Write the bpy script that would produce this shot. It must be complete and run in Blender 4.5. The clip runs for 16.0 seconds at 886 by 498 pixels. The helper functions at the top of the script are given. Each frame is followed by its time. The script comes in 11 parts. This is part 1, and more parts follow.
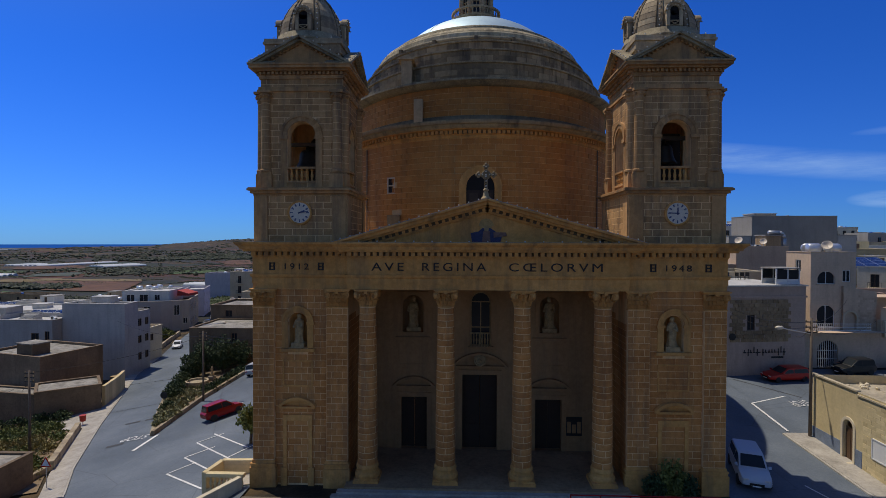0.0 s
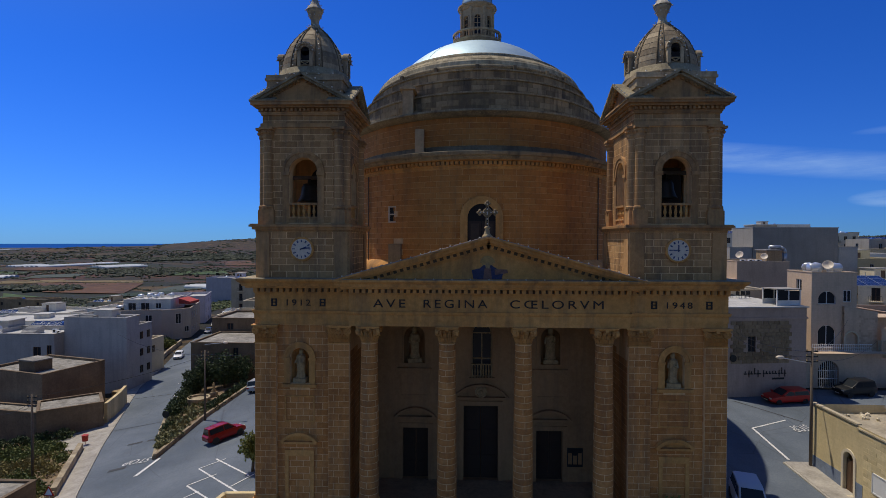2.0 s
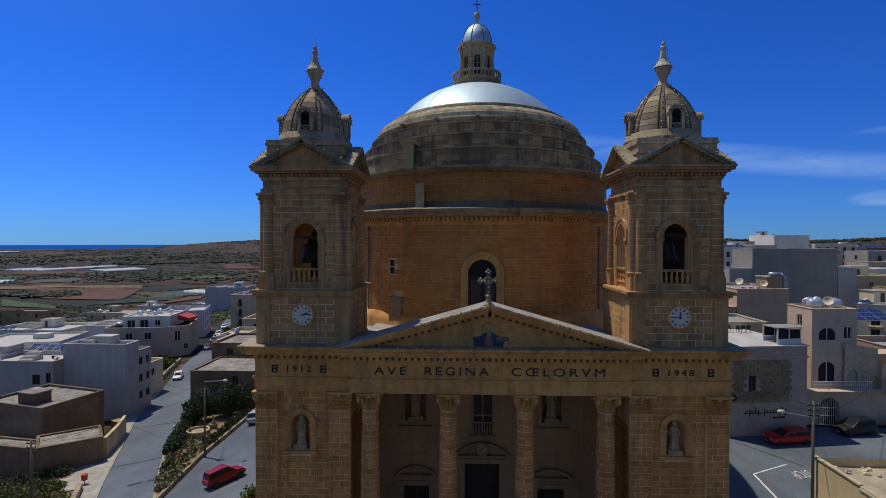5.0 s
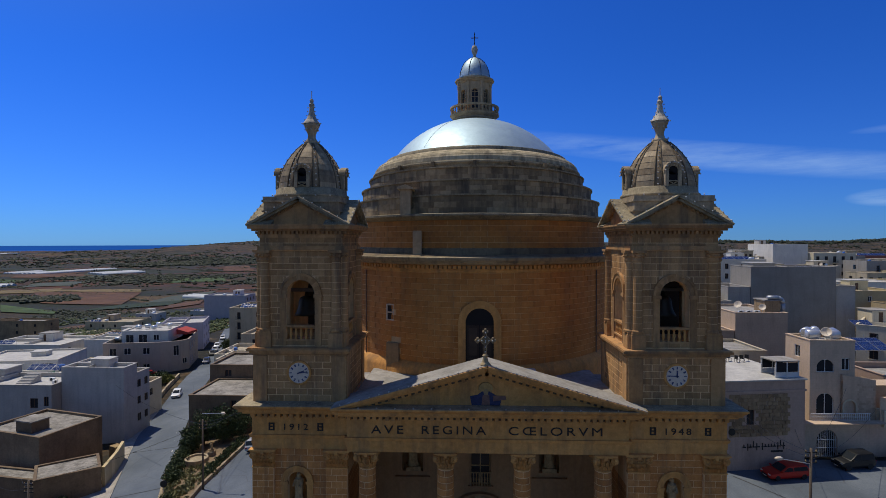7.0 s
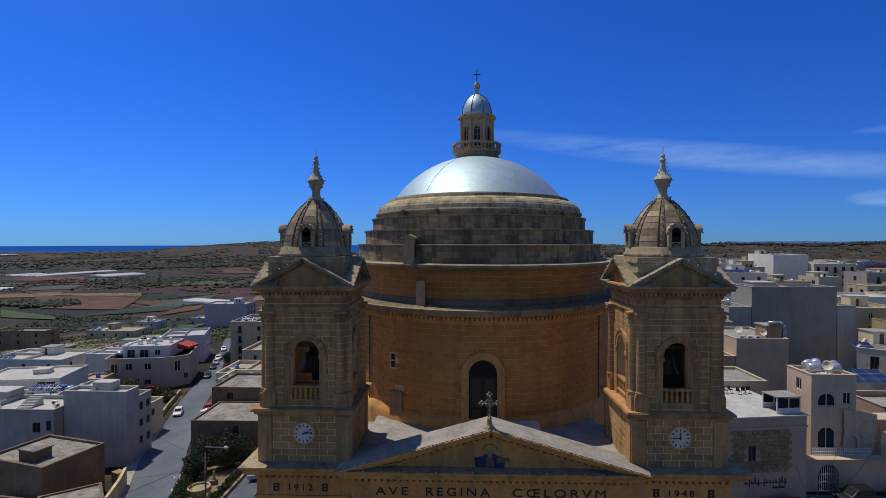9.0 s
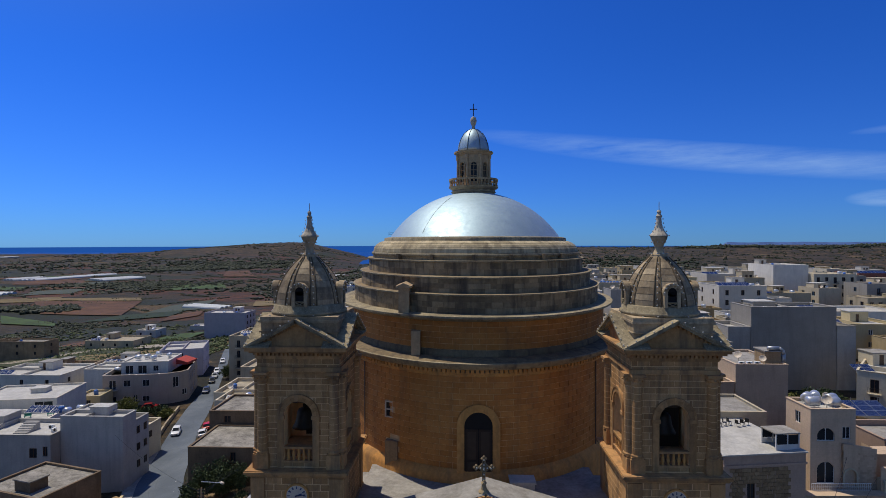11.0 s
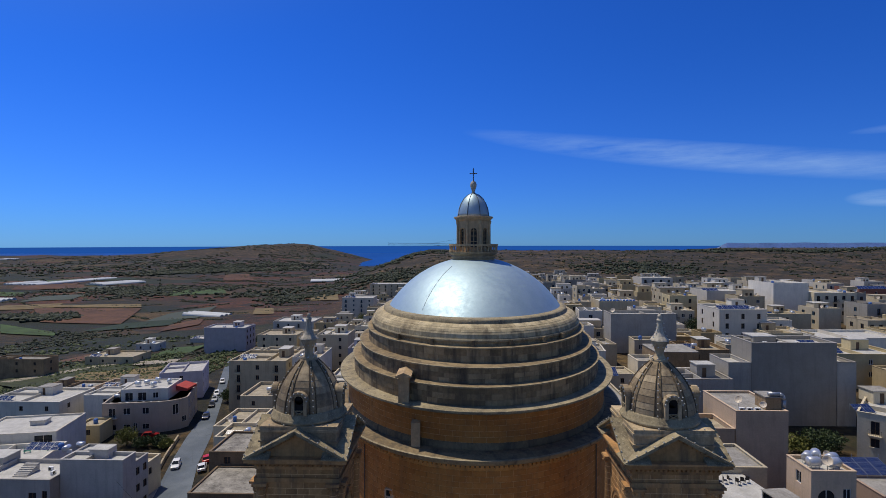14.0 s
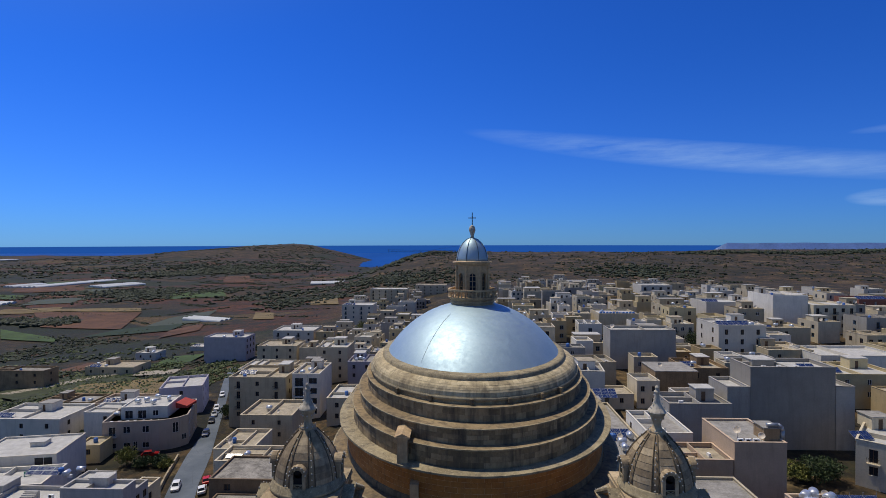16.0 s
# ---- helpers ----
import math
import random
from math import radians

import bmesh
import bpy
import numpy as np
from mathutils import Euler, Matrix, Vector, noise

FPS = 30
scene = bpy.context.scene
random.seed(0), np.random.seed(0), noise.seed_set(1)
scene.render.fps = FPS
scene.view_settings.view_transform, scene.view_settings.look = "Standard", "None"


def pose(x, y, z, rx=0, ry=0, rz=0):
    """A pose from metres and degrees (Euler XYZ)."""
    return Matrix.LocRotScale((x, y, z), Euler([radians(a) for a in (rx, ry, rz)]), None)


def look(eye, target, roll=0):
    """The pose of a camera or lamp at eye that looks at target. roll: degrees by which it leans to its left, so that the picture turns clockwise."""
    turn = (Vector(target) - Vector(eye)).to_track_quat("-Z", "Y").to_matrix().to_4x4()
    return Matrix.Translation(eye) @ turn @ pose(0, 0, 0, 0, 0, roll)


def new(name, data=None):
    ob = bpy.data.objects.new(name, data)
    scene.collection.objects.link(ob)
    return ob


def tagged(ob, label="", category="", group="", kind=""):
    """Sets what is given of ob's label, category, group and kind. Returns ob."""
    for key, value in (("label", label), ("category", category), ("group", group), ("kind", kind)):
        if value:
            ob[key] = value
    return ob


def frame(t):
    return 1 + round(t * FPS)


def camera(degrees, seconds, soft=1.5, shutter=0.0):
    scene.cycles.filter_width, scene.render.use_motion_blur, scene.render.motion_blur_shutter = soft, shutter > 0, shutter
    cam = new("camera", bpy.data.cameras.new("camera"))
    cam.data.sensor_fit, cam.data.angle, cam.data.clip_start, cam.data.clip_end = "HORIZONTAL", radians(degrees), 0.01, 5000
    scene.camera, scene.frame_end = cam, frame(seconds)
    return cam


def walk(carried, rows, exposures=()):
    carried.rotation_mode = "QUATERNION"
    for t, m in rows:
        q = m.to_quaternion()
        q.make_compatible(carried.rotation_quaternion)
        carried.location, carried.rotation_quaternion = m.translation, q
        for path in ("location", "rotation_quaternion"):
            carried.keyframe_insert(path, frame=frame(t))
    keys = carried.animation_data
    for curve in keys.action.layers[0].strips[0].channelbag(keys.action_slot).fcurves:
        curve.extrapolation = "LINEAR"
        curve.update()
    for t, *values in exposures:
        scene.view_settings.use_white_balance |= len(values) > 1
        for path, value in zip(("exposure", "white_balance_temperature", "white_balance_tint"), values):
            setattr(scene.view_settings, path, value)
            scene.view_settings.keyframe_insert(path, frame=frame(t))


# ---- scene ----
cam = camera(80.5, 16.0, soft=0.5)
PATH = [
    (0, (-1.581, -33.864, 14.778), (-1.654, -31.865, 14.748), 0.2),
    (0.5, (-1.578, -33.872, 15.365), (-1.654, -31.874, 15.329), 0.3),
    (1, (-1.614, -33.926, 15.939), (-1.69, -31.927, 15.905), 0.3),
    (1.5, (-1.631, -33.936, 16.553), (-1.706, -31.938, 16.517), 0.3),
    (2, (-1.625, -33.937, 17.173), (-1.701, -31.939, 17.141), 0.2),
    (2.5, (-1.614, -33.897, 17.819), (-1.691, -31.898, 17.783), 0.3),
    (3, (-1.705, -33.8, 18.581), (-1.779, -31.801, 18.544), 0.2),
    (3.5, (-1.76, -33.791, 19.235), (-1.835, -31.792, 19.199), 0.2),
    (4, (-1.855, -33.832, 19.934), (-1.928, -31.834, 19.904), 0.1),
    (6.5, (-1.58, -33.695, 24.138), (-1.652, -31.697, 24.108), 0.1),
    (7, (-1.608, -33.696, 25.172), (-1.678, -31.698, 25.142), 0.0),
    (7.5, (-1.665, -33.73, 26.081), (-1.735, -31.732, 26.051), 0.0),
    (8, (-1.735, -33.664, 27.187), (-1.806, -31.666, 27.158), 0.0),
    (8.5, (-1.81, -33.722, 28.162), (-1.881, -31.724, 28.131), -0.0),
    (9, (-1.87, -33.796, 29.152), (-1.94, -31.798, 29.123), -0.0),
    (11.5, (-1.425, -33.303, 34.193), (-1.496, -31.304, 34.167), -0.1),
    (12, (-1.486, -33.206, 35.45), (-1.556, -31.207, 35.423), -0.1),
    (12.5, (-1.5, -33.178, 36.491), (-1.571, -31.18, 36.466), -0.1),
    (13, (-1.501, -33.162, 37.738), (-1.572, -31.164, 37.711), -0.1),
    (13.5, (-1.5, -33.2, 38.854), (-1.569, -31.201, 38.827), -0.1),
    (14, (-1.464, -33.216, 40.16), (-1.535, -31.217, 40.134), -0.1),
    (14.5, (-1.439, -33.288, 41.322), (-1.509, -31.29, 41.295), -0.1),
    (15, (-1.348, -33.283, 42.622), (-1.419, -31.284, 42.595), -0.2),
    (15.5, (-1.35, -33.333, 43.757), (-1.421, -31.334, 43.73), -0.1),
    (16, (-1.335, -33.288, 45.126), (-1.406, -31.289, 45.098), -0.1),
]
walk(cam, [(t, look(eye, target, roll)) for t, eye, target, roll in PATH], [(0.0, 0.0, 7100, 10), (16.0, 0.0, 7100, 10)])

# ---- sky and sun ----
SUN_ELEV = radians(66.0)
SUN_WAY = Vector((-0.338, 0.228, 0.9135)).normalized()      # towards the sun: west and a little behind the facade
world = bpy.data.worlds.new("sky")
scene.world = world
world.use_nodes = True
wt = world.node_tree
wt.nodes.clear()


def node(tree, kind, **values):
    n = tree.nodes.new(kind)
    for k, v in values.items():
        if k in n.inputs:
            n.inputs[k].default_value = v
    return n


def link(tree, a, b):
    tree.links.new(a, b)


w_sky = node(wt, "ShaderNodeTexSky")
w_sky.sky_type = "NISHITA"
w_sky.sun_disc = False
w_sky.sun_elevation = SUN_ELEV
w_sky.sun_rotation = math.atan2(SUN_WAY.x, SUN_WAY.y)
w_sky.altitude = 0
w_sky.air_density = 1.0
w_sky.dust_density = 0.0
w_sky.ozone_density = 3.0
w_hsv = wt.nodes.new("ShaderNodeMix")       # multiply tint that deepens the sky's blue by direction
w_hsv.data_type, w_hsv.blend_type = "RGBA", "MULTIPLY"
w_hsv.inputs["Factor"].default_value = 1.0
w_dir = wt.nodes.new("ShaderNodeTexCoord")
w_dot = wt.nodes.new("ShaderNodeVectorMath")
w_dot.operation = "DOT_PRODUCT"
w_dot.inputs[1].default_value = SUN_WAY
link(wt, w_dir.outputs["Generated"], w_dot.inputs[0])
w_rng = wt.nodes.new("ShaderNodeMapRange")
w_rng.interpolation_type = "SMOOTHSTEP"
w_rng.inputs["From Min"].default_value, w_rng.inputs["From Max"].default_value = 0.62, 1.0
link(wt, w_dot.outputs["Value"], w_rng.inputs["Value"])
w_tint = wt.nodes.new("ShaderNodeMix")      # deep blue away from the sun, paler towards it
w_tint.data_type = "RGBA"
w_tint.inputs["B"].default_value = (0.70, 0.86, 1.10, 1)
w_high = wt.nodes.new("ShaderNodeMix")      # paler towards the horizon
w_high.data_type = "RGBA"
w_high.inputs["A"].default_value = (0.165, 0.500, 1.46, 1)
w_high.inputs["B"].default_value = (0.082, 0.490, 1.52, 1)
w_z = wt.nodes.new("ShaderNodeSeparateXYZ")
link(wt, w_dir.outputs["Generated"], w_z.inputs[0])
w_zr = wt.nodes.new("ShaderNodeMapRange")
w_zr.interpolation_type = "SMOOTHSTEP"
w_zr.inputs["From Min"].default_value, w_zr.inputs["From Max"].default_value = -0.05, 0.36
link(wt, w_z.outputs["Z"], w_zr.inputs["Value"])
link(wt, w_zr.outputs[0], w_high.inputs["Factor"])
w_south = wt.nodes.new("ShaderNodeMix")     # unseen sky tinted less blue, to neutralise its fill on shaded walls
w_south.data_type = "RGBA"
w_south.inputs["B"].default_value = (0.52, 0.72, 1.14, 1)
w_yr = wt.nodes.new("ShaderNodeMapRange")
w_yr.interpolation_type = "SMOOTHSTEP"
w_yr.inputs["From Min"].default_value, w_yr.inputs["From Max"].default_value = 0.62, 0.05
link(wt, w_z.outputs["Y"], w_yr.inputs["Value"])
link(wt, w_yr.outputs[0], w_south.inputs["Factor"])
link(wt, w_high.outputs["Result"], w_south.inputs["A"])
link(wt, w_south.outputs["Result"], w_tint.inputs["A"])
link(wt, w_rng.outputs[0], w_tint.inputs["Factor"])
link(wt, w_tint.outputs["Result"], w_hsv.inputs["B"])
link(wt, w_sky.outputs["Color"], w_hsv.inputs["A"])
# thin high cloud: streaks low over the sea to the north-east
w_geo = node(wt, "ShaderNodeTexCoord")
w_sep = node(wt, "ShaderNodeSeparateXYZ")
link(wt, w_geo.outputs["Generated"], w_sep.inputs[0])


def wmath(op, a, b=None, clamp=False):
    n = wt.nodes.new("ShaderNodeMath")
    n.operation, n.use_clamp = op, clamp
    for i, v in enumerate((a, b)):
        if v is None:
            continue
        if isinstance(v, (int, float)):
            n.inputs[i].default_value = v
        else:
            link(wt, v, n.inputs[i])
    return n.outputs[0]


w_az = wmath("ARCTAN2", w_sep.outputs["X"], w_sep.outputs["Y"])
w_el = wmath("ARCSINE", w_sep.outputs["Z"])
w_comb = node(wt, "ShaderNodeCombineXYZ")
link(wt, w_az, w_comb.inputs[0])
link(wt, wmath("MULTIPLY", w_el, 7.0), w_comb.inputs[1])
w_noise = node(wt, "ShaderNodeTexNoise", Scale=5.5, Detail=8.0, Roughness=0.66)
link(wt, w_comb.outputs[0], w_noise.inputs["Vector"])


def streak(az0, el0, slope, az_w, el_w, strength):
    da = wmath("SUBTRACT", w_az, az0)
    de = wmath("SUBTRACT", wmath("SUBTRACT", w_el, el0), wmath("MULTIPLY", da, slope))
    qa = wmath("DIVIDE", da, az_w)
    qe = wmath("DIVIDE", de, el_w)
    q = wmath("ADD", wmath("MULTIPLY", qa, qa), wmath("MULTIPLY", qe, qe))
    f = wmath("SUBTRACT", 1.0, q, True)
    n = wmath("MULTIPLY", wmath("SUBTRACT", w_noise.outputs[0], 0.28), 2.1, True)
    return wmath("MULTIPLY", wmath("MULTIPLY", f, n), strength)


w_cloud = wmath("ADD", streak(0.44, 0.143, -0.146, 0.44, 0.026, 0.62), streak(0.675, 0.064, 0.0, 0.058, 0.014, 0.95))
w_cloud = wmath("ADD", w_cloud, streak(0.72, 0.164, 0.02, 0.10, 0.008, 0.45), True)
w_mix = wt.nodes.new("ShaderNodeMix")
w_mix.data_type = "RGBA"
link(wt, w_cloud, w_mix.inputs["Factor"])
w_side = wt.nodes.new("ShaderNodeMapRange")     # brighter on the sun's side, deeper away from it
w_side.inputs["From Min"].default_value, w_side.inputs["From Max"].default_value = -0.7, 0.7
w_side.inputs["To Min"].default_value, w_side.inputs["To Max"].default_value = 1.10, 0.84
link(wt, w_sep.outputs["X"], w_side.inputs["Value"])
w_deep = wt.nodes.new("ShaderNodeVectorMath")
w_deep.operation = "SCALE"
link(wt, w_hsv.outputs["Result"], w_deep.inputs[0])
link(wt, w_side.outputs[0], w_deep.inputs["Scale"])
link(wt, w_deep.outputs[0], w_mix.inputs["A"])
w_mix.inputs["B"].default_value = (3.6, 6.0, 10.5, 1)
# below the horizon the open sea goes on
w_sea = wt.nodes.new("ShaderNodeMix")
w_sea.data_type = "RGBA"
link(wt, wmath("MULTIPLY", wmath("SUBTRACT", -0.0066, w_el), 1400.0, True), w_sea.inputs["Factor"])
link(wt, w_mix.outputs["Result"], w_sea.inputs["A"])
w_sea.inputs["B"].default_value = (0.12, 0.95, 4.4, 1)
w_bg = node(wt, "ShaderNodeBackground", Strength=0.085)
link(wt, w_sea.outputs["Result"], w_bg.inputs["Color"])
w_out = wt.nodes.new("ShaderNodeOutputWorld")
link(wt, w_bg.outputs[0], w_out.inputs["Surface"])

sun = bpy.data.lights.new("sun", "SUN")
sun.energy, sun.angle, sun.color = 3.1, radians(0.53), (1.0, 0.95, 0.86)
sun_ob = new("sun", sun)
sun_ob.matrix_world = look(tuple(SUN_WAY * 200), (0, 0, 0))

# ---- materials ----
def mat_base(name):
    m = bpy.data.materials.new(name)
    m.use_nodes = True
    t = m.node_tree
    b = t.nodes["Principled BSDF"]
    return m, t, b


def ramp(t, source, stops):
    n = t.nodes.new("ShaderNodeValToRGB")
    while len(n.color_ramp.elements) < len(stops):
        n.color_ramp.elements.new(0.5)
    for e, (p, c) in zip(n.color_ramp.elements, stops):
        e.position, e.color = p, (*c, 1) if len(c) == 3 else c
    link(t, source, n.inputs[0])
    return n.outputs[0]


def mmath(t, op, a, b=None, clamp=False):
    n = t.nodes.new("ShaderNodeMath")
    n.operation, n.use_clamp = op, clamp
    for i, v in enumerate((a, b)):
        if v is None:
            continue
        if isinstance(v, (int, float)):
            n.inputs[i].default_value = v
        else:
            link(t, v, n.inputs[i])
    return n.outputs[0]


def mixc(t, fac, a, b, mode="MIX"):
    n = t.nodes.new("ShaderNodeMix")
    n.data_type, n.blend_type = "RGBA", mode
    for key, v in (("Factor", fac), ("A", a), ("B", b)):
        s = n.inputs[key]
        if isinstance(v, (int, float)):
            s.default_value = v
        elif isinstance(v, tuple):
            s.default_value = (*v, 1)
        else:
            link(t, v, s)
    return n.outputs["Result"]


def place_of(t):
    return t.nodes.new("ShaderNodeNewGeometry").outputs["Position"]


def noise_at(t, scale, detail=5.0, rough=0.6, stretch=None):
    src = place_of(t)
    if stretch:
        mp = t.nodes.new("ShaderNodeMapping")
        mp.inputs["Scale"].default_value = stretch
        link(t, src, mp.inputs["Vector"])
        src = mp.outputs[0]
    n = node(t, "ShaderNodeTexNoise", Scale=scale, Detail=detail, Roughness=rough)
    link(t, src, n.inputs["Vector"])
    return n.outputs[0]


def bump_to(t, b, height, strength, distance):
    n = node(t, "ShaderNodeBump", Strength=strength, Distance=distance)
    link(t, height, n.inputs["Height"])
    link(t, n.outputs[0], b.inputs["Normal"])


def piece_random(t):
    """One number for each separate piece, whether it is an object of its own or an island of a joined mesh."""
    a = t.nodes.new("ShaderNodeObjectInfo").outputs["Random"]
    g = t.nodes.new("ShaderNodeNewGeometry").outputs["Random Per Island"]
    return mmath(t, "FRACT", mmath(t, "ADD", mmath(t, "MULTIPLY", a, 7.31), mmath(t, "MULTIPLY", g, 5.17)))


def stone(name, dark, mid, light, grime=(0.08, 0.065, 0.05), grime_amount=0.35, pieces=True, own=0.16, rough=0.9, bump=0.35, streaks=True):
    m, t, b = mat_base(name)
    big = noise_at(t, 0.22, 4)
    fine = noise_at(t, 3.2, 7, 0.7)
    v = mmath(t, "ADD", mmath(t, "MULTIPLY", big, 0.5), mmath(t, "MULTIPLY", fine, 0.5))
    if pieces:
        v = mmath(t, "ADD", mmath(t, "MULTIPLY", v, 1.0 - own), mmath(t, "MULTIPLY", piece_random(t), own))
    c = ramp(t, v, [(0.36, dark), (0.50, mid), (0.64, light)])
    pits = mmath(t, "MULTIPLY", mmath(t, "SUBTRACT", noise_at(t, 7.5, 5, 0.75), 0.60), 6.0, True)
    c = mixc(t, mmath(t, "MULTIPLY", pits, 0.45), c, grime)
    if streaks:
        s = noise_at(t, 1.0, 6, 0.65, (1.3, 1.3, 0.16))
        k = mmath(t, "MULTIPLY", mmath(t, "MULTIPLY", mmath(t, "SUBTRACT", s, 0.47), 5.0, True), grime_amount)
        c = mixc(t, k, c, grime)
    link(t, c, b.inputs["Base Color"])
    b.inputs["Roughness"].default_value = rough
    bump_to(t, b, noise_at(t, 9.0, 6, 0.7), bump, 0.03)
    return m


def plain(name, colour, rough=0.6, metal=0.0, vary=0.18, scale=1.5, bump=0.0, dirt=0.0, dirt_colour=(0.12, 0.10, 0.08)):
    m, t, b = mat_base(name)
    v = mmath(t, "ADD", mmath(t, "MULTIPLY", noise_at(t, scale, 5), 0.6), mmath(t, "MULTIPLY", noise_at(t, scale * 7, 4), 0.4))
    lo = tuple(x * (1 - vary) for x in colour)
    hi = tuple(min(1.0, x * (1 + vary)) for x in colour)
    c = ramp(t, v, [(0.36, lo), (0.64, hi)])
    if dirt:
        s = noise_at(t, 0.7, 6, 0.65, (1.2, 1.2, 0.2))
        c = mixc(t, mmath(t, "MULTIPLY", mmath(t, "MULTIPLY", mmath(t, "SUBTRACT", s, 0.5), 5.0, True), dirt), c, dirt_colour)
    link(t, c, b.inputs["Base Color"])
    b.inputs["Roughness"].default_value, b.inputs["Metallic"].default_value = rough, metal
    if bump:
        bump_to(t, b, noise_at(t, scale * 8, 5), bump, 0.03)
    return m


M_BLOCK = stone("limestone_block", (0.378, 0.141, 0.032), (0.539, 0.221, 0.057), (0.670, 0.304, 0.090), own=0.13, grime_amount=0.45)
M_TOWERBLOCK = stone("tower_limestone_block", (0.311, 0.158, 0.057), (0.462, 0.246, 0.095), (0.600, 0.336, 0.142), own=0.18, grime_amount=0.62)
M_DRUMBLOCK = stone("drum_limestone_block", (0.371, 0.132, 0.026), (0.514, 0.199, 0.041), (0.625, 0.270, 0.068), own=0.12, grime_amount=0.25)
M_MORTAR = stone("pale_mortar", (0.66, 0.400, 0.185), (0.80, 0.510, 0.245), (0.88, 0.590, 0.300), grime_amount=0.40, pieces=False)
M_ASHLAR = stone("dressed_limestone", (0.448, 0.202, 0.051), (0.607, 0.294, 0.080), (0.752, 0.384, 0.118), grime_amount=0.42, pieces=False)
M_CORNICE = stone("weathered_cornice_stone", (0.435, 0.201, 0.052), (0.596, 0.291, 0.082), (0.734, 0.380, 0.121), grime_amount=0.55, pieces=False)
M_WEATHER = stone("lichen_dark_stone", (0.172, 0.124, 0.066), (0.300, 0.218, 0.117), (0.440, 0.326, 0.180), grime=(0.050, 0.042, 0.034), own=0.25, grime_amount=0.75)
M_LEDGE = stone("pale_weathered_ledge", (0.20, 0.162, 0.096), (0.325, 0.265, 0.160), (0.45, 0.375, 0.235), grime_amount=0.70, pieces=False)
_t = M_LEDGE.node_tree
_b = _t.nodes["Principled BSDF"]
_c = _b.inputs["Base Color"].links[0].from_socket
_sp = mmath(_t, "MULTIPLY", mmath(_t, "SUBTRACT", noise_at(_t, 8.0, 4, 0.65), 0.56), 9.0, True)
link(_t, mixc(_t, mmath(_t, "MULTIPLY", _sp, 0.5), _c, (0.60, 0.52, 0.36)), _b.inputs["Base Color"])
M_CUPOLA = stone("cupola_stone", (0.220, 0.160, 0.095), (0.405, 0.305, 0.182), (0.585, 0.455, 0.285), own=0.22, grime_amount=0.6)
M_RENDERW = stone("portico_plaster", (0.301, 0.164, 0.069), (0.381, 0.212, 0.093), (0.442, 0.258, 0.119), grime_amount=0.3, pieces=False)
M_STATUE = plain("pale_carved_stone", (0.36, 0.25, 0.12), 0.9, vary=0.35, scale=4, bump=0.6, dirt=0.7)
M_LANT = stone("lantern_stone", (0.389, 0.264, 0.140), (0.535, 0.372, 0.203), (0.660, 0.470, 0.276), grime_amount=0.4, pieces=False)
# dark tone: painted gap shade behind dentils, and the cupola's dark ribs
M_GAP_RIB = stone("gap_shade_and_rib_stone", (0.075, 0.055, 0.034), (0.12, 0.088, 0.05), (0.18, 0.13, 0.075), pieces=False)
M_SPIRE = plain("pale_spire_stone", (0.52, 0.46, 0.36), 0.85, vary=0.25, scale=3, bump=0.4, dirt=0.5)
# near-black fill that stands in for unlit depth behind openings
M_DARK = plain("unlit_depth_black", (0.012, 0.010, 0.009), 0.9)
M_DOOR = plain("dark_door_wood", (0.034, 0.018, 0.009), 0.75)
M_FRAME_DK = plain("dark_stained_panel", (0.055, 0.032, 0.018), 0.7, vary=0.25, scale=2.5)
M_IRON = plain("dark_iron", (0.03, 0.03, 0.03), 0.5, 0.6)
M_BRONZE = plain("bronze", (0.055, 0.046, 0.034), 0.55, 0.6)
M_GLASS, _t, _b = mat_base("dark_window_glass")
_b.inputs["Base Color"].default_value = (0.022, 0.027, 0.033, 1)
_b.inputs["Roughness"].default_value = 0.12
_b.inputs["Specular IOR Level"].default_value = 0.22
M_WHITE = plain("white_paint", (0.80, 0.80, 0.78), 0.6, vary=0.06)
M_CLOCK = plain("clock_face_white", (0.64, 0.55, 0.44), 0.5, vary=0.12, scale=5)
M_CLOCKNUM = plain("clock_blue_black", (0.03, 0.05, 0.14), 0.5)
M_LETTER = plain("dark_lead_letter", (0.018, 0.014, 0.012), 0.7)
M_BULB = plain("white_bulb", (0.50, 0.49, 0.45), 0.3, vary=0.03)
M_PAINT_BLUE = plain("mosaic_blue", (0.025, 0.030, 0.085), 0.6, vary=0.4, scale=4)
M_PAINT_RED = plain("mosaic_rose", (0.20, 0.10, 0.07), 0.6, vary=0.4, scale=4)
M_PAINT_GOLD = plain("mosaic_gold", (0.42, 0.27, 0.09), 0.5, vary=0.3, scale=4)

# aluminium paint of the dome: brushed, patchy, seams of sheets
M_LEAD, t, b = mat_base("aluminium_painted_dome")
v = mmath(t, "ADD", mmath(t, "MULTIPLY", noise_at(t, 0.6, 5), 0.5), mmath(t, "MULTIPLY", noise_at(t, 5.0, 6, 0.7), 0.5))
link(t, ramp(t, v, [(0.36, (0.35, 0.48, 0.55)), (0.64, (0.43, 0.555, 0.62))]), b.inputs["Base Color"])
b.inputs["Metallic"].default_value = 0.68
link(t, ramp(t, noise_at(t, 1.6, 6, 0.7), [(0.3, (0.50, 0.50, 0.50)), (0.7, (0.66, 0.66, 0.66))]), b.inputs["Roughness"])
bump_to(t, b, noise_at(t, 1.7, 4, 0.5), 0.22, 0.05)

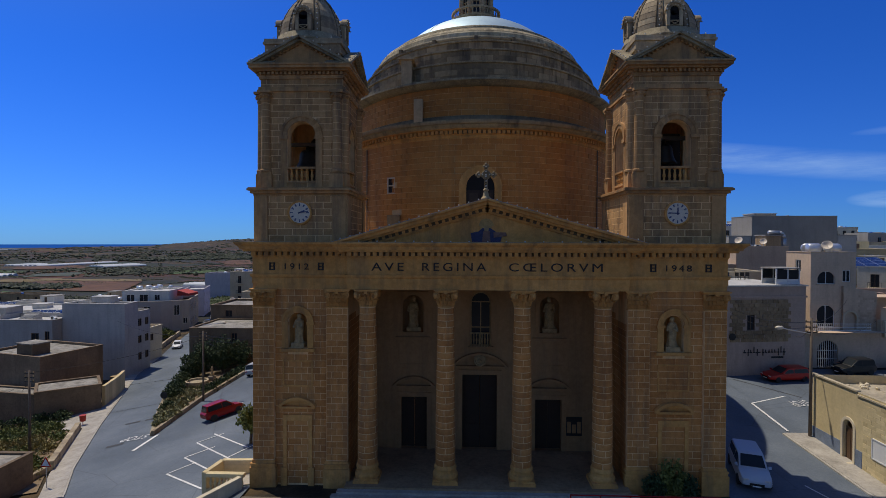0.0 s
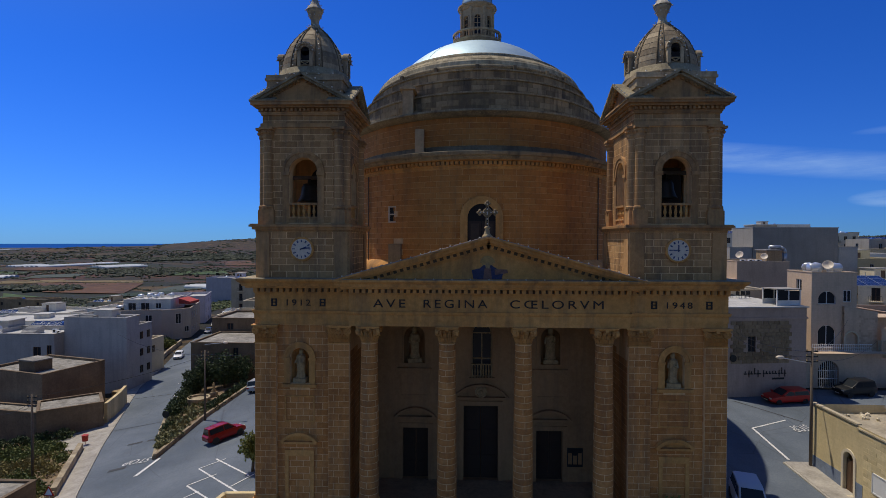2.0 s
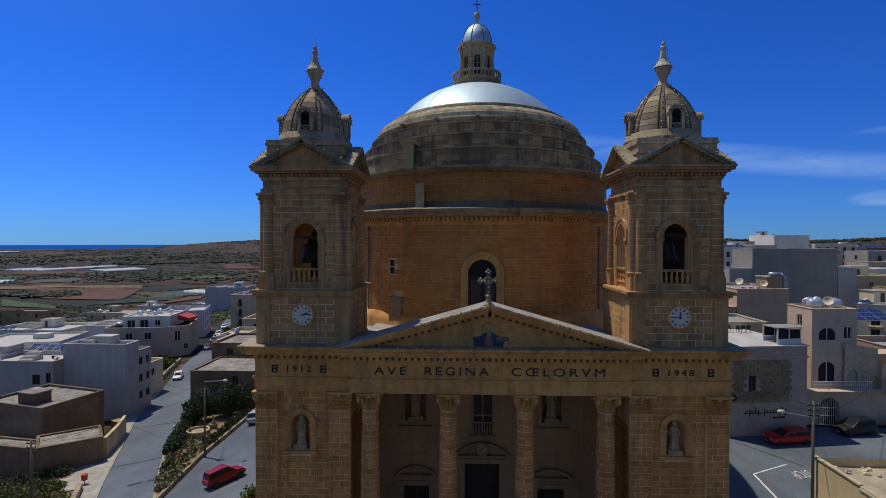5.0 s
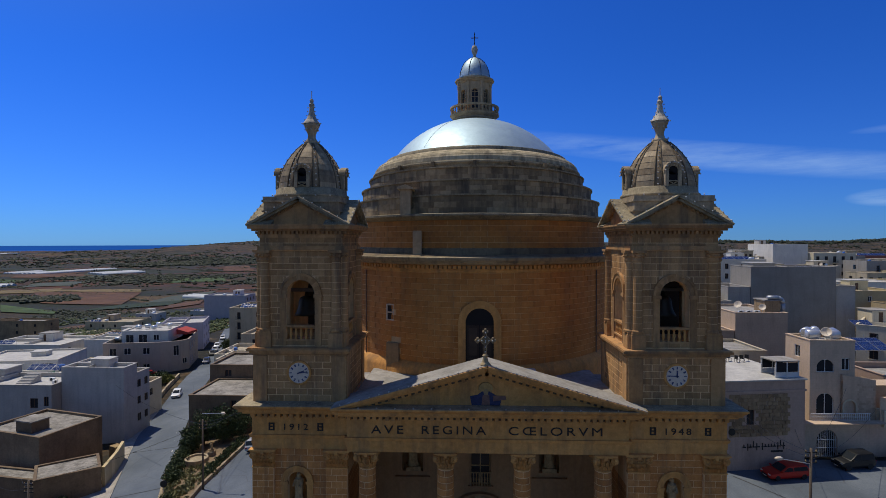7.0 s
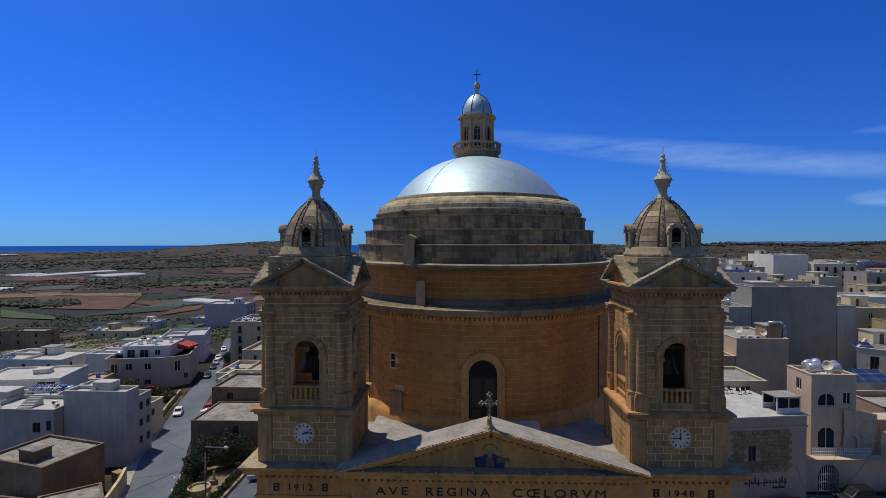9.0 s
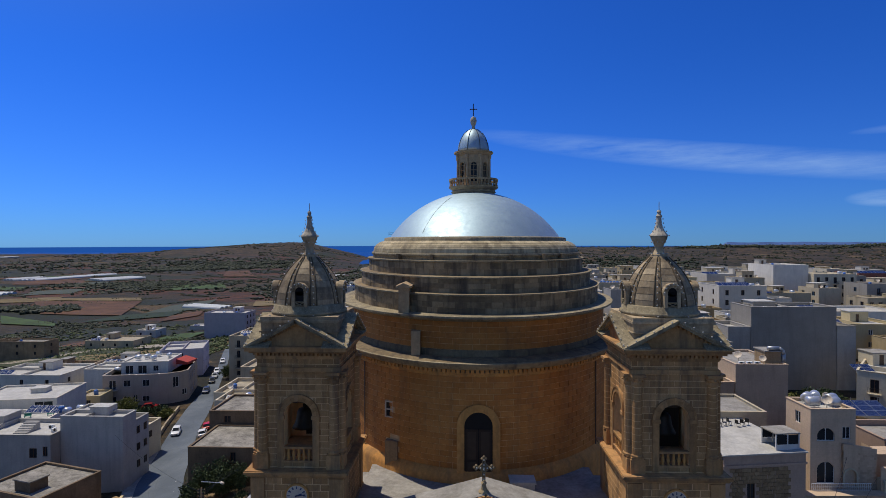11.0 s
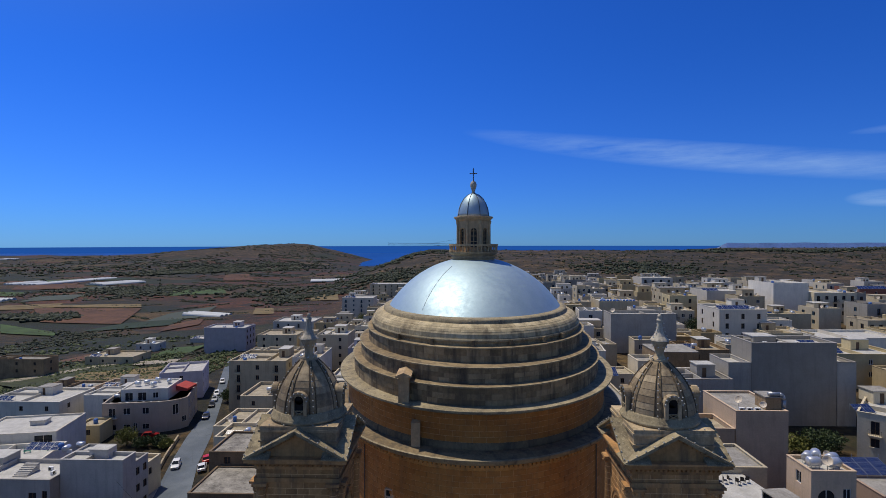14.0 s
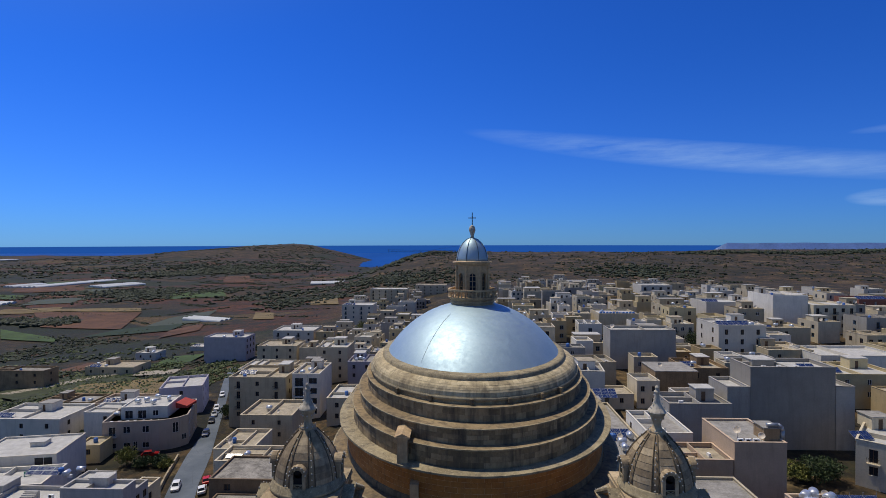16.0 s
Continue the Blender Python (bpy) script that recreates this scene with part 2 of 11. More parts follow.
# open land: a patchwork of fields in the valley, stony scrub on the ridges
M_LAND, t, b = mat_base("fields_and_scrub")
mp = t.nodes.new("ShaderNodeMapping")
mp.inputs["Rotation"].default_value = (0, 0, radians(31))
mp.inputs["Scale"].default_value = (0.0062, 0.0165, 0.0)
warp = node(t, "ShaderNodeTexNoise", Scale=0.006, Detail=2.0)
link(t, place_of(t), warp.inputs["Vector"])
vm = t.nodes.new("ShaderNodeVectorMath")
vm.operation = "MULTIPLY_ADD"
link(t, warp.outputs["Color"], vm.inputs[0])
vm.inputs[1].default_value = (60, 60, 0)
link(t, place_of(t), vm.inputs[2])
link(t, vm.outputs[0], mp.inputs["Vector"])
vor = t.nodes.new("ShaderNodeTexVoronoi")
vor.inputs["Scale"].default_value = 1.0
vor.inputs["Randomness"].default_value = 0.85
link(t, mp.outputs[0], vor.inputs["Vector"])
sepc = t.nodes.new("ShaderNodeSeparateColor")
link(t, vor.outputs["Color"], sepc.inputs[0])
fields = ramp(t, sepc.outputs[0], [(0.0, (0.110, 0.078, 0.032)), (0.16, (0.270, 0.092, 0.026)), (0.30, (0.042, 0.078, 0.016)), (0.44, (0.175, 0.110, 0.044)),
                                   (0.56, (0.022, 0.050, 0.016)), (0.68, (0.215, 0.078, 0.024)), (0.80, (0.270, 0.185, 0.078)), (0.92, (0.052, 0.066, 0.026))])
fields.node.color_ramp.interpolation = "CONSTANT"
fields = mixc(t, 0.75, fields, ramp(t, noise_at(t, 0.05, 6, 0.7), [(0.3, (0.5, 0.5, 0.5)), (0.7, (1.25, 1.2, 1.15))]), "MULTIPLY")
vedge = t.nodes.new("ShaderNodeTexVoronoi")
vedge.feature = "DISTANCE_TO_EDGE"
vedge.inputs["Scale"].default_value = 1.0
vedge.inputs["Randomness"].default_value = 0.85
link(t, mp.outputs[0], vedge.inputs["Vector"])
rim = mmath(t, "MULTIPLY", mmath(t, "SUBTRACT", 0.045, vedge.outputs["Distance"]), 40.0, True)
furrow = node(t, "ShaderNodeTexWave", Scale=9.0, Distortion=1.5, Detail=2.0)
link(t, mp.outputs[0], furrow.inputs["Vector"])
fields = mixc(t, mmath(t, "MULTIPLY", furrow.outputs["Fac"], 0.25), fields, (0.045, 0.045, 0.02))
fields = mixc(t, mmath(t, "MULTIPLY", rim, mmath(t, "MULTIPLY", noise_at(t, 0.03, 5, 0.7), 1.5, True)), fields, (0.022, 0.032, 0.013))
hedge = mmath(t, "MULTIPLY", mmath(t, "SUBTRACT", noise_at(t, 0.021, 7, 0.72), 0.495), 12.0, True)
fields = mixc(t, mmath(t, "MULTIPLY", hedge, 0.85), fields, (0.030, 0.040, 0.017))
scrub = ramp(t, noise_at(t, 0.035, 8, 0.72), [(0.36, (0.018, 0.027, 0.012)), (0.46, (0.085, 0.066, 0.032)), (0.55, (0.200, 0.125, 0.062)), (0.64, (0.38, 0.28, 0.17))])
spots = mmath(t, "MULTIPLY", mmath(t, "SUBTRACT", noise_at(t, 0.10, 7, 0.70), 0.525), 12.0, True)
scrub = mixc(t, mmath(t, "MULTIPLY", spots, 0.8), scrub, (0.028, 0.036, 0.015))
sp = t.nodes.new("ShaderNodeSeparateXYZ")
link(t, place_of(t), sp.inputs[0])
wood = mmath(t, "MULTIPLY", mmath(t, "SUBTRACT", noise_at(t, 0.0045, 6, 0.65), 0.50), 9.0, True)
scrub = mixc(t, mmath(t, "MULTIPLY", wood, 0.75), scrub, ramp(t, noise_at(t, 0.06, 6, 0.7), [(0.40, (0.016, 0.026, 0.014)), (0.62, (0.110, 0.090, 0.045))]))
# rubble terrace walls that follow the slope
level = mmath(t, "FRACT", mmath(t, "ADD", mmath(t, "MULTIPLY", sp.outputs["Z"], 0.30), mmath(t, "MULTIPLY", noise_at(t, 0.010, 4), 2.5)))
bank = mmath(t, "MULTIPLY", mmath(t, "SUBTRACT", 0.16, level), 12.0, True)
scrub = mixc(t, mmath(t, "MULTIPLY", bank, mmath(t, "MULTIPLY", mmath(t, "SUBTRACT", noise_at(t, 0.02, 4), 0.42), 5.0, True)), scrub, (0.030, 0.034, 0.016))
rock = mmath(t, "MULTIPLY", mmath(t, "SUBTRACT", noise_at(t, 0.09, 7, 0.75), 0.60), 10.0, True)
scrub = mixc(t, mmath(t, "MULTIPLY", rock, 0.6), scrub, (0.46, 0.36, 0.25))
high = mmath(t, "MULTIPLY", mmath(t, "ADD", mmath(t, "ADD", sp.outputs["Z"], 21.0), mmath(t, "MULTIPLY", mmath(t, "SUBTRACT", noise_at(t, 0.008, 4), 0.5), 22.0)), 0.12, True)
earth = mixc(t, high, fields, scrub)
tint = ramp(t, noise_at(t, 0.3, 6, 0.7), [(0.38, (0.105, 0.102, 0.064)), (0.62, (0.57, 0.51, 0.345))])
earth = mixc(t, 1.0, earth, tint, "MULTIPLY")
link(t, earth, b.inputs["Base Color"])
b.inputs["Roughness"].default_value = 0.95
bump_to(t, b, noise_at(t, 0.4, 6, 0.7), 0.5, 0.6)

# sea: dark blue water, small waves
M_SEA, t, b = mat_base("sea_water")
link(t, ramp(t, noise_at(t, 0.004, 6, 0.6, (1, 0.25, 1)), [(0.35, (0.002, 0.062, 0.27)), (0.65, (0.003, 0.074, 0.33))]), b.inputs["Base Color"])
b.inputs["Roughness"].default_value = 0.55
b.inputs["Specular IOR Level"].default_value = 0.06
bump_to(t, b, noise_at(t, 0.09, 6, 0.6), 0.6, 1.0)

# asphalt with patches, cracks and dust
M_ROAD, t, b = mat_base("worn_asphalt")
v = mmath(t, "ADD", mmath(t, "MULTIPLY", noise_at(t, 0.12, 5, 0.6), 0.65), mmath(t, "MULTIPLY", noise_at(t, 6.0, 6, 0.75), 0.35))
c = ramp(t, v, [(0.38, (0.076, 0.096, 0.118)), (0.50, (0.106, 0.129, 0.156)), (0.62, (0.146, 0.172, 0.200))])
cr = t.nodes.new("ShaderNodeTexVoronoi")
cr.feature = "DISTANCE_TO_EDGE"
cr.inputs["Scale"].default_value = 0.16
link(t, place_of(t), cr.inputs["Vector"])
c = mixc(t, mmath(t, "MULTIPLY", mmath(t, "SUBTRACT", 0.008, cr.outputs["Distance"]), 70.0, True), c, (0.06, 0.063, 0.07))
stain = mmath(t, "MULTIPLY", mmath(t, "SUBTRACT", noise_at(t, 0.45, 6, 0.7), 0.60), 7.0, True)
c = mixc(t, mmath(t, "MULTIPLY", stain, 0.5), c, (0.075, 0.08, 0.09))
link(t, c, b.inputs["Base Color"])
b.inputs["Roughness"].default_value = 0.9
bump_to(t, b, noise_at(t, 22.0, 5, 0.8), 0.5, 0.02)
M_PAVE = plain("concrete_pavement", (0.36, 0.33, 0.285), 0.9, vary=0.25, scale=0.8, bump=0.3, dirt=0.3)
# tone chosen for the bounce it throws onto the facade
M_PLAZA = plain("dusty_bounce_paving", (0.135, 0.110, 0.082), 0.9, vary=0.25, scale=0.6, bump=0.3, dirt=0.4)
M_LINE = plain("worn_road_paint", (0.62, 0.62, 0.60), 0.8, vary=0.25, scale=2.0)
M_KERB = plain("kerb_stone", (0.38, 0.35, 0.30), 0.9, vary=0.25, scale=1.2, bump=0.3)

# foliage, soil
def foliage(name, dark, light):
    m, t, b = mat_base(name)
    r = piece_random(t)
    v = mmath(t, "ADD", mmath(t, "MULTIPLY", r, 0.6), mmath(t, "MULTIPLY", noise_at(t, 0.8, 4), 0.4))
    link(t, ramp(t, v, [(0.2, dark), (0.8, light)]), b.inputs["Base Color"])
    b.inputs["Roughness"].default_value = 0.75
    return m


M_LEAF = foliage("dark_green_leaves", (0.016, 0.032, 0.010), (0.062, 0.095, 0.026))
M_LEAF2 = foliage("yellow_green_leaves", (0.070, 0.088, 0.014), (0.21, 0.21, 0.045))
M_LEAF3 = foliage("far_dark_scrub", (0.008, 0.017, 0.006), (0.030, 0.043, 0.014))
M_BARK = plain("bark", (0.10, 0.075, 0.05), 0.95, vary=0.3, scale=4, bump=0.6)
M_SOIL = plain("dry_soil", (0.20, 0.14, 0.08), 0.95, vary=0.3, scale=0.8, bump=0.5)
M_TIMBER = plain("weathered_pole_wood", (0.13, 0.10, 0.075), 0.9, vary=0.25, scale=3, bump=0.3)
M_STEEL = plain("galvanised_steel", (0.45, 0.46, 0.47), 0.45, 0.7, vary=0.1)
M_TANK = plain("silver_water_tank", (0.62, 0.64, 0.66), 0.35, 0.6, vary=0.1)
M_TEAL = plain("teal_plastic", (0.02, 0.22, 0.16), 0.5)
M_PLASTIC_BLUE = plain("blue_plastic", (0.05, 0.16, 0.46), 0.5)
M_PV, t, b = mat_base("solar_cells")
link(t, ramp(t, noise_at(t, 4.0, 2), [(0.4, (0.010, 0.022, 0.085)), (0.6, (0.018, 0.040, 0.13))]), b.inputs["Base Color"])
b.inputs["Roughness"].default_value = 0.15
M_TYRE = plain("tyre_rubber", (0.02, 0.02, 0.02), 0.85)
M_RIM = plain("alloy_rim", (0.50, 0.50, 0.52), 0.3, 0.8, vary=0.05)


def carpaint(name, colour):
    m, t, b = mat_base(name)
    b.inputs["Base Color"].default_value = (*colour, 1)
    b.inputs["Roughness"].default_value = 0.4
    b.inputs["Specular IOR Level"].default_value = 0.3
    b.inputs["Coat Weight"].default_value = 0.25
    b.inputs["Coat Roughness"].default_value = 0.06
    return m


def wallpaint(name, colour, dirt=0.35, vary=0.10):
    m, t, b = mat_base(name)
    v = mmath(t, "ADD", mmath(t, "MULTIPLY", noise_at(t, 0.35, 5), 0.55), mmath(t, "MULTIPLY", noise_at(t, 4.0, 6, 0.7), 0.45))
    c = ramp(t, v, [(0.36, tuple(x * (1 - 1.6 * vary) for x in colour)), (0.64, tuple(min(0.9, x * (1 + 1.2 * vary)) for x in colour))])
    own = ramp(t, t.nodes.new("ShaderNodeObjectInfo").outputs["Random"], [(0.0, (0.80, 0.78, 0.75)), (0.5, (1.0, 0.99, 0.97)), (1.0, (1.14, 1.14, 1.14))])
    c = mixc(t, 1.0, c, own, "MULTIPLY")
    s = noise_at(t, 0.8, 7, 0.7, (1.4, 1.4, 0.14))
    c = mixc(t, mmath(t, "MULTIPLY", mmath(t, "MULTIPLY", mmath(t, "SUBTRACT", s, 0.5), 5.0, True), dirt), c, tuple(x * 0.45 for x in colour))
    # thin courses of blockwork
    br = t.nodes.new("ShaderNodeTexWave")
    br.bands_direction = "Z"
    br.inputs["Scale"].default_value = 1.15
    link(t, place_of(t), br.inputs["Vector"])
    line = mmath(t, "MULTIPLY", mmath(t, "SUBTRACT", br.outputs["Fac"], 0.96), 12.0, True)
    c = mixc(t, mmath(t, "MULTIPLY", line, 0.25), c, tuple(x * 0.55 for x in colour))
    link(t, c, b.inputs["Base Color"])
    b.inputs["Roughness"].default_value = 0.9
    bump_to(t, b, noise_at(t, 7.0, 6, 0.7), 0.3, 0.02)
    return m


W_CREAM = wallpaint("cream_stone_wall", (0.62, 0.54, 0.395))
W_BEIGE = wallpaint("beige_stone_wall", (0.505, 0.425, 0.29), 0.5)
W_WHITE = wallpaint("white_washed_wall", (0.68, 0.64, 0.56), 0.3, 0.08)
W_GREY = wallpaint("bare_grey_block_wall", (0.37, 0.345, 0.305), 0.35)
W_LILAC = wallpaint("lilac_grey_wall", (0.47, 0.445, 0.50), 0.25, 0.08)
W_OCHRE = wallpaint("ochre_wall", (0.46, 0.35, 0.19), 0.3)
W_BROWN = wallpaint("old_brown_stone_wall", (0.31, 0.212, 0.118), 0.6, 0.25)
W_UMBER = wallpaint("dark_umber_stone_wall", (0.185, 0.130, 0.080), 0.6, 0.25)
W_CONCRETE = wallpaint("pale_grey_blockwork_wall", (0.44, 0.425, 0.40), 0.35)
W_PINK = wallpaint("pale_pink_wall", (0.44, 0.315, 0.245), 0.35)
W_BLUSH = wallpaint("pale_rose_stone_wall", (0.54, 0.405, 0.29), 0.3)
W_ROSE = wallpaint("dark_red_wall", (0.30, 0.12, 0.09), 0.2)
W_YELLOW = wallpaint("pale_yellow_wall", (0.60, 0.49, 0.28), 0.2)
R_WHITE = plain("white_roof_membrane", (0.47, 0.46, 0.43), 0.8, vary=0.22, scale=0.6, dirt=0.45, dirt_colour=(0.35, 0.33, 0.30))
R_GREY = plain("grey_screed_roof", (0.30, 0.285, 0.26), 0.9, vary=0.3, scale=0.5, dirt=0.5)
R_BEIGE = plain("dusty_stone_roof", (0.38, 0.325, 0.235), 0.9, vary=0.3, scale=0.6, dirt=0.5)
R_OLD = plain("old_patched_screed_roof", (0.27, 0.25, 0.215), 0.95, vary=0.45, scale=0.5, bump=0.4, dirt=0.8, dirt_colour=(0.09, 0.08, 0.065))

# ---- building blocks ----
ONE = Matrix.Identity(4)


def mesh_of(name, bm, *mats, smooth=False):
    me = bpy.data.meshes.new(name)
    bm.normal_update()
    bm.to_mesh(me)
    bm.free()
    for m in mats:
        me.materials.append(m)
    if smooth:
        me.polygons.foreach_set("use_smooth", [True] * len(me.polygons))
    return me


def part(name, bm, material, parent, label="", smooth=False, at=None):
    mats = material if isinstance(material, (list, tuple)) else (material,)
    ob = new(name, mesh_of(name, bm, *mats, smooth=smooth))
    ob.parent = parent
    if at is not None:
        ob.matrix_local = at
    return tagged(ob, label)


def piece(name, me, parent, m):
    ob = new(name, me)
    ob.parent = parent
    ob.matrix_local = m
    return ob


def thing(name, label, category, m=None, group="", kind=""):
    ob = new(name)
    ob.empty_display_size = 0.2
    if m is not None:
        ob.matrix_local = m
    return tagged(ob, label, category, group, kind)


def box(bm, x0, x1, y0, y1, z0, z1, m=None, mi=0):
    vs = [bm.verts.new((x, y, z)) for z in (z0, z1) for x, y in ((x0, y0), (x1, y0), (x1, y1), (x0, y1))]
    if m is not None:
        for v in vs:
            v.co = m @ v.co
    for f in ((0, 3, 2, 1), (4, 5, 6, 7), (0, 1, 5, 4), (1, 2, 6, 5), (2, 3, 7, 6), (3, 0, 4, 7)):
        bm.faces.new([vs[i] for i in f]).material_index = mi
    return vs


def prism(bm, poly, y0, y1, m=None, mi=0):
    """A polygon in x, z (anticlockwise seen from -y) carried from y0 to y1."""
    a = [bm.verts.new((x, y0, z)) for x, z in poly]
    b = [bm.verts.new((x, y1, z)) for x, z in poly]
    if m is not None:
        for v in a + b:
            v.co = m @ v.co
    bm.faces.new(a).material_index = mi
    bm.faces.new(b[::-1]).material_index = mi
    n = len(a)
    for i in range(n):
        bm.faces.new((a[i], b[i], b[(i + 1) % n], a[(i + 1) % n])).material_index = mi


def lathe(bm, profile, segs=32, cx=0.0, cy=0.0, a=0.0, b=0.0, start=0.0, turn=360.0, caps=True, mi=0, m=None):
    """Turns a profile of (r, z), from the bottom up, round (cx, cy); a, b: radii added along x and y (an oval)."""
    full = abs(turn - 360.0) < 1e-6
    n = segs if full else segs + 1
    rings = []
    for r, z in profile:
        ring = []
        for i in range(n):
            th = radians(start + turn * i / segs)
            co = Vector((cx + (a + r) * math.cos(th), cy + (b + r) * math.sin(th), z))
            ring.append(bm.verts.new(m @ co if m is not None else co))
        rings.append(ring)
    for lo, hi in zip(rings, rings[1:]):
        for i in range(segs):
            j = (i + 1) % n
            bm.faces.new((lo[i], lo[j], hi[j], hi[i])).material_index = mi
    if caps and full:
        bm.faces.new(rings[-1]).material_index = mi
        bm.faces.new(rings[0][::-1]).material_index = mi


def tube(bm, p, q, r, segs=6, r2=None):
    p, q = Vector(p), Vector(q)
    w = (q - p).normalized()
    u = w.orthogonal().normalized()
    v = w.cross(u)
    r2 = r if r2 is None else r2
    a = [bm.verts.new(p + (u * math.cos(k) + v * math.sin(k)) * r) for k in [2 * math.pi * i / segs for i in range(segs)]]
    b = [bm.verts.new(q + (u * math.cos(k) + v * math.sin(k)) * r2) for k in [2 * math.pi * i / segs for i in range(segs)]]
    for i in range(segs):
        bm.faces.new((a[i], a[(i + 1) % segs], b[(i + 1) % segs], b[i]))
    bm.faces.new(a[::-1]), bm.faces.new(b)


def plate(bm, m, u0, u1, z0, z1, holes=(), depth=0.3, mi=0, back=False):
    """A wall face in the local x-z plane that looks along -y, with holes (u0, u1, z0, z1, arched) and their reveals."""
    us = sorted({u0, u1, *[h[0] for h in holes], *[h[1] for h in holes]})
    zs = sorted({z0, z1, *[h[2] for h in holes], *[h[3] for h in holes], *[h[3] + (h[1] - h[0]) / 2 for h in holes if h[4]]})
    us = [u for u in us if u0 - 1e-6 <= u <= u1 + 1e-6]
    zs = [z for z in zs if z0 - 1e-6 <= z <= z1 + 1e-6]

    def quad(*co):
        bm.faces.new([bm.verts.new(m @ Vector(c)) for c in co]).material_index = mi

    for ua, ub in zip(us, us[1:]):
        for za, zb in zip(zs, zs[1:]):
            uc, zc = (ua + ub) / 2, (za + zb) / 2
            inside = any(h[0] < uc < h[1] and h[2] < zc < h[3] + ((h[1] - h[0]) / 2 if h[4] else 0) for h in holes)
            if not inside:
                quad((ua, 0, za), (ub, 0, za), (ub, 0, zb), (ua, 0, zb))
                if back:
                    quad((ub, depth, za), (ua, depth, za), (ua, depth, zb), (ub, depth, zb))
    for a, b, c, d, arched in holes:
        quad((a, 0, c), (a, 0, d), (a, depth, d), (a, depth, c))
        quad((b, 0, d), (b, 0, c), (b, depth, c), (b, depth, d))
        quad((b, 0, c), (a, 0, c), (a, depth, c), (b, depth, c))
        if not arched:
            quad((a, 0, d), (b, 0, d), (b, depth, d), (a, depth, d))
        else:
            r, uc, n = (b - a) / 2, (a + b) / 2, 10
            pts = [(uc - r * math.cos(math.pi * i / n), d + r * math.sin(math.pi * i / n)) for i in range(n + 1)]
            for (xa, ya), (xb, yb) in zip(pts, pts[1:]):
                quad((xa, 0, ya), (xb, 0, yb), (xb, 0, d + r), (xa, 0, d + r))
                if back:
                    quad((xb, depth, yb), (xa, depth, ya), (xa, depth, d + r), (xb, depth, d + r))
                quad((xa, 0, ya), (xa, depth, ya), (xb, depth, yb), (xb, 0, yb))


def arch_band(bm, m, uc, zs, r0, r1, y0, y1, legs=0.0, n=14, mi=0):
    """A raised band round an arch: half ring from r0 to r1, with legs below the spring line."""
    def quad(*co):
        bm.faces.new([bm.verts.new(m @ Vector(c)) for c in co]).material_index = mi
    for i in range(n):
        a, b = math.pi * i / n, math.pi * (i + 1) / n
        pa, pb = [(uc - r0 * math.cos(k), zs + r0 * math.sin(k)) for k in (a, b)]
        qa, qb = [(uc - r1 * math.cos(k), zs + r1 * math.sin(k)) for k in (a, b)]
        quad((pa[0], y0, pa[1]), (pb[0], y0, pb[1]), (qb[0], y0, qb[1]), (qa[0], y0, qa[1]))
        quad((qa[0], y0, qa[1]), (qb[0], y0, qb[1]), (qb[0], y1, qb[1]), (qa[0], y1, qa[1]))
        quad((pb[0], y0, pb[1]), (pa[0], y0, pa[1]), (pa[0], y1, pa[1]), (pb[0], y1, pb[1]))
    if legs:
        for s in (-1, 1):
            a, b = sorted((uc + s * r0, uc + s * r1))
            box(bm, a, b, y0, y1, zs - legs, zs, m, mi)


def sm(a, b, x):
    k = min(1.0, max(0.0, (x - a) / (b - a)))
    return k * k * (3 - 2 * k)


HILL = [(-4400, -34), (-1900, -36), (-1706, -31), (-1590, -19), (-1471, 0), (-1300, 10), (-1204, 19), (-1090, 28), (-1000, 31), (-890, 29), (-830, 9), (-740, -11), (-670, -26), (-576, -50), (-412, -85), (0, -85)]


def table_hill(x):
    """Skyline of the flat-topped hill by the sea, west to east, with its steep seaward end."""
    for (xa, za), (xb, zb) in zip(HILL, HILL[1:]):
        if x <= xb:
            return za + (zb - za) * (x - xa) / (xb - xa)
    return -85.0


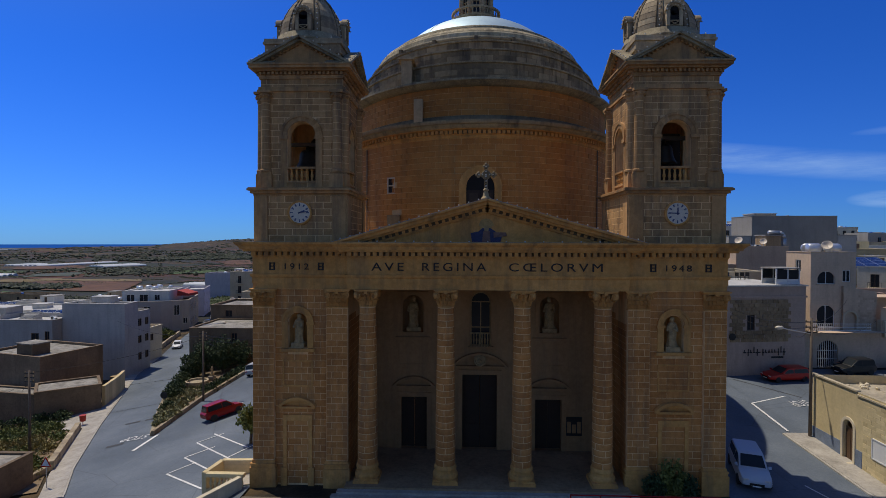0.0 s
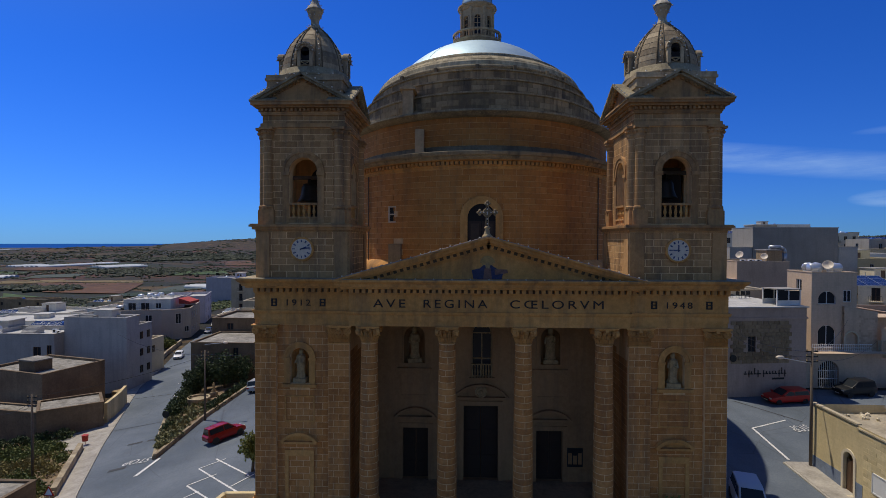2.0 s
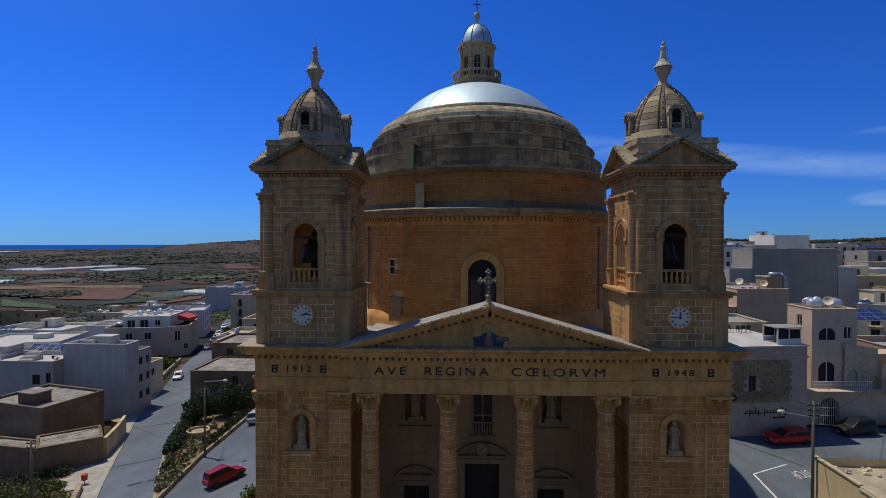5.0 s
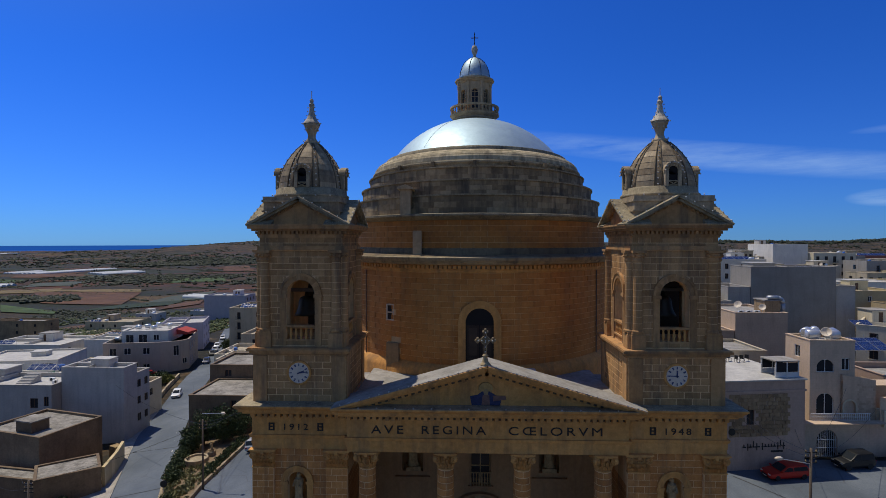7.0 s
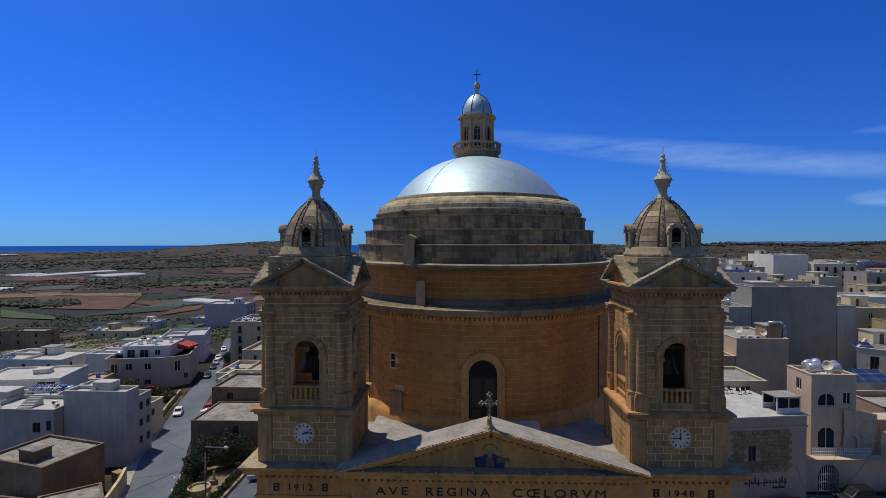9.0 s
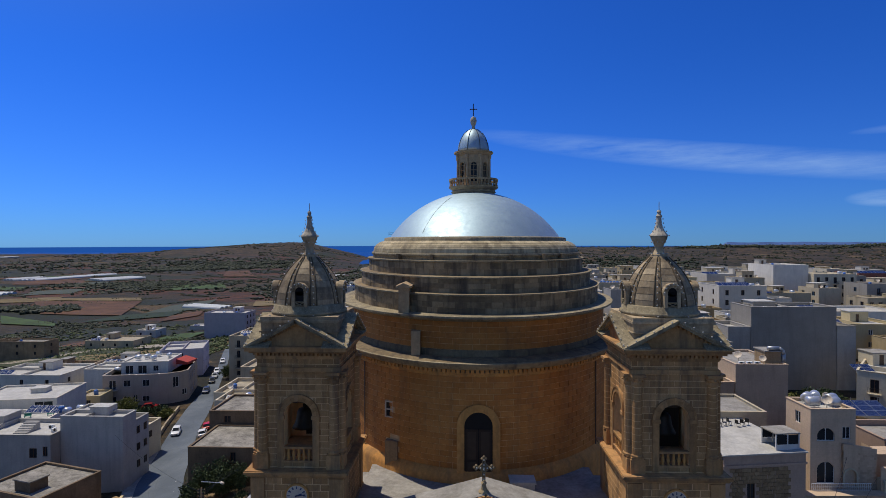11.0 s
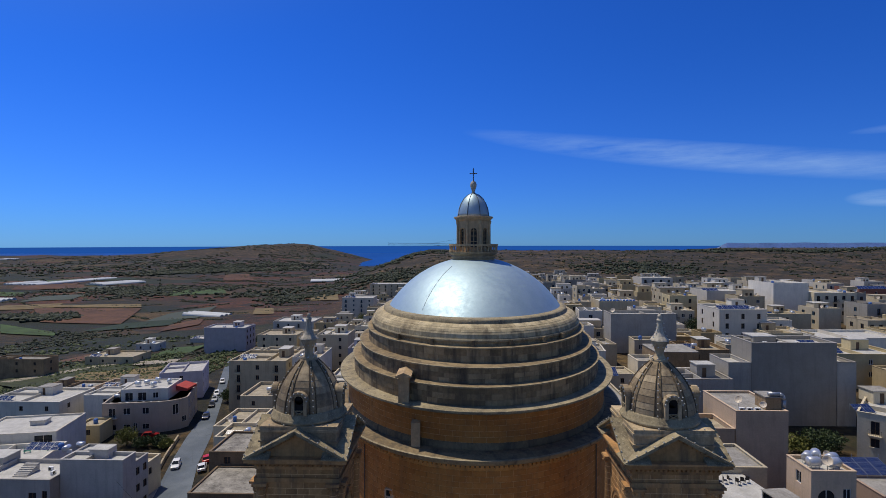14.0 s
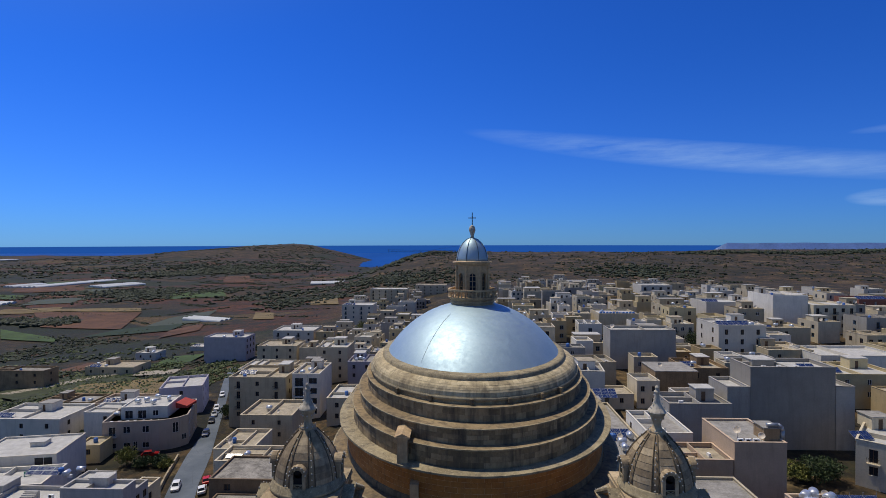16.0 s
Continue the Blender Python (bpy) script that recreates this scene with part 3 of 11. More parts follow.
def ground(x, y):
    """Height of the land: a terrace round the church, a valley to the west, a town on a rise to the east."""
    yy = max(-40.0, y)
    right = -1.3 + 0.065 * min(max(yy, 0.0), 165.0) - 7.0 * sm(200, 460, yy)
    u = min(1.0, max(0.0, (-x - 15.5) / 47.0))
    left = -1.3 - 7.4 * (1 - (1 - u) ** 1.25) - 0.010 * max(0.0, min(yy, 900.0) - 60) * sm(20, 90, -x)
    left -= 11.0 * sm(90, 330, -x) * sm(-40, 60, yy) + 0.03 * max(0.0, min(yy, 330.0) - 100) * sm(60, 140, -x)
    k = sm(-34, 22, x - 0.10 * max(0.0, yy - 30)) if x > -15.5 or yy > 45 else 0.0
    if -15.5 >= x and yy > 45:
        k *= sm(45, 80, yy)
    z = left * (1 - k) + right * k
    if x <= 16 and abs(yy) < 45:
        z = min(z, -1.3) if x > -15.5 else z
    far = math.hypot(x, yy)
    w = sm(260, 800, far)
    side = sm(-250, -60 + 120 * sm(1000, 500, yy), x)
    ridge = (19.0 + 6.0 * sm(300, 800, x)) * sm(500, 1000, yy)
    z = z * (1 - w) + w * (-30.0 * (1 - side) + ridge * side)
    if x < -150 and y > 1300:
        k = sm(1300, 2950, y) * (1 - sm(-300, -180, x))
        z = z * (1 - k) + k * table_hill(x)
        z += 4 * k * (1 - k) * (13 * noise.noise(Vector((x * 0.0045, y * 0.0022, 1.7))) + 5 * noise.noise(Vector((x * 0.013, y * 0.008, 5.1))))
    coast = 3050 - 1500 * sm(-480, -300, x) - 330 * sm(-200, 100, x)
    z -= 95 * sm(coast, coast + 600, y) + 90 * sm(3200, 4200, abs(x))
    return z


def land(x, y):
    """The ground with the unevenness of the open country far off."""
    d, z = math.hypot(x, y), ground(x, y)
    if d > 250:
        z += noise.noise(Vector((x * 0.006, y * 0.006, 3.3))) * 6.0 * sm(250, 900, d) * (0.35 if x < -150 and y < 1300 else 1.0)
        z += noise.noise(Vector((x * 0.03, y * 0.03, 8.1))) * 1.6 * sm(400, 1000, d)
    return z


# ---- the land and the sea ----
def graded(lo, hi, near_lo, near_hi, step, grow):
    """Grid lines: even steps near the church, wider ones farther off."""
    out, s, p = [], step, near_hi
    q = near_lo
    while q < near_hi:
        out.append(q)
        q += step
    while p < hi:
        out.append(p)
        s *= grow
        p += s
    out.append(hi)
    s, p = step, near_lo
    while p > lo:
        s *= grow
        p -= s
        out.append(max(p, lo))
    return sorted(set(out))


gx = graded(-4300, 4300, -110, 70, 2.0, 1.045)
gy = graded(-400, 4700, -45, 150, 2.0, 1.045)
bm = bmesh.new()
grid = []
for y in gy:
    row = []
    for x in gx:
        z = land(x, y)
        row.append(bm.verts.new((x, y, z)))
    grid.append(row)
for r0, r1 in zip(grid, grid[1:]):
    for i in range(len(gx) - 1):
        bm.faces.new((r0[i], r0[i + 1], r1[i + 1], r1[i]))
tagged(new("ground", mesh_of("ground", bm, M_LAND, smooth=True)), "dry brown and green fields, stony scrub slopes and hills", "ground", kind="structure")
bm = bmesh.new()
vs = [bm.verts.new(c) for c in ((-4800, -600, -62), (4800, -600, -62), (4800, 4900, -62), (-4800, 4900, -62))]
bm.faces.new(vs)
tagged(new("water", mesh_of("water", bm, M_SEA)), "deep blue open sea reaching to the horizon", "sea", kind="structure")

# ---- the church ----
church = thing("church", "honey limestone church with portico, twin bell towers and silver oval dome", "church")
brick_cache = {}


def block_mesh(length, height, material, proud=0.009):
    key = (round(length, 2), round(height, 3), material.name, proud)
    if key not in brick_cache:
        bm = bmesh.new()
        gap = {"tower_limestone_block": 0.021, "limestone_block": 0.016}.get(material.name, 0.014)
        l, h, c = length / 2 - gap, height / 2 - gap, 0.004
        back = [bm.verts.new(p) for p in ((-l, 0.02, -h), (l, 0.02, -h), (l, 0.02, h), (-l, 0.02, h))]
        mid = [bm.verts.new(p) for p in ((-l, -proud + c, -h), (l, -proud + c, -h), (l, -proud + c, h), (-l, -proud + c, h))]
        front = [bm.verts.new(p) for p in ((-l + c, -proud, -h + c), (l - c, -proud, -h + c), (l - c, -proud, h - c), (-l + c, -proud, h - c))]
        for a, b in ((back, mid), (mid, front)):
            for i in range(4):
                bm.faces.new((a[i], a[(i + 1) % 4], b[(i + 1) % 4], b[i]))
        bm.faces.new(front)
        brick_cache[key] = mesh_of("stone_block", bm, material)
    return brick_cache[key]


def courses(z0, z1, height):
    n = max(1, round((z1 - z0) / height))
    return [(z0 + (z1 - z0) * i / n, (z1 - z0) / n) for i in range(n)]


def block_face(parent, m, rects, material, height=0.42, length=1.0, skip=(), seed=1, limit=300, proud=0.009):
    """Lays single stones on a wall face. m puts the local x-z plane, looking along -y, on the wall."""
    rnd = random.Random(seed)
    made = 0
    for u0, u1, z0, z1 in rects:
        for k, (z, h) in enumerate(courses(z0, z1, height)):
            n = max(1, round((u1 - u0) / length))
            cuts = [u0 + (u1 - u0) * i / n for i in range(n + 1)]
            if n > 1 and k % 2:
                cuts = [u0] + [(a + b) / 2 for a, b in zip(cuts, cuts[1:])] + [u1]
            for a, b in zip(cuts, cuts[1:]):
                zc = z + h / 2
                segs = [(a, b)]
                for s in skip:
                    if s[2] < z + h - 0.05 and s[3] > z + 0.05:
                        out = []
                        for p, q in segs:
                            if s[1] <= p + 0.02 or s[0] >= q - 0.02:
                                out.append((p, q))
                            else:
                                if s[0] - p > 0.15:
                                    out.append((p, s[0]))
                                if q - s[1] > 0.15:
                                    out.append((s[1], q))
                        segs = out
                for p, q in segs:
                    if made >= limit:
                        return
                    me = block_mesh(round((q - p) * 20) / 20 if q - p < 1.6 else q - p, h, material, proud)
                    piece("stone_block", me, parent, m @ pose((p + q) / 2, rnd.uniform(-0.006, 0.006), zc))
                    made += 1


def oval_table(a, b, n=720):
    pts = [(a * math.cos(2 * math.pi * i / n), b * math.sin(2 * math.pi * i / n)) for i in range(n + 1)]
    s = [0.0]
    for p, q in zip(pts, pts[1:]):
        s.append(s[-1] + math.hypot(q[0] - p[0], q[1] - p[1]))
    return s, n


OX, OY = -0.1, 24.9        # middle of the oval
def oval_blocks(parent, a, b, z0, z1, material, height, length, th0, th1, skip=(), limit=300, seed=2, name="block_rest", label=""):
    """Stones on an oval wall between two angles (degrees). The middle of the front comes first, as single stones; the rest is joined."""
    s, n = oval_table(a, b)
    s0, s1 = s[int(th0 / 360 * n)], s[int(th1 / 360 * n)]
    todo = []
    rnd = random.Random(seed)
    for k, (z, h) in enumerate(courses(z0, z1, height)):
        m = round((s1 - s0) / length)
        for i in range(m):
            sc = s0 + (s1 - s0) * (i + (0.5 if k % 2 else 0.0)) / m
            todo.append((sc, z + h / 2, h, (s1 - s0) / m))
    # angle from arc length
    arr = np.array(s)
    placed = []
    for sc, zc, h, l in todo:
        th = 2 * math.pi * np.interp(sc, arr, np.arange(n + 1)) / n
        x, y = OX + a * math.cos(th), OY + b * math.sin(th)
        nx, ny = math.cos(th) / a, math.sin(th) / b
        rz = math.degrees(math.atan2(ny, nx)) + 90
        if any(u0 < x < u1 and w0 - h / 2 < zc < w1 + h / 2 and y < OY for u0, u1, w0, w1 in skip):
            continue
        placed.append((abs(x) + 0.6 * abs(zc - (z0 + z1) / 2), x, y, zc, h, l, rz))
    placed.sort()
    rest = bmesh.new()
    for i, (_, x, y, zc, h, l, rz) in enumerate(placed):
        m = pose(x, y, zc, 0, 0, rz) @ Matrix.Translation((0, rnd.uniform(-0.008, 0.008), 0))
        if i < limit:
            piece("stone_block", block_mesh(round(l, 2), h, material), parent, m)
        else:
            hl, hh = l / 2 - 0.015, h / 2 - 0.014
            co = [(-hl, 0.02, -hh), (hl, 0.02, -hh), (hl, 0.02, hh), (-hl, 0.02, hh), (-hl + .004, -0.009, -hh + .004), (hl - .004, -0.009, -hh + .004), (hl - .004, -0.009, hh - .004), (-hl + .004, -0.009, hh - .004)]
            vs = [rest.verts.new(m @ Vector(c)) for c in co]
            for f in ((0, 1, 5, 4), (1, 2, 6, 5), (2, 3, 7, 6), (3, 0, 4, 7), (4, 5, 6, 7)):
                rest.faces.new([vs[q] for q in f])
    if len(placed) > limit:
        tagged(part(name, rest, material, parent, label), kind="stuff")
    else:
        rest.free()


bulb_bm = bmesh.new()
bmesh.ops.create_icosphere(bulb_bm, subdivisions=1, radius=0.054)
BULB = mesh_of("bulb", bulb_bm, M_BULB, smooth=True)


def bulbs(parent, p, q, n):
    for i in range(n):
        k = (i + 0.5) / n
        piece("bulb", BULB, parent, Matrix.Translation(Vector(p).lerp(Vector(q), k)))


def leaf_tongue(bm, m, hw, h, out):
    """A carved leaf on a capital: a ribbed tongue that rises and curls outwards, local -y."""
    rows = []
    for z, y, k in ((0.0, 0.0, 0.75), (0.35, -0.03, 1.0), (0.70, -0.06, 0.95), (0.92, -out, 0.70), (0.98, -out - 0.05, 0.35), (0.84, -out - 0.07, 0.30)):
        rows.append([bm.verts.new(m @ Vector((u * hw * k, y - (0.035 if abs(u) in (0.0, 0.7) else -0.015), z * h))) for u in (-1.0, -0.7, -0.35, 0.0, 0.35, 0.7, 1.0)])
    for lo, hi in zip(rows, rows[1:]):
        for i in range(6):
            bm.faces.new((lo[i], lo[i + 1], hi[i + 1], hi[i]))


def scroll(bm, m, r, q):
    """A volute: a coiled band in the local x-z plane round its middle eye."""
    pts = []
    for i in range(27):
        a = i / 26 * 2.1 * 2 * math.pi
        rr = r * (1 - 0.74 * i / 26)
        pts.append((q * rr * math.sin(a) , rr * math.cos(a)))
    th = r * 0.17
    prev = None
    for i, (x, z) in enumerate(pts):
        k = max(0.25, math.hypot(x, z))
        nx, nz = x / math.hypot(x, z), z / math.hypot(x, z)
        row = [bm.verts.new(m @ Vector((x + nx * a, y, z + nz * a))) for a, y in ((-th, 0.10), (-th, -0.06), (0.0, -0.09), (th * 0.6, -0.06), (th * 0.6, 0.10))]
        if prev:
            for j in range(4):
                bm.faces.new((prev[j], prev[j + 1], row[j + 1], row[j]))
        prev = row
    lathe(bm, [(r * 0.9, -0.04), (r * 0.85, 0.0), (r * 0.16, 0.03), (r * 0.14, 0.09), (0.01, 0.10)], 12, m=m @ pose(0, 0, 0, 90, 0, 0))


# -- entablature: architrave, frieze, cornice, by bay; the middle stands 0.35 m proud
def entablature(x0, x1, front, depth, name, ends=(True, True)):
    f = front
    e0, e1 = (1 if ends[0] else 0), (1 if ends[1] else 0)
    bm = bmesh.new()
    rings = []
    for z, o in ((11.65, 0.0), (11.98, 0.0), (11.981, 0.04), (12.38, 0.04), (12.40, 0.10), (12.50, 0.14), (12.60, 0.16)):
        rings.append([bm.verts.new(c) for c in ((x0 - o * e0, f + 0.10 - o, z), (x1 + o * e1, f + 0.10 - o, z), (x1 + o * e1, depth, z), (x0 - o * e0, depth, z))])
    for lo, hi in zip(rings, rings[1:]):
        for i in range(4):
            bm.faces.new((lo[i], lo[(i + 1) % 4], hi[(i + 1) % 4], hi[i]))
    bm.faces.new(rings[0][::-1]), bm.faces.new(rings[-1])
    part("architrave", bm, M_ASHLAR, church)
    bm = bmesh.new()
    box(bm, x0, x1, f + 0.06, depth, 12.60, 13.70)
    part("frieze", bm, M_ASHLAR, church)
    bm = bmesh.new()
    rings = []
    for z, o in ((13.70, 0.02), (13.80, 0.02), (13.801, 0.06), (14.08, 0.06), (14.081, 0.42), (14.22, 0.46), (14.221, 0.60), (14.40, 0.66), (14.50, 0.78), (14.58, 0.86), (14.68, 0.88)):
        rings.append([bm.verts.new(c) for c in ((x0 - o * e0, f - o, z), (x1 + o * e1, f - o, z), (x1 + o * e1, depth, z), (x0 - o * e0, depth, z))])
    for lo, hi in zip(rings, rings[1:]):
        for i in range(4):
            bm.faces.new((lo[i], lo[(i + 1) % 4], hi[(i + 1) % 4], hi[i]))
    bm.faces.new(rings[0][::-1]), bm.faces.new(rings[-1])
    cor = part("cornice", bm, M_CORNICE, church, "weathered yellowish cornice with dentils")
    bm = bmesh.new()
    box(bm, x0 - 0.86 * e0, x1 + 0.86 * e1, f - 0.86, depth - 0.02, 14.683, 14.72)
    part("cornice_top", bm, M_LEDGE, cor, "lichen-spotted cornice top")
    # dark strip painted in for the shade between dentils
    bm = bmesh.new()
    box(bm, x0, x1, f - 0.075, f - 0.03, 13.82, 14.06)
    part("dentil_back", bm, M_GAP_RIB, cor)
    n = int((x1 - x0) / 0.40)
    db = bmesh.new()
    box(db, -0.12, 0.12, -0.22, 0.05, -0.13, 0.115)
    me = mesh_of("dentil", db, M_CORNICE)
    for i in range(n):
        piece("dentil", me, cor, Matrix.Translation((x0 + (i + 0.5) * (x1 - x0) / n, f - 0.10, 13.95)))
    return cor


entablature(-15.25, -9.0, -0.25, 6.2, "west", (True, False))
entablature(9.0, 15.2, -0.25, 6.2, "east", (False, True))
mid_cornice = entablature(-8.95, 8.95, -0.60, 1.25, "middle")

# -- side bays of the facade
NICHE_X = {-1: -12.32, 1: 11.95}
for s in (-1, 1):
    x0, x1 = (-15.2, -9.0) if s < 0 else (9.0, 15.15)
    cx = NICHE_X[s]
    holes = [(cx - 0.62, cx + 0.62, 7.75, 9.45, True)]
    bm = bmesh.new()
    plate(bm, ONE, x0, x1, -1.6, 11.65, holes, depth=0.75)
    plate(bm, pose(x0, 0, 0, 0, 0, -90), -6.2, 0.0, -6.5, 11.65)
    plate(bm, pose(x1, 0, 0, 0, 0, 90), 0.0, 6.2, -6.5, 11.65)
    bmesh.ops.create_uvsphere(bm, u_segments=4, v_segments=3, radius=0.01)
    wall = part("facade_bay", bm, M_MORTAR, church, "side bay of coursed limestone with blind door and statue niche")
    bm = bmesh.new()
    lathe(bm, [(0.64, 7.7), (0.64, 9.45), (0.6, 9.7), (0.45, 9.95), (0.2, 10.08), (0.01, 10.1)], 12, cx, 0.15, start=0, turn=180, caps=False)
    for f in bm.faces:
        f.normal_flip()
    part("niche_shell", bm, M_ASHLAR, wall)
    # pilasters
    for px0, px1 in ((x0 - 0.02, x0 + 1.38), (x1 - 1.38, x1 + 0.02)):
        bm = bmesh.new()
        box(bm, px0, px1, -0.24, 0.0, 0.05, 10.42)
        pil = part("pilaster", bm, M_MORTAR, church)
        block_face(pil, pose(0, -0.24, 0), [(px0, px1, 0.45, 10.4)], M_BLOCK, 0.415, 0.85, seed=int(px0 * 10) + 99)
        bm = bmesh.new()
        box(bm, px0 - 0.16, px1 + 0.16, -0.44, 0.02, -1.6, -0.05)
        box(bm, px0 - 0.10, px1 + 0.10, -0.38, 0.02, -0.05, 0.14)
        box(bm, px0 - 0.14, px1 + 0.14, -0.42, 0.02, 0.14, 0.24)
        box(bm, px0 - 0.05, px1 + 0.05, -0.31, 0.02, 0.24, 0.42)
        part("pedestal", bm, M_ASHLAR, church)
        capital = bmesh.new()
        w, xc = (px1 - px0) / 2, (px0 + px1) / 2
        box(capital, px0 - 0.03, px1 + 0.03, -0.29, 0.02, 10.42, 10.50)
        box(capital, px0, px1, -0.22, 0.02, 10.50, 11.40)
        for zz, n, grow, hh in ((10.50, 7, 0.0, 0.34), (10.72, 6, 0.02, 0.38)):
            for i in range(n):
                u = xc + (i - (n - 1) / 2) * 2 * (w + grow) / n
                leaf_tongue(capital, pose(u, -0.24, zz), (w + grow) / n * 0.92, hh, 0.10)
        for q in (-1, 1):
            scroll(capital, pose(xc + q * (w - 0.10), -0.36, 11.26), 0.24, q)
            scroll(capital, pose(xc + q * 0.16, -0.33, 11.30), 0.13, -q)
        box(capital, xc - 0.10, xc + 0.10, -0.44, 0.0, 11.36, 11.62)
        box(capital, px0 - 0.10, px1 + 0.10, -0.38, 0.02, 11.46, 11.56)
        box(capital, px0 - 0.18, px1 + 0.18, -0.46, 0.02, 11.56, 11.66)
        part("capital", capital, M_ASHLAR, church, "carved leafy capital with corner scrolls")
    u0, u1 = x0 + 1.38, x1 - 1.38
    # blind door, panel and niche frames
    skip = [(cx - 0.66, cx + 0.66, 7.70, 10.12)]
    block_face(wall, ONE, [(u0, u1, -1.2, 11.6)], M_BLOCK, 0.425, 0.98, skip, seed=7 + s)
    side = pose(x1, 0, 0, 0, 0, 90) if s < 0 else pose(x0, 0, 0, 0, 0, -90)
    rects = [(0.1, 4.9, -0.8, 11.6)] if s < 0 else [(-4.9, -0.1, -0.8, 11.6)]
    block_face(wall, side, rects, M_BLOCK, 0.425, 1.2, seed=27 + s, limit=110)
    bm = bmesh.new()
    arch_band(bm, ONE, cx, 9.45, 0.66, 1.02, -0.10, 0.02)
    arch_band(bm, ONE, cx, 9.45, 0.90, 1.06, -0.16, 0.02)
    for q in (-1, 1):
        box(bm, cx + q * 0.84 - 0.20, cx + q * 0.84 + 0.20, -0.07, 0.02, 7.75, 9.30)
        box(bm, cx + q * 0.84 - 0.26, cx + q * 0.84 + 0.26, -0.14, 0.02, 9.28, 9.46)
    box(bm, cx - 1.15, cx + 1.15, -0.20, 0.02, 7.52, 7.72)
    part("niche_frame", bm, M_ASHLAR, wall)
    bm = bmesh.new()
    box(bm, cx - 1.0, cx + 1.0, -0.06, 0.02, 5.2, 5.32)
    box(bm, cx - 1.0, cx + 1.0, -0.06, 0.02, 6.85, 6.95)
    box(bm, cx - 1.0, cx - 0.90, -0.05, 0.02, 5.3, 6.9)
    box(bm, cx + 0.90, cx + 1.0, -0.05, 0.02, 5.3, 6.9)
    part("panel_frame", bm, M_ASHLAR, wall)
    bm = bmesh.new()
    for q in (-1, 1):
        box(bm, cx + q * 0.84 - 0.12, cx + q * 0.84 + 0.12, -0.10, 0.02, -1.2, 2.95)
        box(bm, cx + q * 0.90 - 0.20, cx + q * 0.90 + 0.20, -0.16, 0.02, -1.4, -0.1)
    box(bm, cx - 0.96, cx + 0.96, -0.10, 0.02, 2.95, 3.35)
    box(bm, cx - 1.18, cx + 1.18, -0.30, 0.02, 3.82, 3.96)
    r = 1.55
    n = 12
    a0 = math.asin(1.20 / r)
    for i in range(n):
        t0, t1 = -a0 + 2 * a0 * i / n, -a0 + 2 * a0 * (i + 1) / n
        zc = 4.52 - r
        for ra, rb, dep in ((r - 0.14, r + 0.05, -0.34),):
            pa = [(cx + ra * math.sin(k), zc + ra * math.cos(k)) for k in (t0, t1)]
            pb = [(cx + rb * math.sin(k), zc + rb * math.cos(k)) for k in (t0, t1)]
            prism(bm, [pa[0], pa[1], pb[1], pb[0]], dep, 0.02)
    vs = [(cx + (r - 0.14) * math.sin(-a0 + 2 * a0 * i / n), 4.52 - r + (r - 0.14) * math.cos(-a0 + 2 * a0 * i / n)) for i in range(n + 1)]
    prism(bm, [(cx - 1.15, 3.9), (cx + 1.15, 3.9)] + vs[::-1], -0.05, 0.02)
    part("blind_door_frame", bm, M_ASHLAR, wall)


def statue(label, x, y, z, h, seed):
    """A robed stone figure kept to a plain weathered form on a small base."""
    rnd = random.Random(seed)
    bm = bmesh.new()
    prof = [(0.30, 0.0), (0.33, 0.05), (0.27, 0.25), (0.24, 0.5), (0.26, 0.75), (0.24, 1.0), (0.28, 1.25), (0.26, 1.42), (0.14, 1.50), (0.11, 1.55), (0.15, 1.63), (0.15, 1.74), (0.09, 1.83), (0.01, 1.86)]
    k = h / 1.86
    lathe(bm, [(r * k, zz * k) for r, zz in prof], 16, caps=False)
    for v in bm.verts:
        an = math.atan2(v.co.y, v.co.x)
        if v.co.z < 1.3 * k:
            f = 1 + 0.10 * math.sin(an * 6 + seed + v.co.z * 2)
            v.co.x *= f
            v.co.y *= f * 0.8
    tube(bm, (0.22 * k, -0.05, 1.30 * k), (0.24 * k, -0.26 * k, 0.98 * k), 0.075 * k, 6)
    tube(bm, (0.24 * k, -0.26 * k, 0.98 * k), (0.02 * k, -0.32 * k, 1.10 * k), 0.06 * k, 6)
    tube(bm, (-0.22 * k, -0.05, 1.32 * k), (-0.32 * k, -0.16 * k, 0.95 * k), 0.075 * k, 6)
    box(bm, -0.42 * k, 0.42 * k, -0.32 * k, 0.32 * k, -0.28, 0.02)
    ob = new("statue", mesh_of("statue", bm, M_STATUE, smooth=False))
    ob.matrix_local = pose(x, y, z + 0.28, 0, 0, rnd.uniform(-12, 12))
    return tagged(ob, label, "statue", "niche statues")


statue("pale carved stone statue standing in an arched niche", NICHE_X[-1], 0.30, 7.76, 1.95, 3)
statue("pale carved stone statue standing in an arched niche", NICHE_X[1], 0.30, 7.76, 1.95, 8)

# -- portico: floor, back wall, columns, steps
bm = bmesh.new()
box(bm, -9.0, 9.0, -1.2, 5.3, -1.7, -0.80)
part("portico_floor", bm, W_BROWN, church)
for i in range(3):
    bm = bmesh.new()
    box(bm, -9.4 - 0.3 * i, 9.4 + 0.3 * i, -1.6 - 0.38 * i, -1.18 - 0.38 * i + 0.02, -1.7, -0.93 - 0.13 * i)
    part("step", bm, M_PAVE, church)
bm = bmesh.new()
box(bm, -9.0, 9.0, 0.9, 5.7, 11.66, 11.9)
part("portico_soffit", bm, M_ASHLAR, church)
BY = 5.2


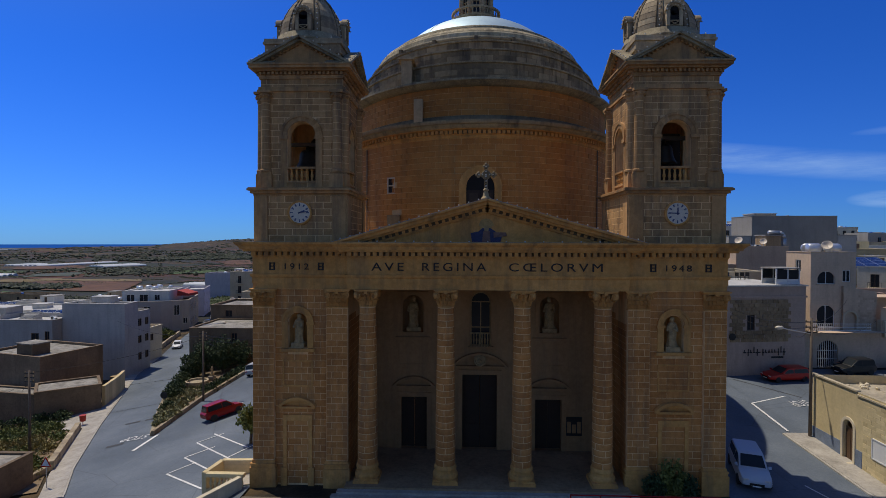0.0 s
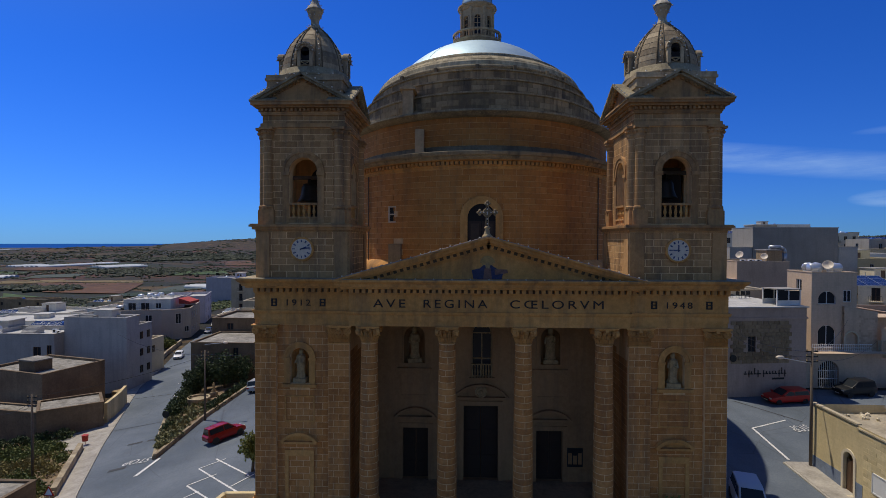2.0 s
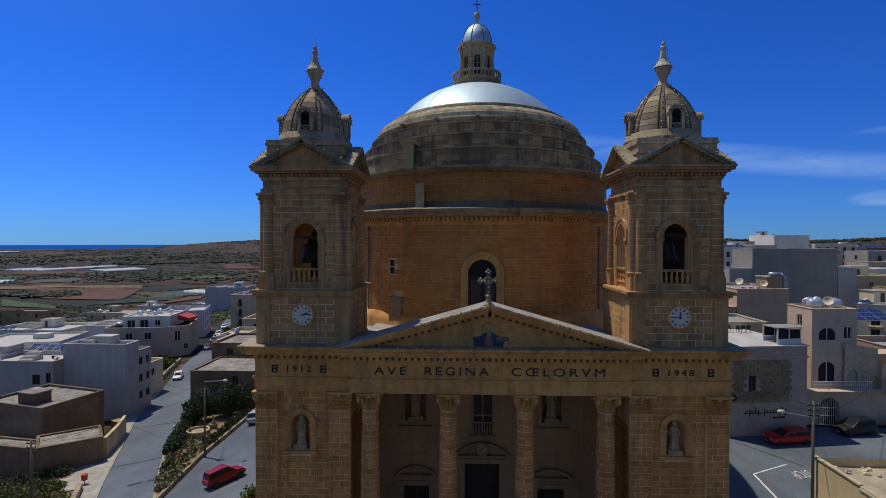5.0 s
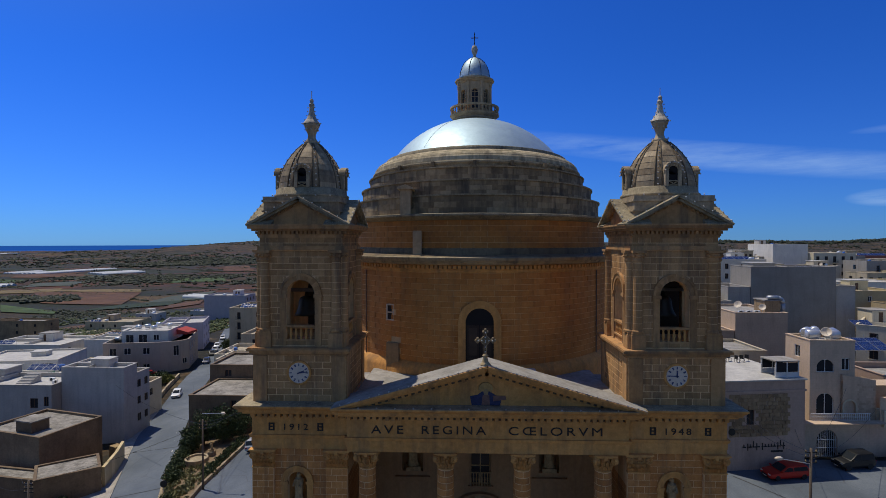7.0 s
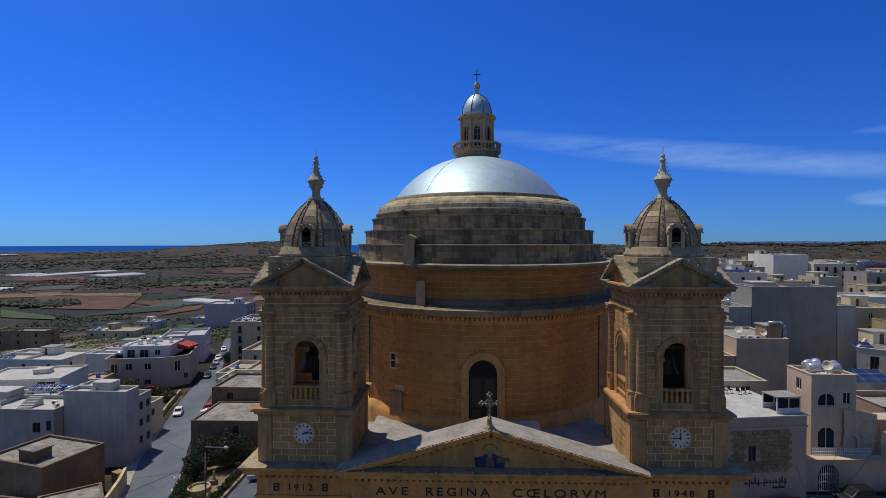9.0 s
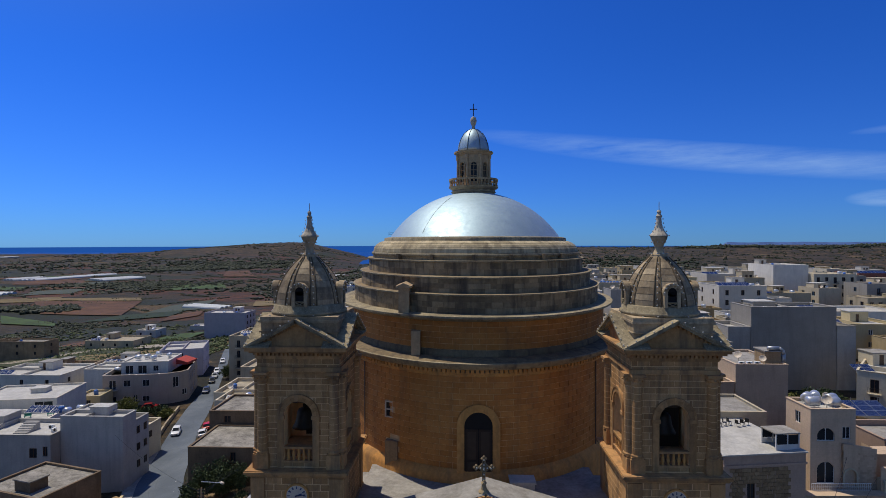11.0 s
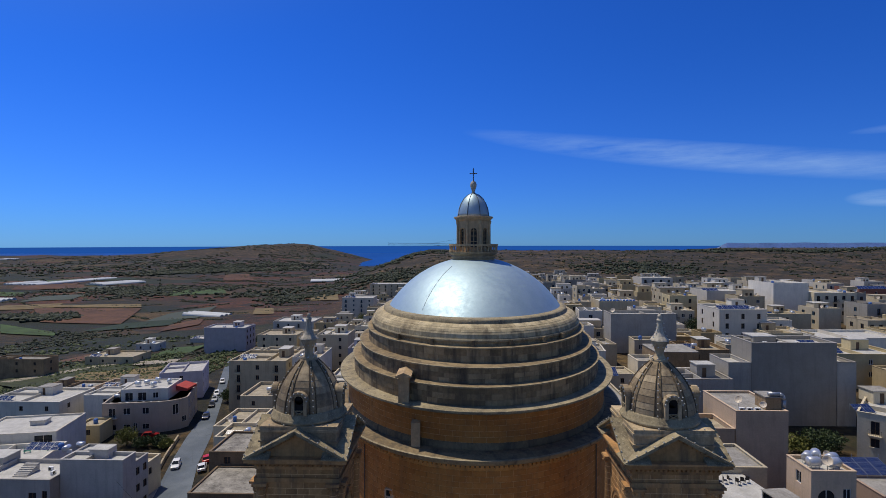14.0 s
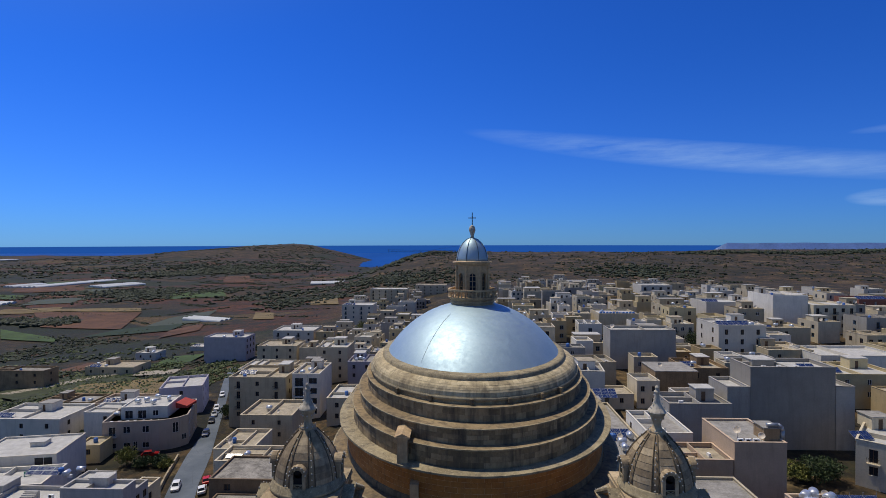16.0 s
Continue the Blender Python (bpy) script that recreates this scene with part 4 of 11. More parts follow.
doors = [(-6.10, -4.18, -0.80, 3.10), (-1.52, 1.06, -0.80, 4.82), (3.90, 5.85, -0.80, 3.02)]
niches = [(-6.02, -4.45, 7.95, 9.95), (4.20, 5.65, 7.95, 9.95)]
win = (-0.92, 0.58, 6.95, 10.25)
bm = bmesh.new()
holes = [(*d, False) for d in doors] + [(*n[:3], n[3], True) for n in niches] + [(*win, True)]
plate(bm, pose(0, BY, 0), -9.0, 9.0, -0.8, 11.66, holes, depth=0.55)
part("portico_wall", bm, M_RENDERW, church, "plastered rear wall of the portico with three dark doorways")
for d in doors:
    xm = (d[0] + d[1]) / 2
    for ua, ub in ((d[0], xm - 0.01), (xm + 0.01, d[1])):
        bm = bmesh.new()
        box(bm, ua, ub, BY + 0.42, BY + 0.5, d[2], d[3])
        leaf = part("door", bm, M_DOOR, church, "tall dark panelled door leaf")
        hh = (d[3] - d[2]) / 3
        for k in range(3):
            bm = bmesh.new()
            box(bm, ua + 0.14, ub - 0.14, BY + 0.38, BY + 0.43, d[2] + k * hh + 0.15, d[2] + (k + 1) * hh - 0.1)
            part("door_panel", bm, M_DOOR, leaf)
    bm = bmesh.new()
    for q in (d[0] - 0.34, d[1]):
        box(bm, q, q + 0.34, BY - 0.10, BY + 0.02, d[2], d[3] + 0.34)
    box(bm, d[0], d[1], BY - 0.10, BY + 0.02, d[3], d[3] + 0.34)
    big = d[3] > 4
    zt = d[3] + (0.55 if big else 0.75)
    hw = (d[1] - d[0]) / 2 + (0.78 if big else 0.62)
    box(bm, xm - hw, xm + hw, BY - 0.34, BY + 0.02, zt, zt + 0.14)
    rise = 1.0 if big else 0.72
    r = (hw * hw + rise * rise) / (2 * rise)
    a0 = math.asin(hw / r)
    nseg = 14
    zc = zt + 0.12 + rise - r
    for i in range(nseg):
        t0, t1 = -a0 + 2 * a0 * i / nseg, -a0 + 2 * a0 * (i + 1) / nseg
        prism(bm, [(xm + (r - 0.16) * math.sin(t0), zc + (r - 0.16) * math.cos(t0)), (xm + (r - 0.16) * math.sin(t1), zc + (r - 0.16) * math.cos(t1)),
                   (xm + r * math.sin(t1), zc + r * math.cos(t1)), (xm + r * math.sin(t0), zc + r * math.cos(t0))], BY - 0.40, BY + 0.02)
    part("door_surround", bm, M_RENDERW, church, "stone door frame with curved pediment")
# carved shield in the middle pediment
bm = bmesh.new()
lathe(bm, [(0.46, 0), (0.46, 0.08), (0.36, 0.14), (0.30, 0.06), (0.14, 0.06), (0.10, 0.14), (0.01, 0.16)], 20, m=pose(-0.23, BY - 0.30, 5.95, 90, 0, 0))
part("carved_shield", bm, M_STATUE, church)
for (u0, u1, z0, z1) in niches:
    cx = (u0 + u1) / 2
    bm = bmesh.new()
    lathe(bm, [(0.8, z0), (0.8, z1), (0.7, z1 + 0.4), (0.35, z1 + 0.72), (0.01, z1 + 0.8)], 12, cx, BY + 0.1, start=0, turn=180, caps=False)
    for f in bm.faces:
        f.normal_flip()
    part("niche_shell", bm, M_RENDERW, church)
    bm = bmesh.new()
    for q in (u0 - 0.32, u1 + 0.12):
        box(bm, q, q + 0.20, BY - 0.08, BY + 0.02, z0, z1 + 0.95)
    box(bm, u0 - 0.32, u1 + 0.32, BY - 0.10, BY + 0.02, z1 + 0.9, z1 + 1.05)
    box(bm, cx - 1.30, cx + 1.30, BY - 0.28, BY + 0.02, 7.42, 7.62)
    box(bm, cx - 1.2, cx + 1.2, BY - 0.2, BY + 0.02, 7.25, 7.42)
    for q in (cx - 1.12, cx + 1.0):
        box(bm, q, q + 0.12, BY - 0.06, BY + 0.02, 5.55, 7.2)
    box(bm, cx - 1.12, cx + 1.12, BY - 0.06, BY + 0.02, 5.45, 5.57)
    box(bm, cx - 1.12, cx + 1.12, BY - 0.06, BY + 0.02, 7.13, 7.25)
    part("niche_frame", bm, M_RENDERW, church)
    statue("weathered stone statue on a base in a shaded portico niche", cx, BY + 0.12, z0 + 0.1, 2.35, int(cx * 3) + 30)
# balcony window
bm = bmesh.new()
M = pose(0, BY + 0.22, 0)
for u in (win[0], -0.21, win[1] - 0.08):
    box(bm, u, u + 0.08, 0, 0.08, win[2], win[3], M)
for z in (win[2], 8.3, win[3] - 0.04):
    box(bm, win[0], win[1], 0, 0.07, z, z + 0.08, M)
arch_band(bm, M, (win[0] + win[1]) / 2, win[3], 0.66, 0.75, 0, 0.08)
wf = part("window_frame", bm, M_STATUE, church, "pale brown painted arched balcony window frame")
bm = bmesh.new()
box(bm, win[0], win[1], 0.04, 0.06, win[2], win[3] + 0.75, M)
part("pane", bm, M_GLASS, wf)
bm = bmesh.new()
arch_band(bm, pose(0, BY, 0), (win[0] + win[1]) / 2, win[3], 0.78, 1.05, -0.08, 0.02, legs=3.2)
part("window_surround", bm, M_RENDERW, church)
bm = bmesh.new()
box(bm, win[0] - 0.2, win[1] + 0.2, BY - 0.22, BY + 0.1, 6.82, 6.95)
balc = part("balcony", bm, M_RENDERW, church, "small stone balcony under the portico window")
bm = bmesh.new()
tube(bm, (win[0] - 0.1, BY - 0.14, 7.95), (win[1] + 0.1, BY - 0.14, 7.95), 0.05, 6)
part("handrail", bm, M_STATUE, balc)
bm = bmesh.new()
lathe(bm, [(0.05, 0.0), (0.06, 0.1), (0.035, 0.16), (0.065, 0.45), (0.035, 0.75), (0.05, 1.0)], 8)
me = mesh_of("baluster", bm, M_STATUE)
for i in range(8):
    piece("baluster", me, balc, Matrix.Translation((win[0] + 0.03 + i * (win[1] - win[0] - 0.06) / 7, BY - 0.14, 6.95)))
bm = bmesh.new()
box(bm, 6.15, 7.35, BY - 0.08, BY + 0.01, 0.35, 1.75)
nb = part("notice_board", bm, M_IRON, church, "framed notice board on the portico wall")
for i in range(3):
    bm = bmesh.new()
    box(bm, 6.27 + i * 0.36, 6.55 + i * 0.36, BY - 0.10, BY - 0.07, 0.55, 1.4 - 0.2 * (i % 2))
    part("notice", bm, M_RENDERW, nb)

# -- columns with one stone drum a course
COLS = (-7.72, -2.62, 2.32, 7.49)
CY = 0.05
zc0, zc1, ncourse = 0.30, 10.50, 25
for cx in COLS:
    bm = bmesh.new()
    lathe(bm, [(0.641, 0.3), (0.641, 3.0), (0.597, 6.5), (0.526, 10.52)], 24, caps=False)
    col = part("column", bm, M_MORTAR, church, "tall round limestone column built of coursed drums", smooth=True, at=pose(cx, CY, 0))
for i in range(ncourse):
    z = zc0 + (zc1 - zc0) * i / ncourse
    h = (zc1 - zc0) / ncourse
    r = 0.645 - 0.115 * max(0.0, (z - 3.0) / 7.5) ** 1.25
    bm = bmesh.new()
    span = 118.0 if i % 2 else 88.0
    lathe(bm, [(r - 0.04, 0.0), (r - 0.003, 0.0), (r, 0.004), (r, h - 0.044), (r - 0.003, h - 0.040), (r - 0.04, h - 0.040)], 12, start=-span / 2, turn=span - 3.6, caps=False)
    me = mesh_of("drum_stone", bm, M_BLOCK, smooth=True)
    for k, col in enumerate([o for o in church.children if o.name.startswith("column") and not o.name.startswith("column_")]):
        off = (7.0, -5.0, 3.0, -8.0)[(k + i // 2) % 4]
        for j in ((-1, 0, 1) if i % 2 else (-0.5, 0.5)):
            piece("stone_block", me, col, pose(0, 0, z, 0, 0, -90 + off + j * span))
cap_bm = bmesh.new()
lathe(cap_bm, [(0.50, 0.0), (0.56, 0.03), (0.56, 0.10), (0.50, 0.13), (0.49, 0.6), (0.62, 0.92)], 20, caps=False)
for zz, r, n, hh, sh in ((0.12, 0.52, 12, 0.36, 0.0), (0.36, 0.53, 12, 0.40, 0.5)):
    for i in range(n):
        an = 360.0 * (i + sh) / n
        leaf_tongue(cap_bm, pose(0, 0, zz, 0, 0, an) @ pose(0, -r, 0), 0.135, hh, 0.13)
for side in range(4):
    m = pose(0, 0, 0, 0, 0, 90 * side)
    for q in (-1, 1):
        scroll(cap_bm, m @ pose(q * 0.55, -0.66, 0.80), 0.24, q)
        scroll(cap_bm, m @ pose(q * 0.16, -0.62, 0.85), 0.13, -q)
    box(cap_bm, -0.10, 0.10, -0.78, -0.5, 0.90, 1.14, m)
box(cap_bm, -0.68, 0.68, -0.68, 0.68, 0.98, 1.08)
box(cap_bm, -0.76, 0.76, -0.76, 0.76, 1.08, 1.16)
CAPITAL = mesh_of("capital", cap_bm, M_ASHLAR)
base_bm = bmesh.new()
box(base_bm, -0.82, 0.82, -0.82, 0.82, -1.6, -0.62)
box(base_bm, -0.76, 0.76, -0.76, 0.76, -0.62, -0.50)
lathe(base_bm, [(0.80, -0.50), (0.83, -0.36), (0.78, -0.22), (0.69, -0.16), (0.67, 0.0), (0.74, 0.08), (0.72, 0.20), (0.64, 0.31)], 24)
BASE = mesh_of("column_base", base_bm, M_ASHLAR)
for cx in COLS:
    tagged(piece("capital", CAPITAL, church, pose(cx, CY, 10.50)), "carved leafy capital with corner scrolls")
    piece("column_base", BASE, church, pose(cx, CY, 0))

# -- pediment
PZ0, PZ1, PX = 14.70, 17.25, 9.05
bm = bmesh.new()
prism(bm, [(-PX + 0.6, PZ0), (PX - 0.6, PZ0), (0, PZ1 - 0.55)], -0.45, 0.6)
part("tympanum", bm, M_ASHLAR, church)
slope = math.atan2(PZ1 - PZ0, PX)
bm = bmesh.new()
L = math.hypot(PX, PZ1 - PZ0)
db = bmesh.new()
box(db, -0.10, 0.10, -0.16, 0.06, -0.16, 0.03)
DENT = mesh_of("dentil", db, M_CORNICE)
rake = None
for s in (-1, 1):
    m = pose(0, 0, PZ1) @ Matrix.Scale(s, 4, (1, 0, 0)) @ pose(0, 0, 0, 0, math.degrees(slope), 0)
    bm = bmesh.new()
    for z0, z1, y in ((-0.62, -0.48, -0.62), (-0.30, -0.16, -1.02), (-0.16, 0.06, -1.25), (0.06, 0.18, -1.48)):
        box(bm, -0.02 if z1 < 0 else 0.0, L + 0.75, y, 0.7, z0, z1, m)
    box(bm, 0.0, L + 0.3, -0.66, 0.5, -0.52, -0.28, m)
    if s < 0:
        bmesh.ops.reverse_faces(bm, faces=bm.faces)
    rake = part("raking_cornice", bm, M_CORNICE, church)
    # strip coloured dark as the gaps' shade along the rake
    bm = bmesh.new()
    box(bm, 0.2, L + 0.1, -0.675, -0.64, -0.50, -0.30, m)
    part("dentil_back", bm, M_GAP_RIB, rake)
    for i in range(21):
        p = m @ Vector((0.35 + i * L / 21.4, -0.66, -0.34))
        piece("dentil", DENT, rake, Matrix.Translation(p) @ pose(0, 0, 0, 0, s * math.degrees(slope), 0))
    bulbs(rake, m @ Vector((0.2, -1.42, 0.26)), m @ Vector((L + 0.4, -1.42, 0.26)), 15)
    # roof behind the pediment
    bm = bmesh.new()
    box(bm, 0.0, L + 0.7, -1.40, 1.15, 0.183, 0.225, m)
    box(bm, 0.0, L - 1.0, 0.7, 1.1, -0.62, 0.183, m)
    if s < 0:
        bmesh.ops.reverse_faces(bm, faces=bm.faces)
    part("gable_roof", bm, R_GREY, church, "pale grey sheet roof behind the pediment")
bulbs(mid_cornice, (-8.6, -1.42, 14.76), (8.6, -1.42, 14.76), 15)
# mosaic panel: plain coloured shapes under a small arch
bm = bmesh.new()
arch_band(bm, ONE, -0.05, 15.75, 0.34, 0.47, -0.62, -0.40)
prism(bm, [(-0.42, 15.2), (0.32, 15.2), (0.32, 15.9), (-0.05, 16.15), (-0.42, 15.9)], -0.50, -0.44)
mos = part("mosaic_panel", bm, M_PAINT_GOLD, church, "small painted panel of blue and rose shapes in the pediment")
for mt, y, poly in ((M_PAINT_BLUE, -0.52, [(-0.95, 14.74), (0.85, 14.74), (0.95, 15.15), (0.45, 15.45), (0.2, 15.62), (-0.3, 15.62), (-0.55, 15.4), (-1.05, 15.3)]),
                    (M_PAINT_RED, -0.535, [(-0.32, 14.76), (0.22, 14.76), (0.16, 15.42), (-0.24, 15.42)]), (M_PAINT_RED, -0.535, [(0.42, 15.0), (1.25, 15.12), (1.2, 15.34), (0.40, 15.36)]),
                    (M_STATUE, -0.545, [(-0.16, 15.42), (0.08, 15.42), (0.12, 15.62), (0.04, 15.78), (-0.12, 15.78), (-0.20, 15.62)])):
    bm = bmesh.new()
    prism(bm, poly, y, -0.45)
    part("colour_field", bm, mt, mos)
# cross on the apex
bm = bmesh.new()
lathe(bm, [(0.30, 17.25), (0.34, 17.45), (0.20, 17.6), (0.13, 17.9), (0.20, 18.0), (0.10, 18.1)], 12, -0.1, -0.9)
for dx in (-0.07, 0.07):     # open lattice of twin bars with small rings
    tube(bm, (-0.1 + dx, -0.9, 18.05), (-0.1 + dx, -0.9, 19.45), 0.035, 6)
    tube(bm, (-0.52, -0.9, 18.95 + dx), (0.32, -0.9, 18.95 + dx), 0.035, 6)
for k in range(7):
    tube(bm, (-0.17, -0.9, 18.15 + k * 0.2), (-0.03, -0.9, 18.25 + k * 0.2), 0.022, 4)
    tube(bm, (-0.03, -0.9, 18.15 + k * 0.2), (-0.17, -0.9, 18.25 + k * 0.2), 0.022, 4)
for x, z in ((-0.1, 19.5), (-0.58, 18.95), (0.38, 18.95)):
    for dx, dz in ((0, 0.12), (-0.11, 0), (0.11, 0), (0, -0.10)):
        lathe(bm, [(0.02, -0.08), (0.10, 0.0), (0.02, 0.08)], 8, m=pose(x + dx, -0.9, z + dz, 90, 0, 0))
lathe(bm, [(0.03, -0.05), (0.26, -0.05), (0.30, 0.0), (0.26, 0.05), (0.03, 0.05)], 12, m=pose(-0.1, -0.9, 18.95, 90, 0, 0))
crossp = part("apex_cross", bm, M_WEATHER, church, "weathered stone cross with trefoil ends and bulbs")
bulbs(crossp, (-0.1, -1.0, 18.1), (-0.1, -1.0, 19.6), 5)
bulbs(crossp, (-0.65, -1.0, 18.95), (0.45, -1.0, 18.95), 5)

# -- inscription
def letters(text, x0, x1, zc, y, height, parent):
    cu = bpy.data.curves.new("lettering", "FONT")
    cu.body, cu.size, cu.extrude, cu.align_x = text, 1.0, 0.02, "LEFT"
    cu.space_character = 1.35
    tmp = bpy.data.objects.new("lettering", cu)
    scene.collection.objects.link(tmp)
    bpy.context.view_layer.update()
    me = bpy.data.meshes.new_from_object(tmp.evaluated_get(bpy.context.evaluated_depsgraph_get()))
    bpy.data.objects.remove(tmp)
    co = np.array([v.co[:] for v in me.vertices])
    lo, hi = co.min(0), co.max(0)
    sx, sz = (x1 - x0) / (hi[0] - lo[0]), height / (hi[1] - lo[1])
    for v in me.vertices:
        px, py, pz = v.co
        v.co = (x0 + (px - lo[0]) * sx, y - pz - 0.02, zc - height / 2 + (py - lo[1]) * sz)
    # each letter is a piece of its own
    bm = bmesh.new()
    bm.from_mesh(me)
    bpy.data.meshes.remove(me)
    todo = set(bm.verts)
    groups = []
    while todo:
        stack, seen = [todo.pop()], set()
        while stack:
            v = stack.pop()
            seen.add(v)
            for e in v.link_edges:
                w = e.other_vert(v)
                if w in todo:
                    todo.discard(w)
                    stack.append(w)
        groups.append(seen)
    for g in sorted(groups, key=lambda g: min(v.co.x for v in g)):
        one = bmesh.new()
        made = {v: one.verts.new(v.co) for v in g}
        for f in bm.faces:
            if f.verts[0] in g:
                one.faces.new([made[v] for v in f.verts])
        part("letter", one, M_LETTER, parent)
    bm.free()


for txt, a, b in (("AVE", -7.38, -5.30), ("REGINA", -4.13, -0.04), ("C\u0152LORVM", 1.40, 7.28)):
    letters(txt, a, b, 13.13, -0.545, 0.52, church)
letters("1912", -13.12, -11.55, 13.10, -0.195, 0.40, church)
letters("1948", 11.35, 12.95, 13.10, -0.195, 0.40, church)
for cx in (-13.95, -10.75, 10.55, 14.0):
    bm = bmesh.new()
    for u in (-0.14, 0.14):
        box(bm, cx + u - 0.05, cx + u + 0.05, -0.24, -0.18, 12.86, 13.36)
    for z in (12.86, 13.08, 13.28):
        box(bm, cx - 0.16, cx + 0.16, -0.235, -0.18, z, z + 0.07)
    part("carved_mark", bm, M_LETTER, church)

# -- terrace roof round the drum foot
bm = bmesh.new()
box(bm, -15.2, -8.9, 1.3, 8.0, 14.0, 14.62)
box(bm, 8.9, 15.15, 1.3, 8.0, 14.0, 14.62)
box(bm, -8.9, 8.9, 1.25, 9.5, 14.0, 14.60)
part("terrace", bm, R_GREY, church, "flat pale terrace roof at the foot of the drum")
bm = bmesh.new()
box(bm, 2.0, 3.9, 4.3, 5.6, 15.5, 15.64)
box(bm, 2.1, 3.8, 4.4, 5.5, 14.6, 15.5)
part("roof_hatch", bm, R_WHITE, church)

# -- drum and stepped dome: (a, b) are the half axes of the oval
A, B = 14.0, 18.4
bm = bmesh.new()
lathe(bm, [(0.55, -7.0), (0.55, 14.9), (0.38, 15.25), (0.10, 15.5), (0.0, 15.56)], 96, OX, OY, A, B, caps=False)
part("drum_foot", bm, M_ASHLAR, church, "plastered sloping foot of the drum", smooth=True)
bm = bmesh.new()
lathe(bm, [(0.0, 15.4), (0.0, 22.75)], 96, OX, OY, A, B, caps=False)
drum = part("drum_wall", bm, M_MORTAR, church, "great oval drum of orange limestone ashlar", smooth=True)
skip = [(-1.1, 0.7, 14.0, 19.6), (-7.75, -7.05, 18.95, 19.7), (-7.75, -6.55, 14.4, 16.9)]
oval_blocks(drum, A, B, 15.55, 22.7, M_DRUMBLOCK, 0.44, 1.05, 186, 354, skip, 300, name="block_rest", label="orange limestone blocks of the drum")
bm = bmesh.new()
lathe(bm, [(0.02, 22.70), (0.10, 22.80), (0.10, 22.95), (0.16, 23.0), (0.16, 23.30), (0.62, 23.36)], 128, OX, OY, A, B, caps=False)
mcor = part("drum_cornice", bm, M_ASHLAR, church, "projecting drum cornice with dentils")
bm = bmesh.new()
lathe(bm, [(0.62, 23.36), (0.80, 23.50), (0.84, 23.62), (1.05, 23.66), (1.12, 23.84), (1.12, 23.92)], 128, OX, OY, A, B, caps=False)
part("drip_moulding", bm, M_WEATHER, mcor, "dark weathered drip moulding")
bm = bmesh.new()
lathe(bm, [(1.12, 23.92), (0.96, 23.955)], 128, OX, OY, A, B, caps=False)
part("cornice_edge", bm, M_LEDGE, mcor, "pale lichen-spotted cornice edge")
bm = bmesh.new()
lathe(bm, [(0.96, 23.955), (0.3, 24.10), (-0.4, 24.13)], 128, OX, OY, A, B, caps=False)
part("cornice_top", bm, M_WEATHER, mcor, "dark weathered cornice top")
db = bmesh.new()
box(db, -0.12, 0.12, -0.22, 0.1, -0.13, 0.13)
DD = mesh_of("dentil", db, M_ASHLAR)
# band coloured dark as shade behind the drum's dentils
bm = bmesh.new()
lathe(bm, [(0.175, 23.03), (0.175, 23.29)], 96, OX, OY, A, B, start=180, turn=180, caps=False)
part("dentil_back", bm, M_GAP_RIB, mcor, smooth=True)
for i in range(110):
    th = radians(190 + 160 * i / 109)
    rz = math.degrees(math.atan2(math.sin(th) / B, math.cos(th) / A)) + 90
    piece("dentil", DD, mcor, pose(OX + (A + 0.16) * math.cos(th), OY + (B + 0.16) * math.sin(th), 23.16, 0, 0, rz))
A2, B2 = 13.45, 17.8
bm = bmesh.new()
lathe(bm, [(0.12, 24.0), (0.12, 24.5), (0.0, 24.62)], 96, OX, OY, A2, B2, caps=False)
part("attic_foot", bm, M_WEATHER, church, smooth=True)
bm = bmesh.new()
lathe(bm, [(0.0, 24.5), (0.0, 26.9)], 96, OX, OY, A2, B2, caps=False)
attic = part("attic_wall", bm, M_MORTAR, church, "attic ring of limestone above the drum cornice", smooth=True)
oval_blocks(attic, A2, B2, 24.62, 26.85, M_DRUMBLOCK, 0.45, 1.05, 188, 352, (), 300, seed=6)
bm = bmesh.new()
lathe(bm, [(0.0, 26.82), (0.35, 26.90), (0.72, 27.10), (0.86, 27.14), (0.86, 27.30), (0.1, 27.38), (-0.6, 27.38)], 128, OX, OY, A2, B2, caps=False)
part("attic_cornice", bm, M_LEDGE, church, "pale thin cornice ring")
steps = [(13.0, 17.65, 27.3, 28.9), (12.3, 16.75, 28.8, 30.2), (11.55, 15.2, 30.1, 31.45)]
for k, (a, b, z0, z1) in enumerate(steps):
    bm = bmesh.new()
    lathe(bm, [(-0.14, z0), (-0.14, z1 - 0.13)], 96, OX, OY, a, b, caps=False)
    st = part("dome_step", bm, M_WEATHER, church, "weathered grey-brown stone step ring of the dome", smooth=True)
    oval_blocks(st, a - 0.14, b - 0.14, z0 + 0.08, z1 - 0.13, M_WEATHER, 0.46, 0.95, 190, 350, (), 110, seed=11 + k)
    bm = bmesh.new()
    lathe(bm, [(-0.16, z1 - 0.14), (0.0, z1 - 0.12), (0.02, z1), (-0.10, z1 + 0.006)], 128, OX, OY, a, b, caps=False)
    part("step_edge", bm, M_LEDGE, st, "pale lichen-spotted edge")
    # ledge top coloured in dark weathered stone, taking in the next step's shade
    bm = bmesh.new()
    lathe(bm, [(-0.10, z1 + 0.006), (-2.5, z1 + 0.03)], 128, OX, OY, a, b, caps=False)
    part("step_ledge", bm, M_WEATHER, st, "weathered ledge, coloured dark for the shade of the step above")
bm = bmesh.new()
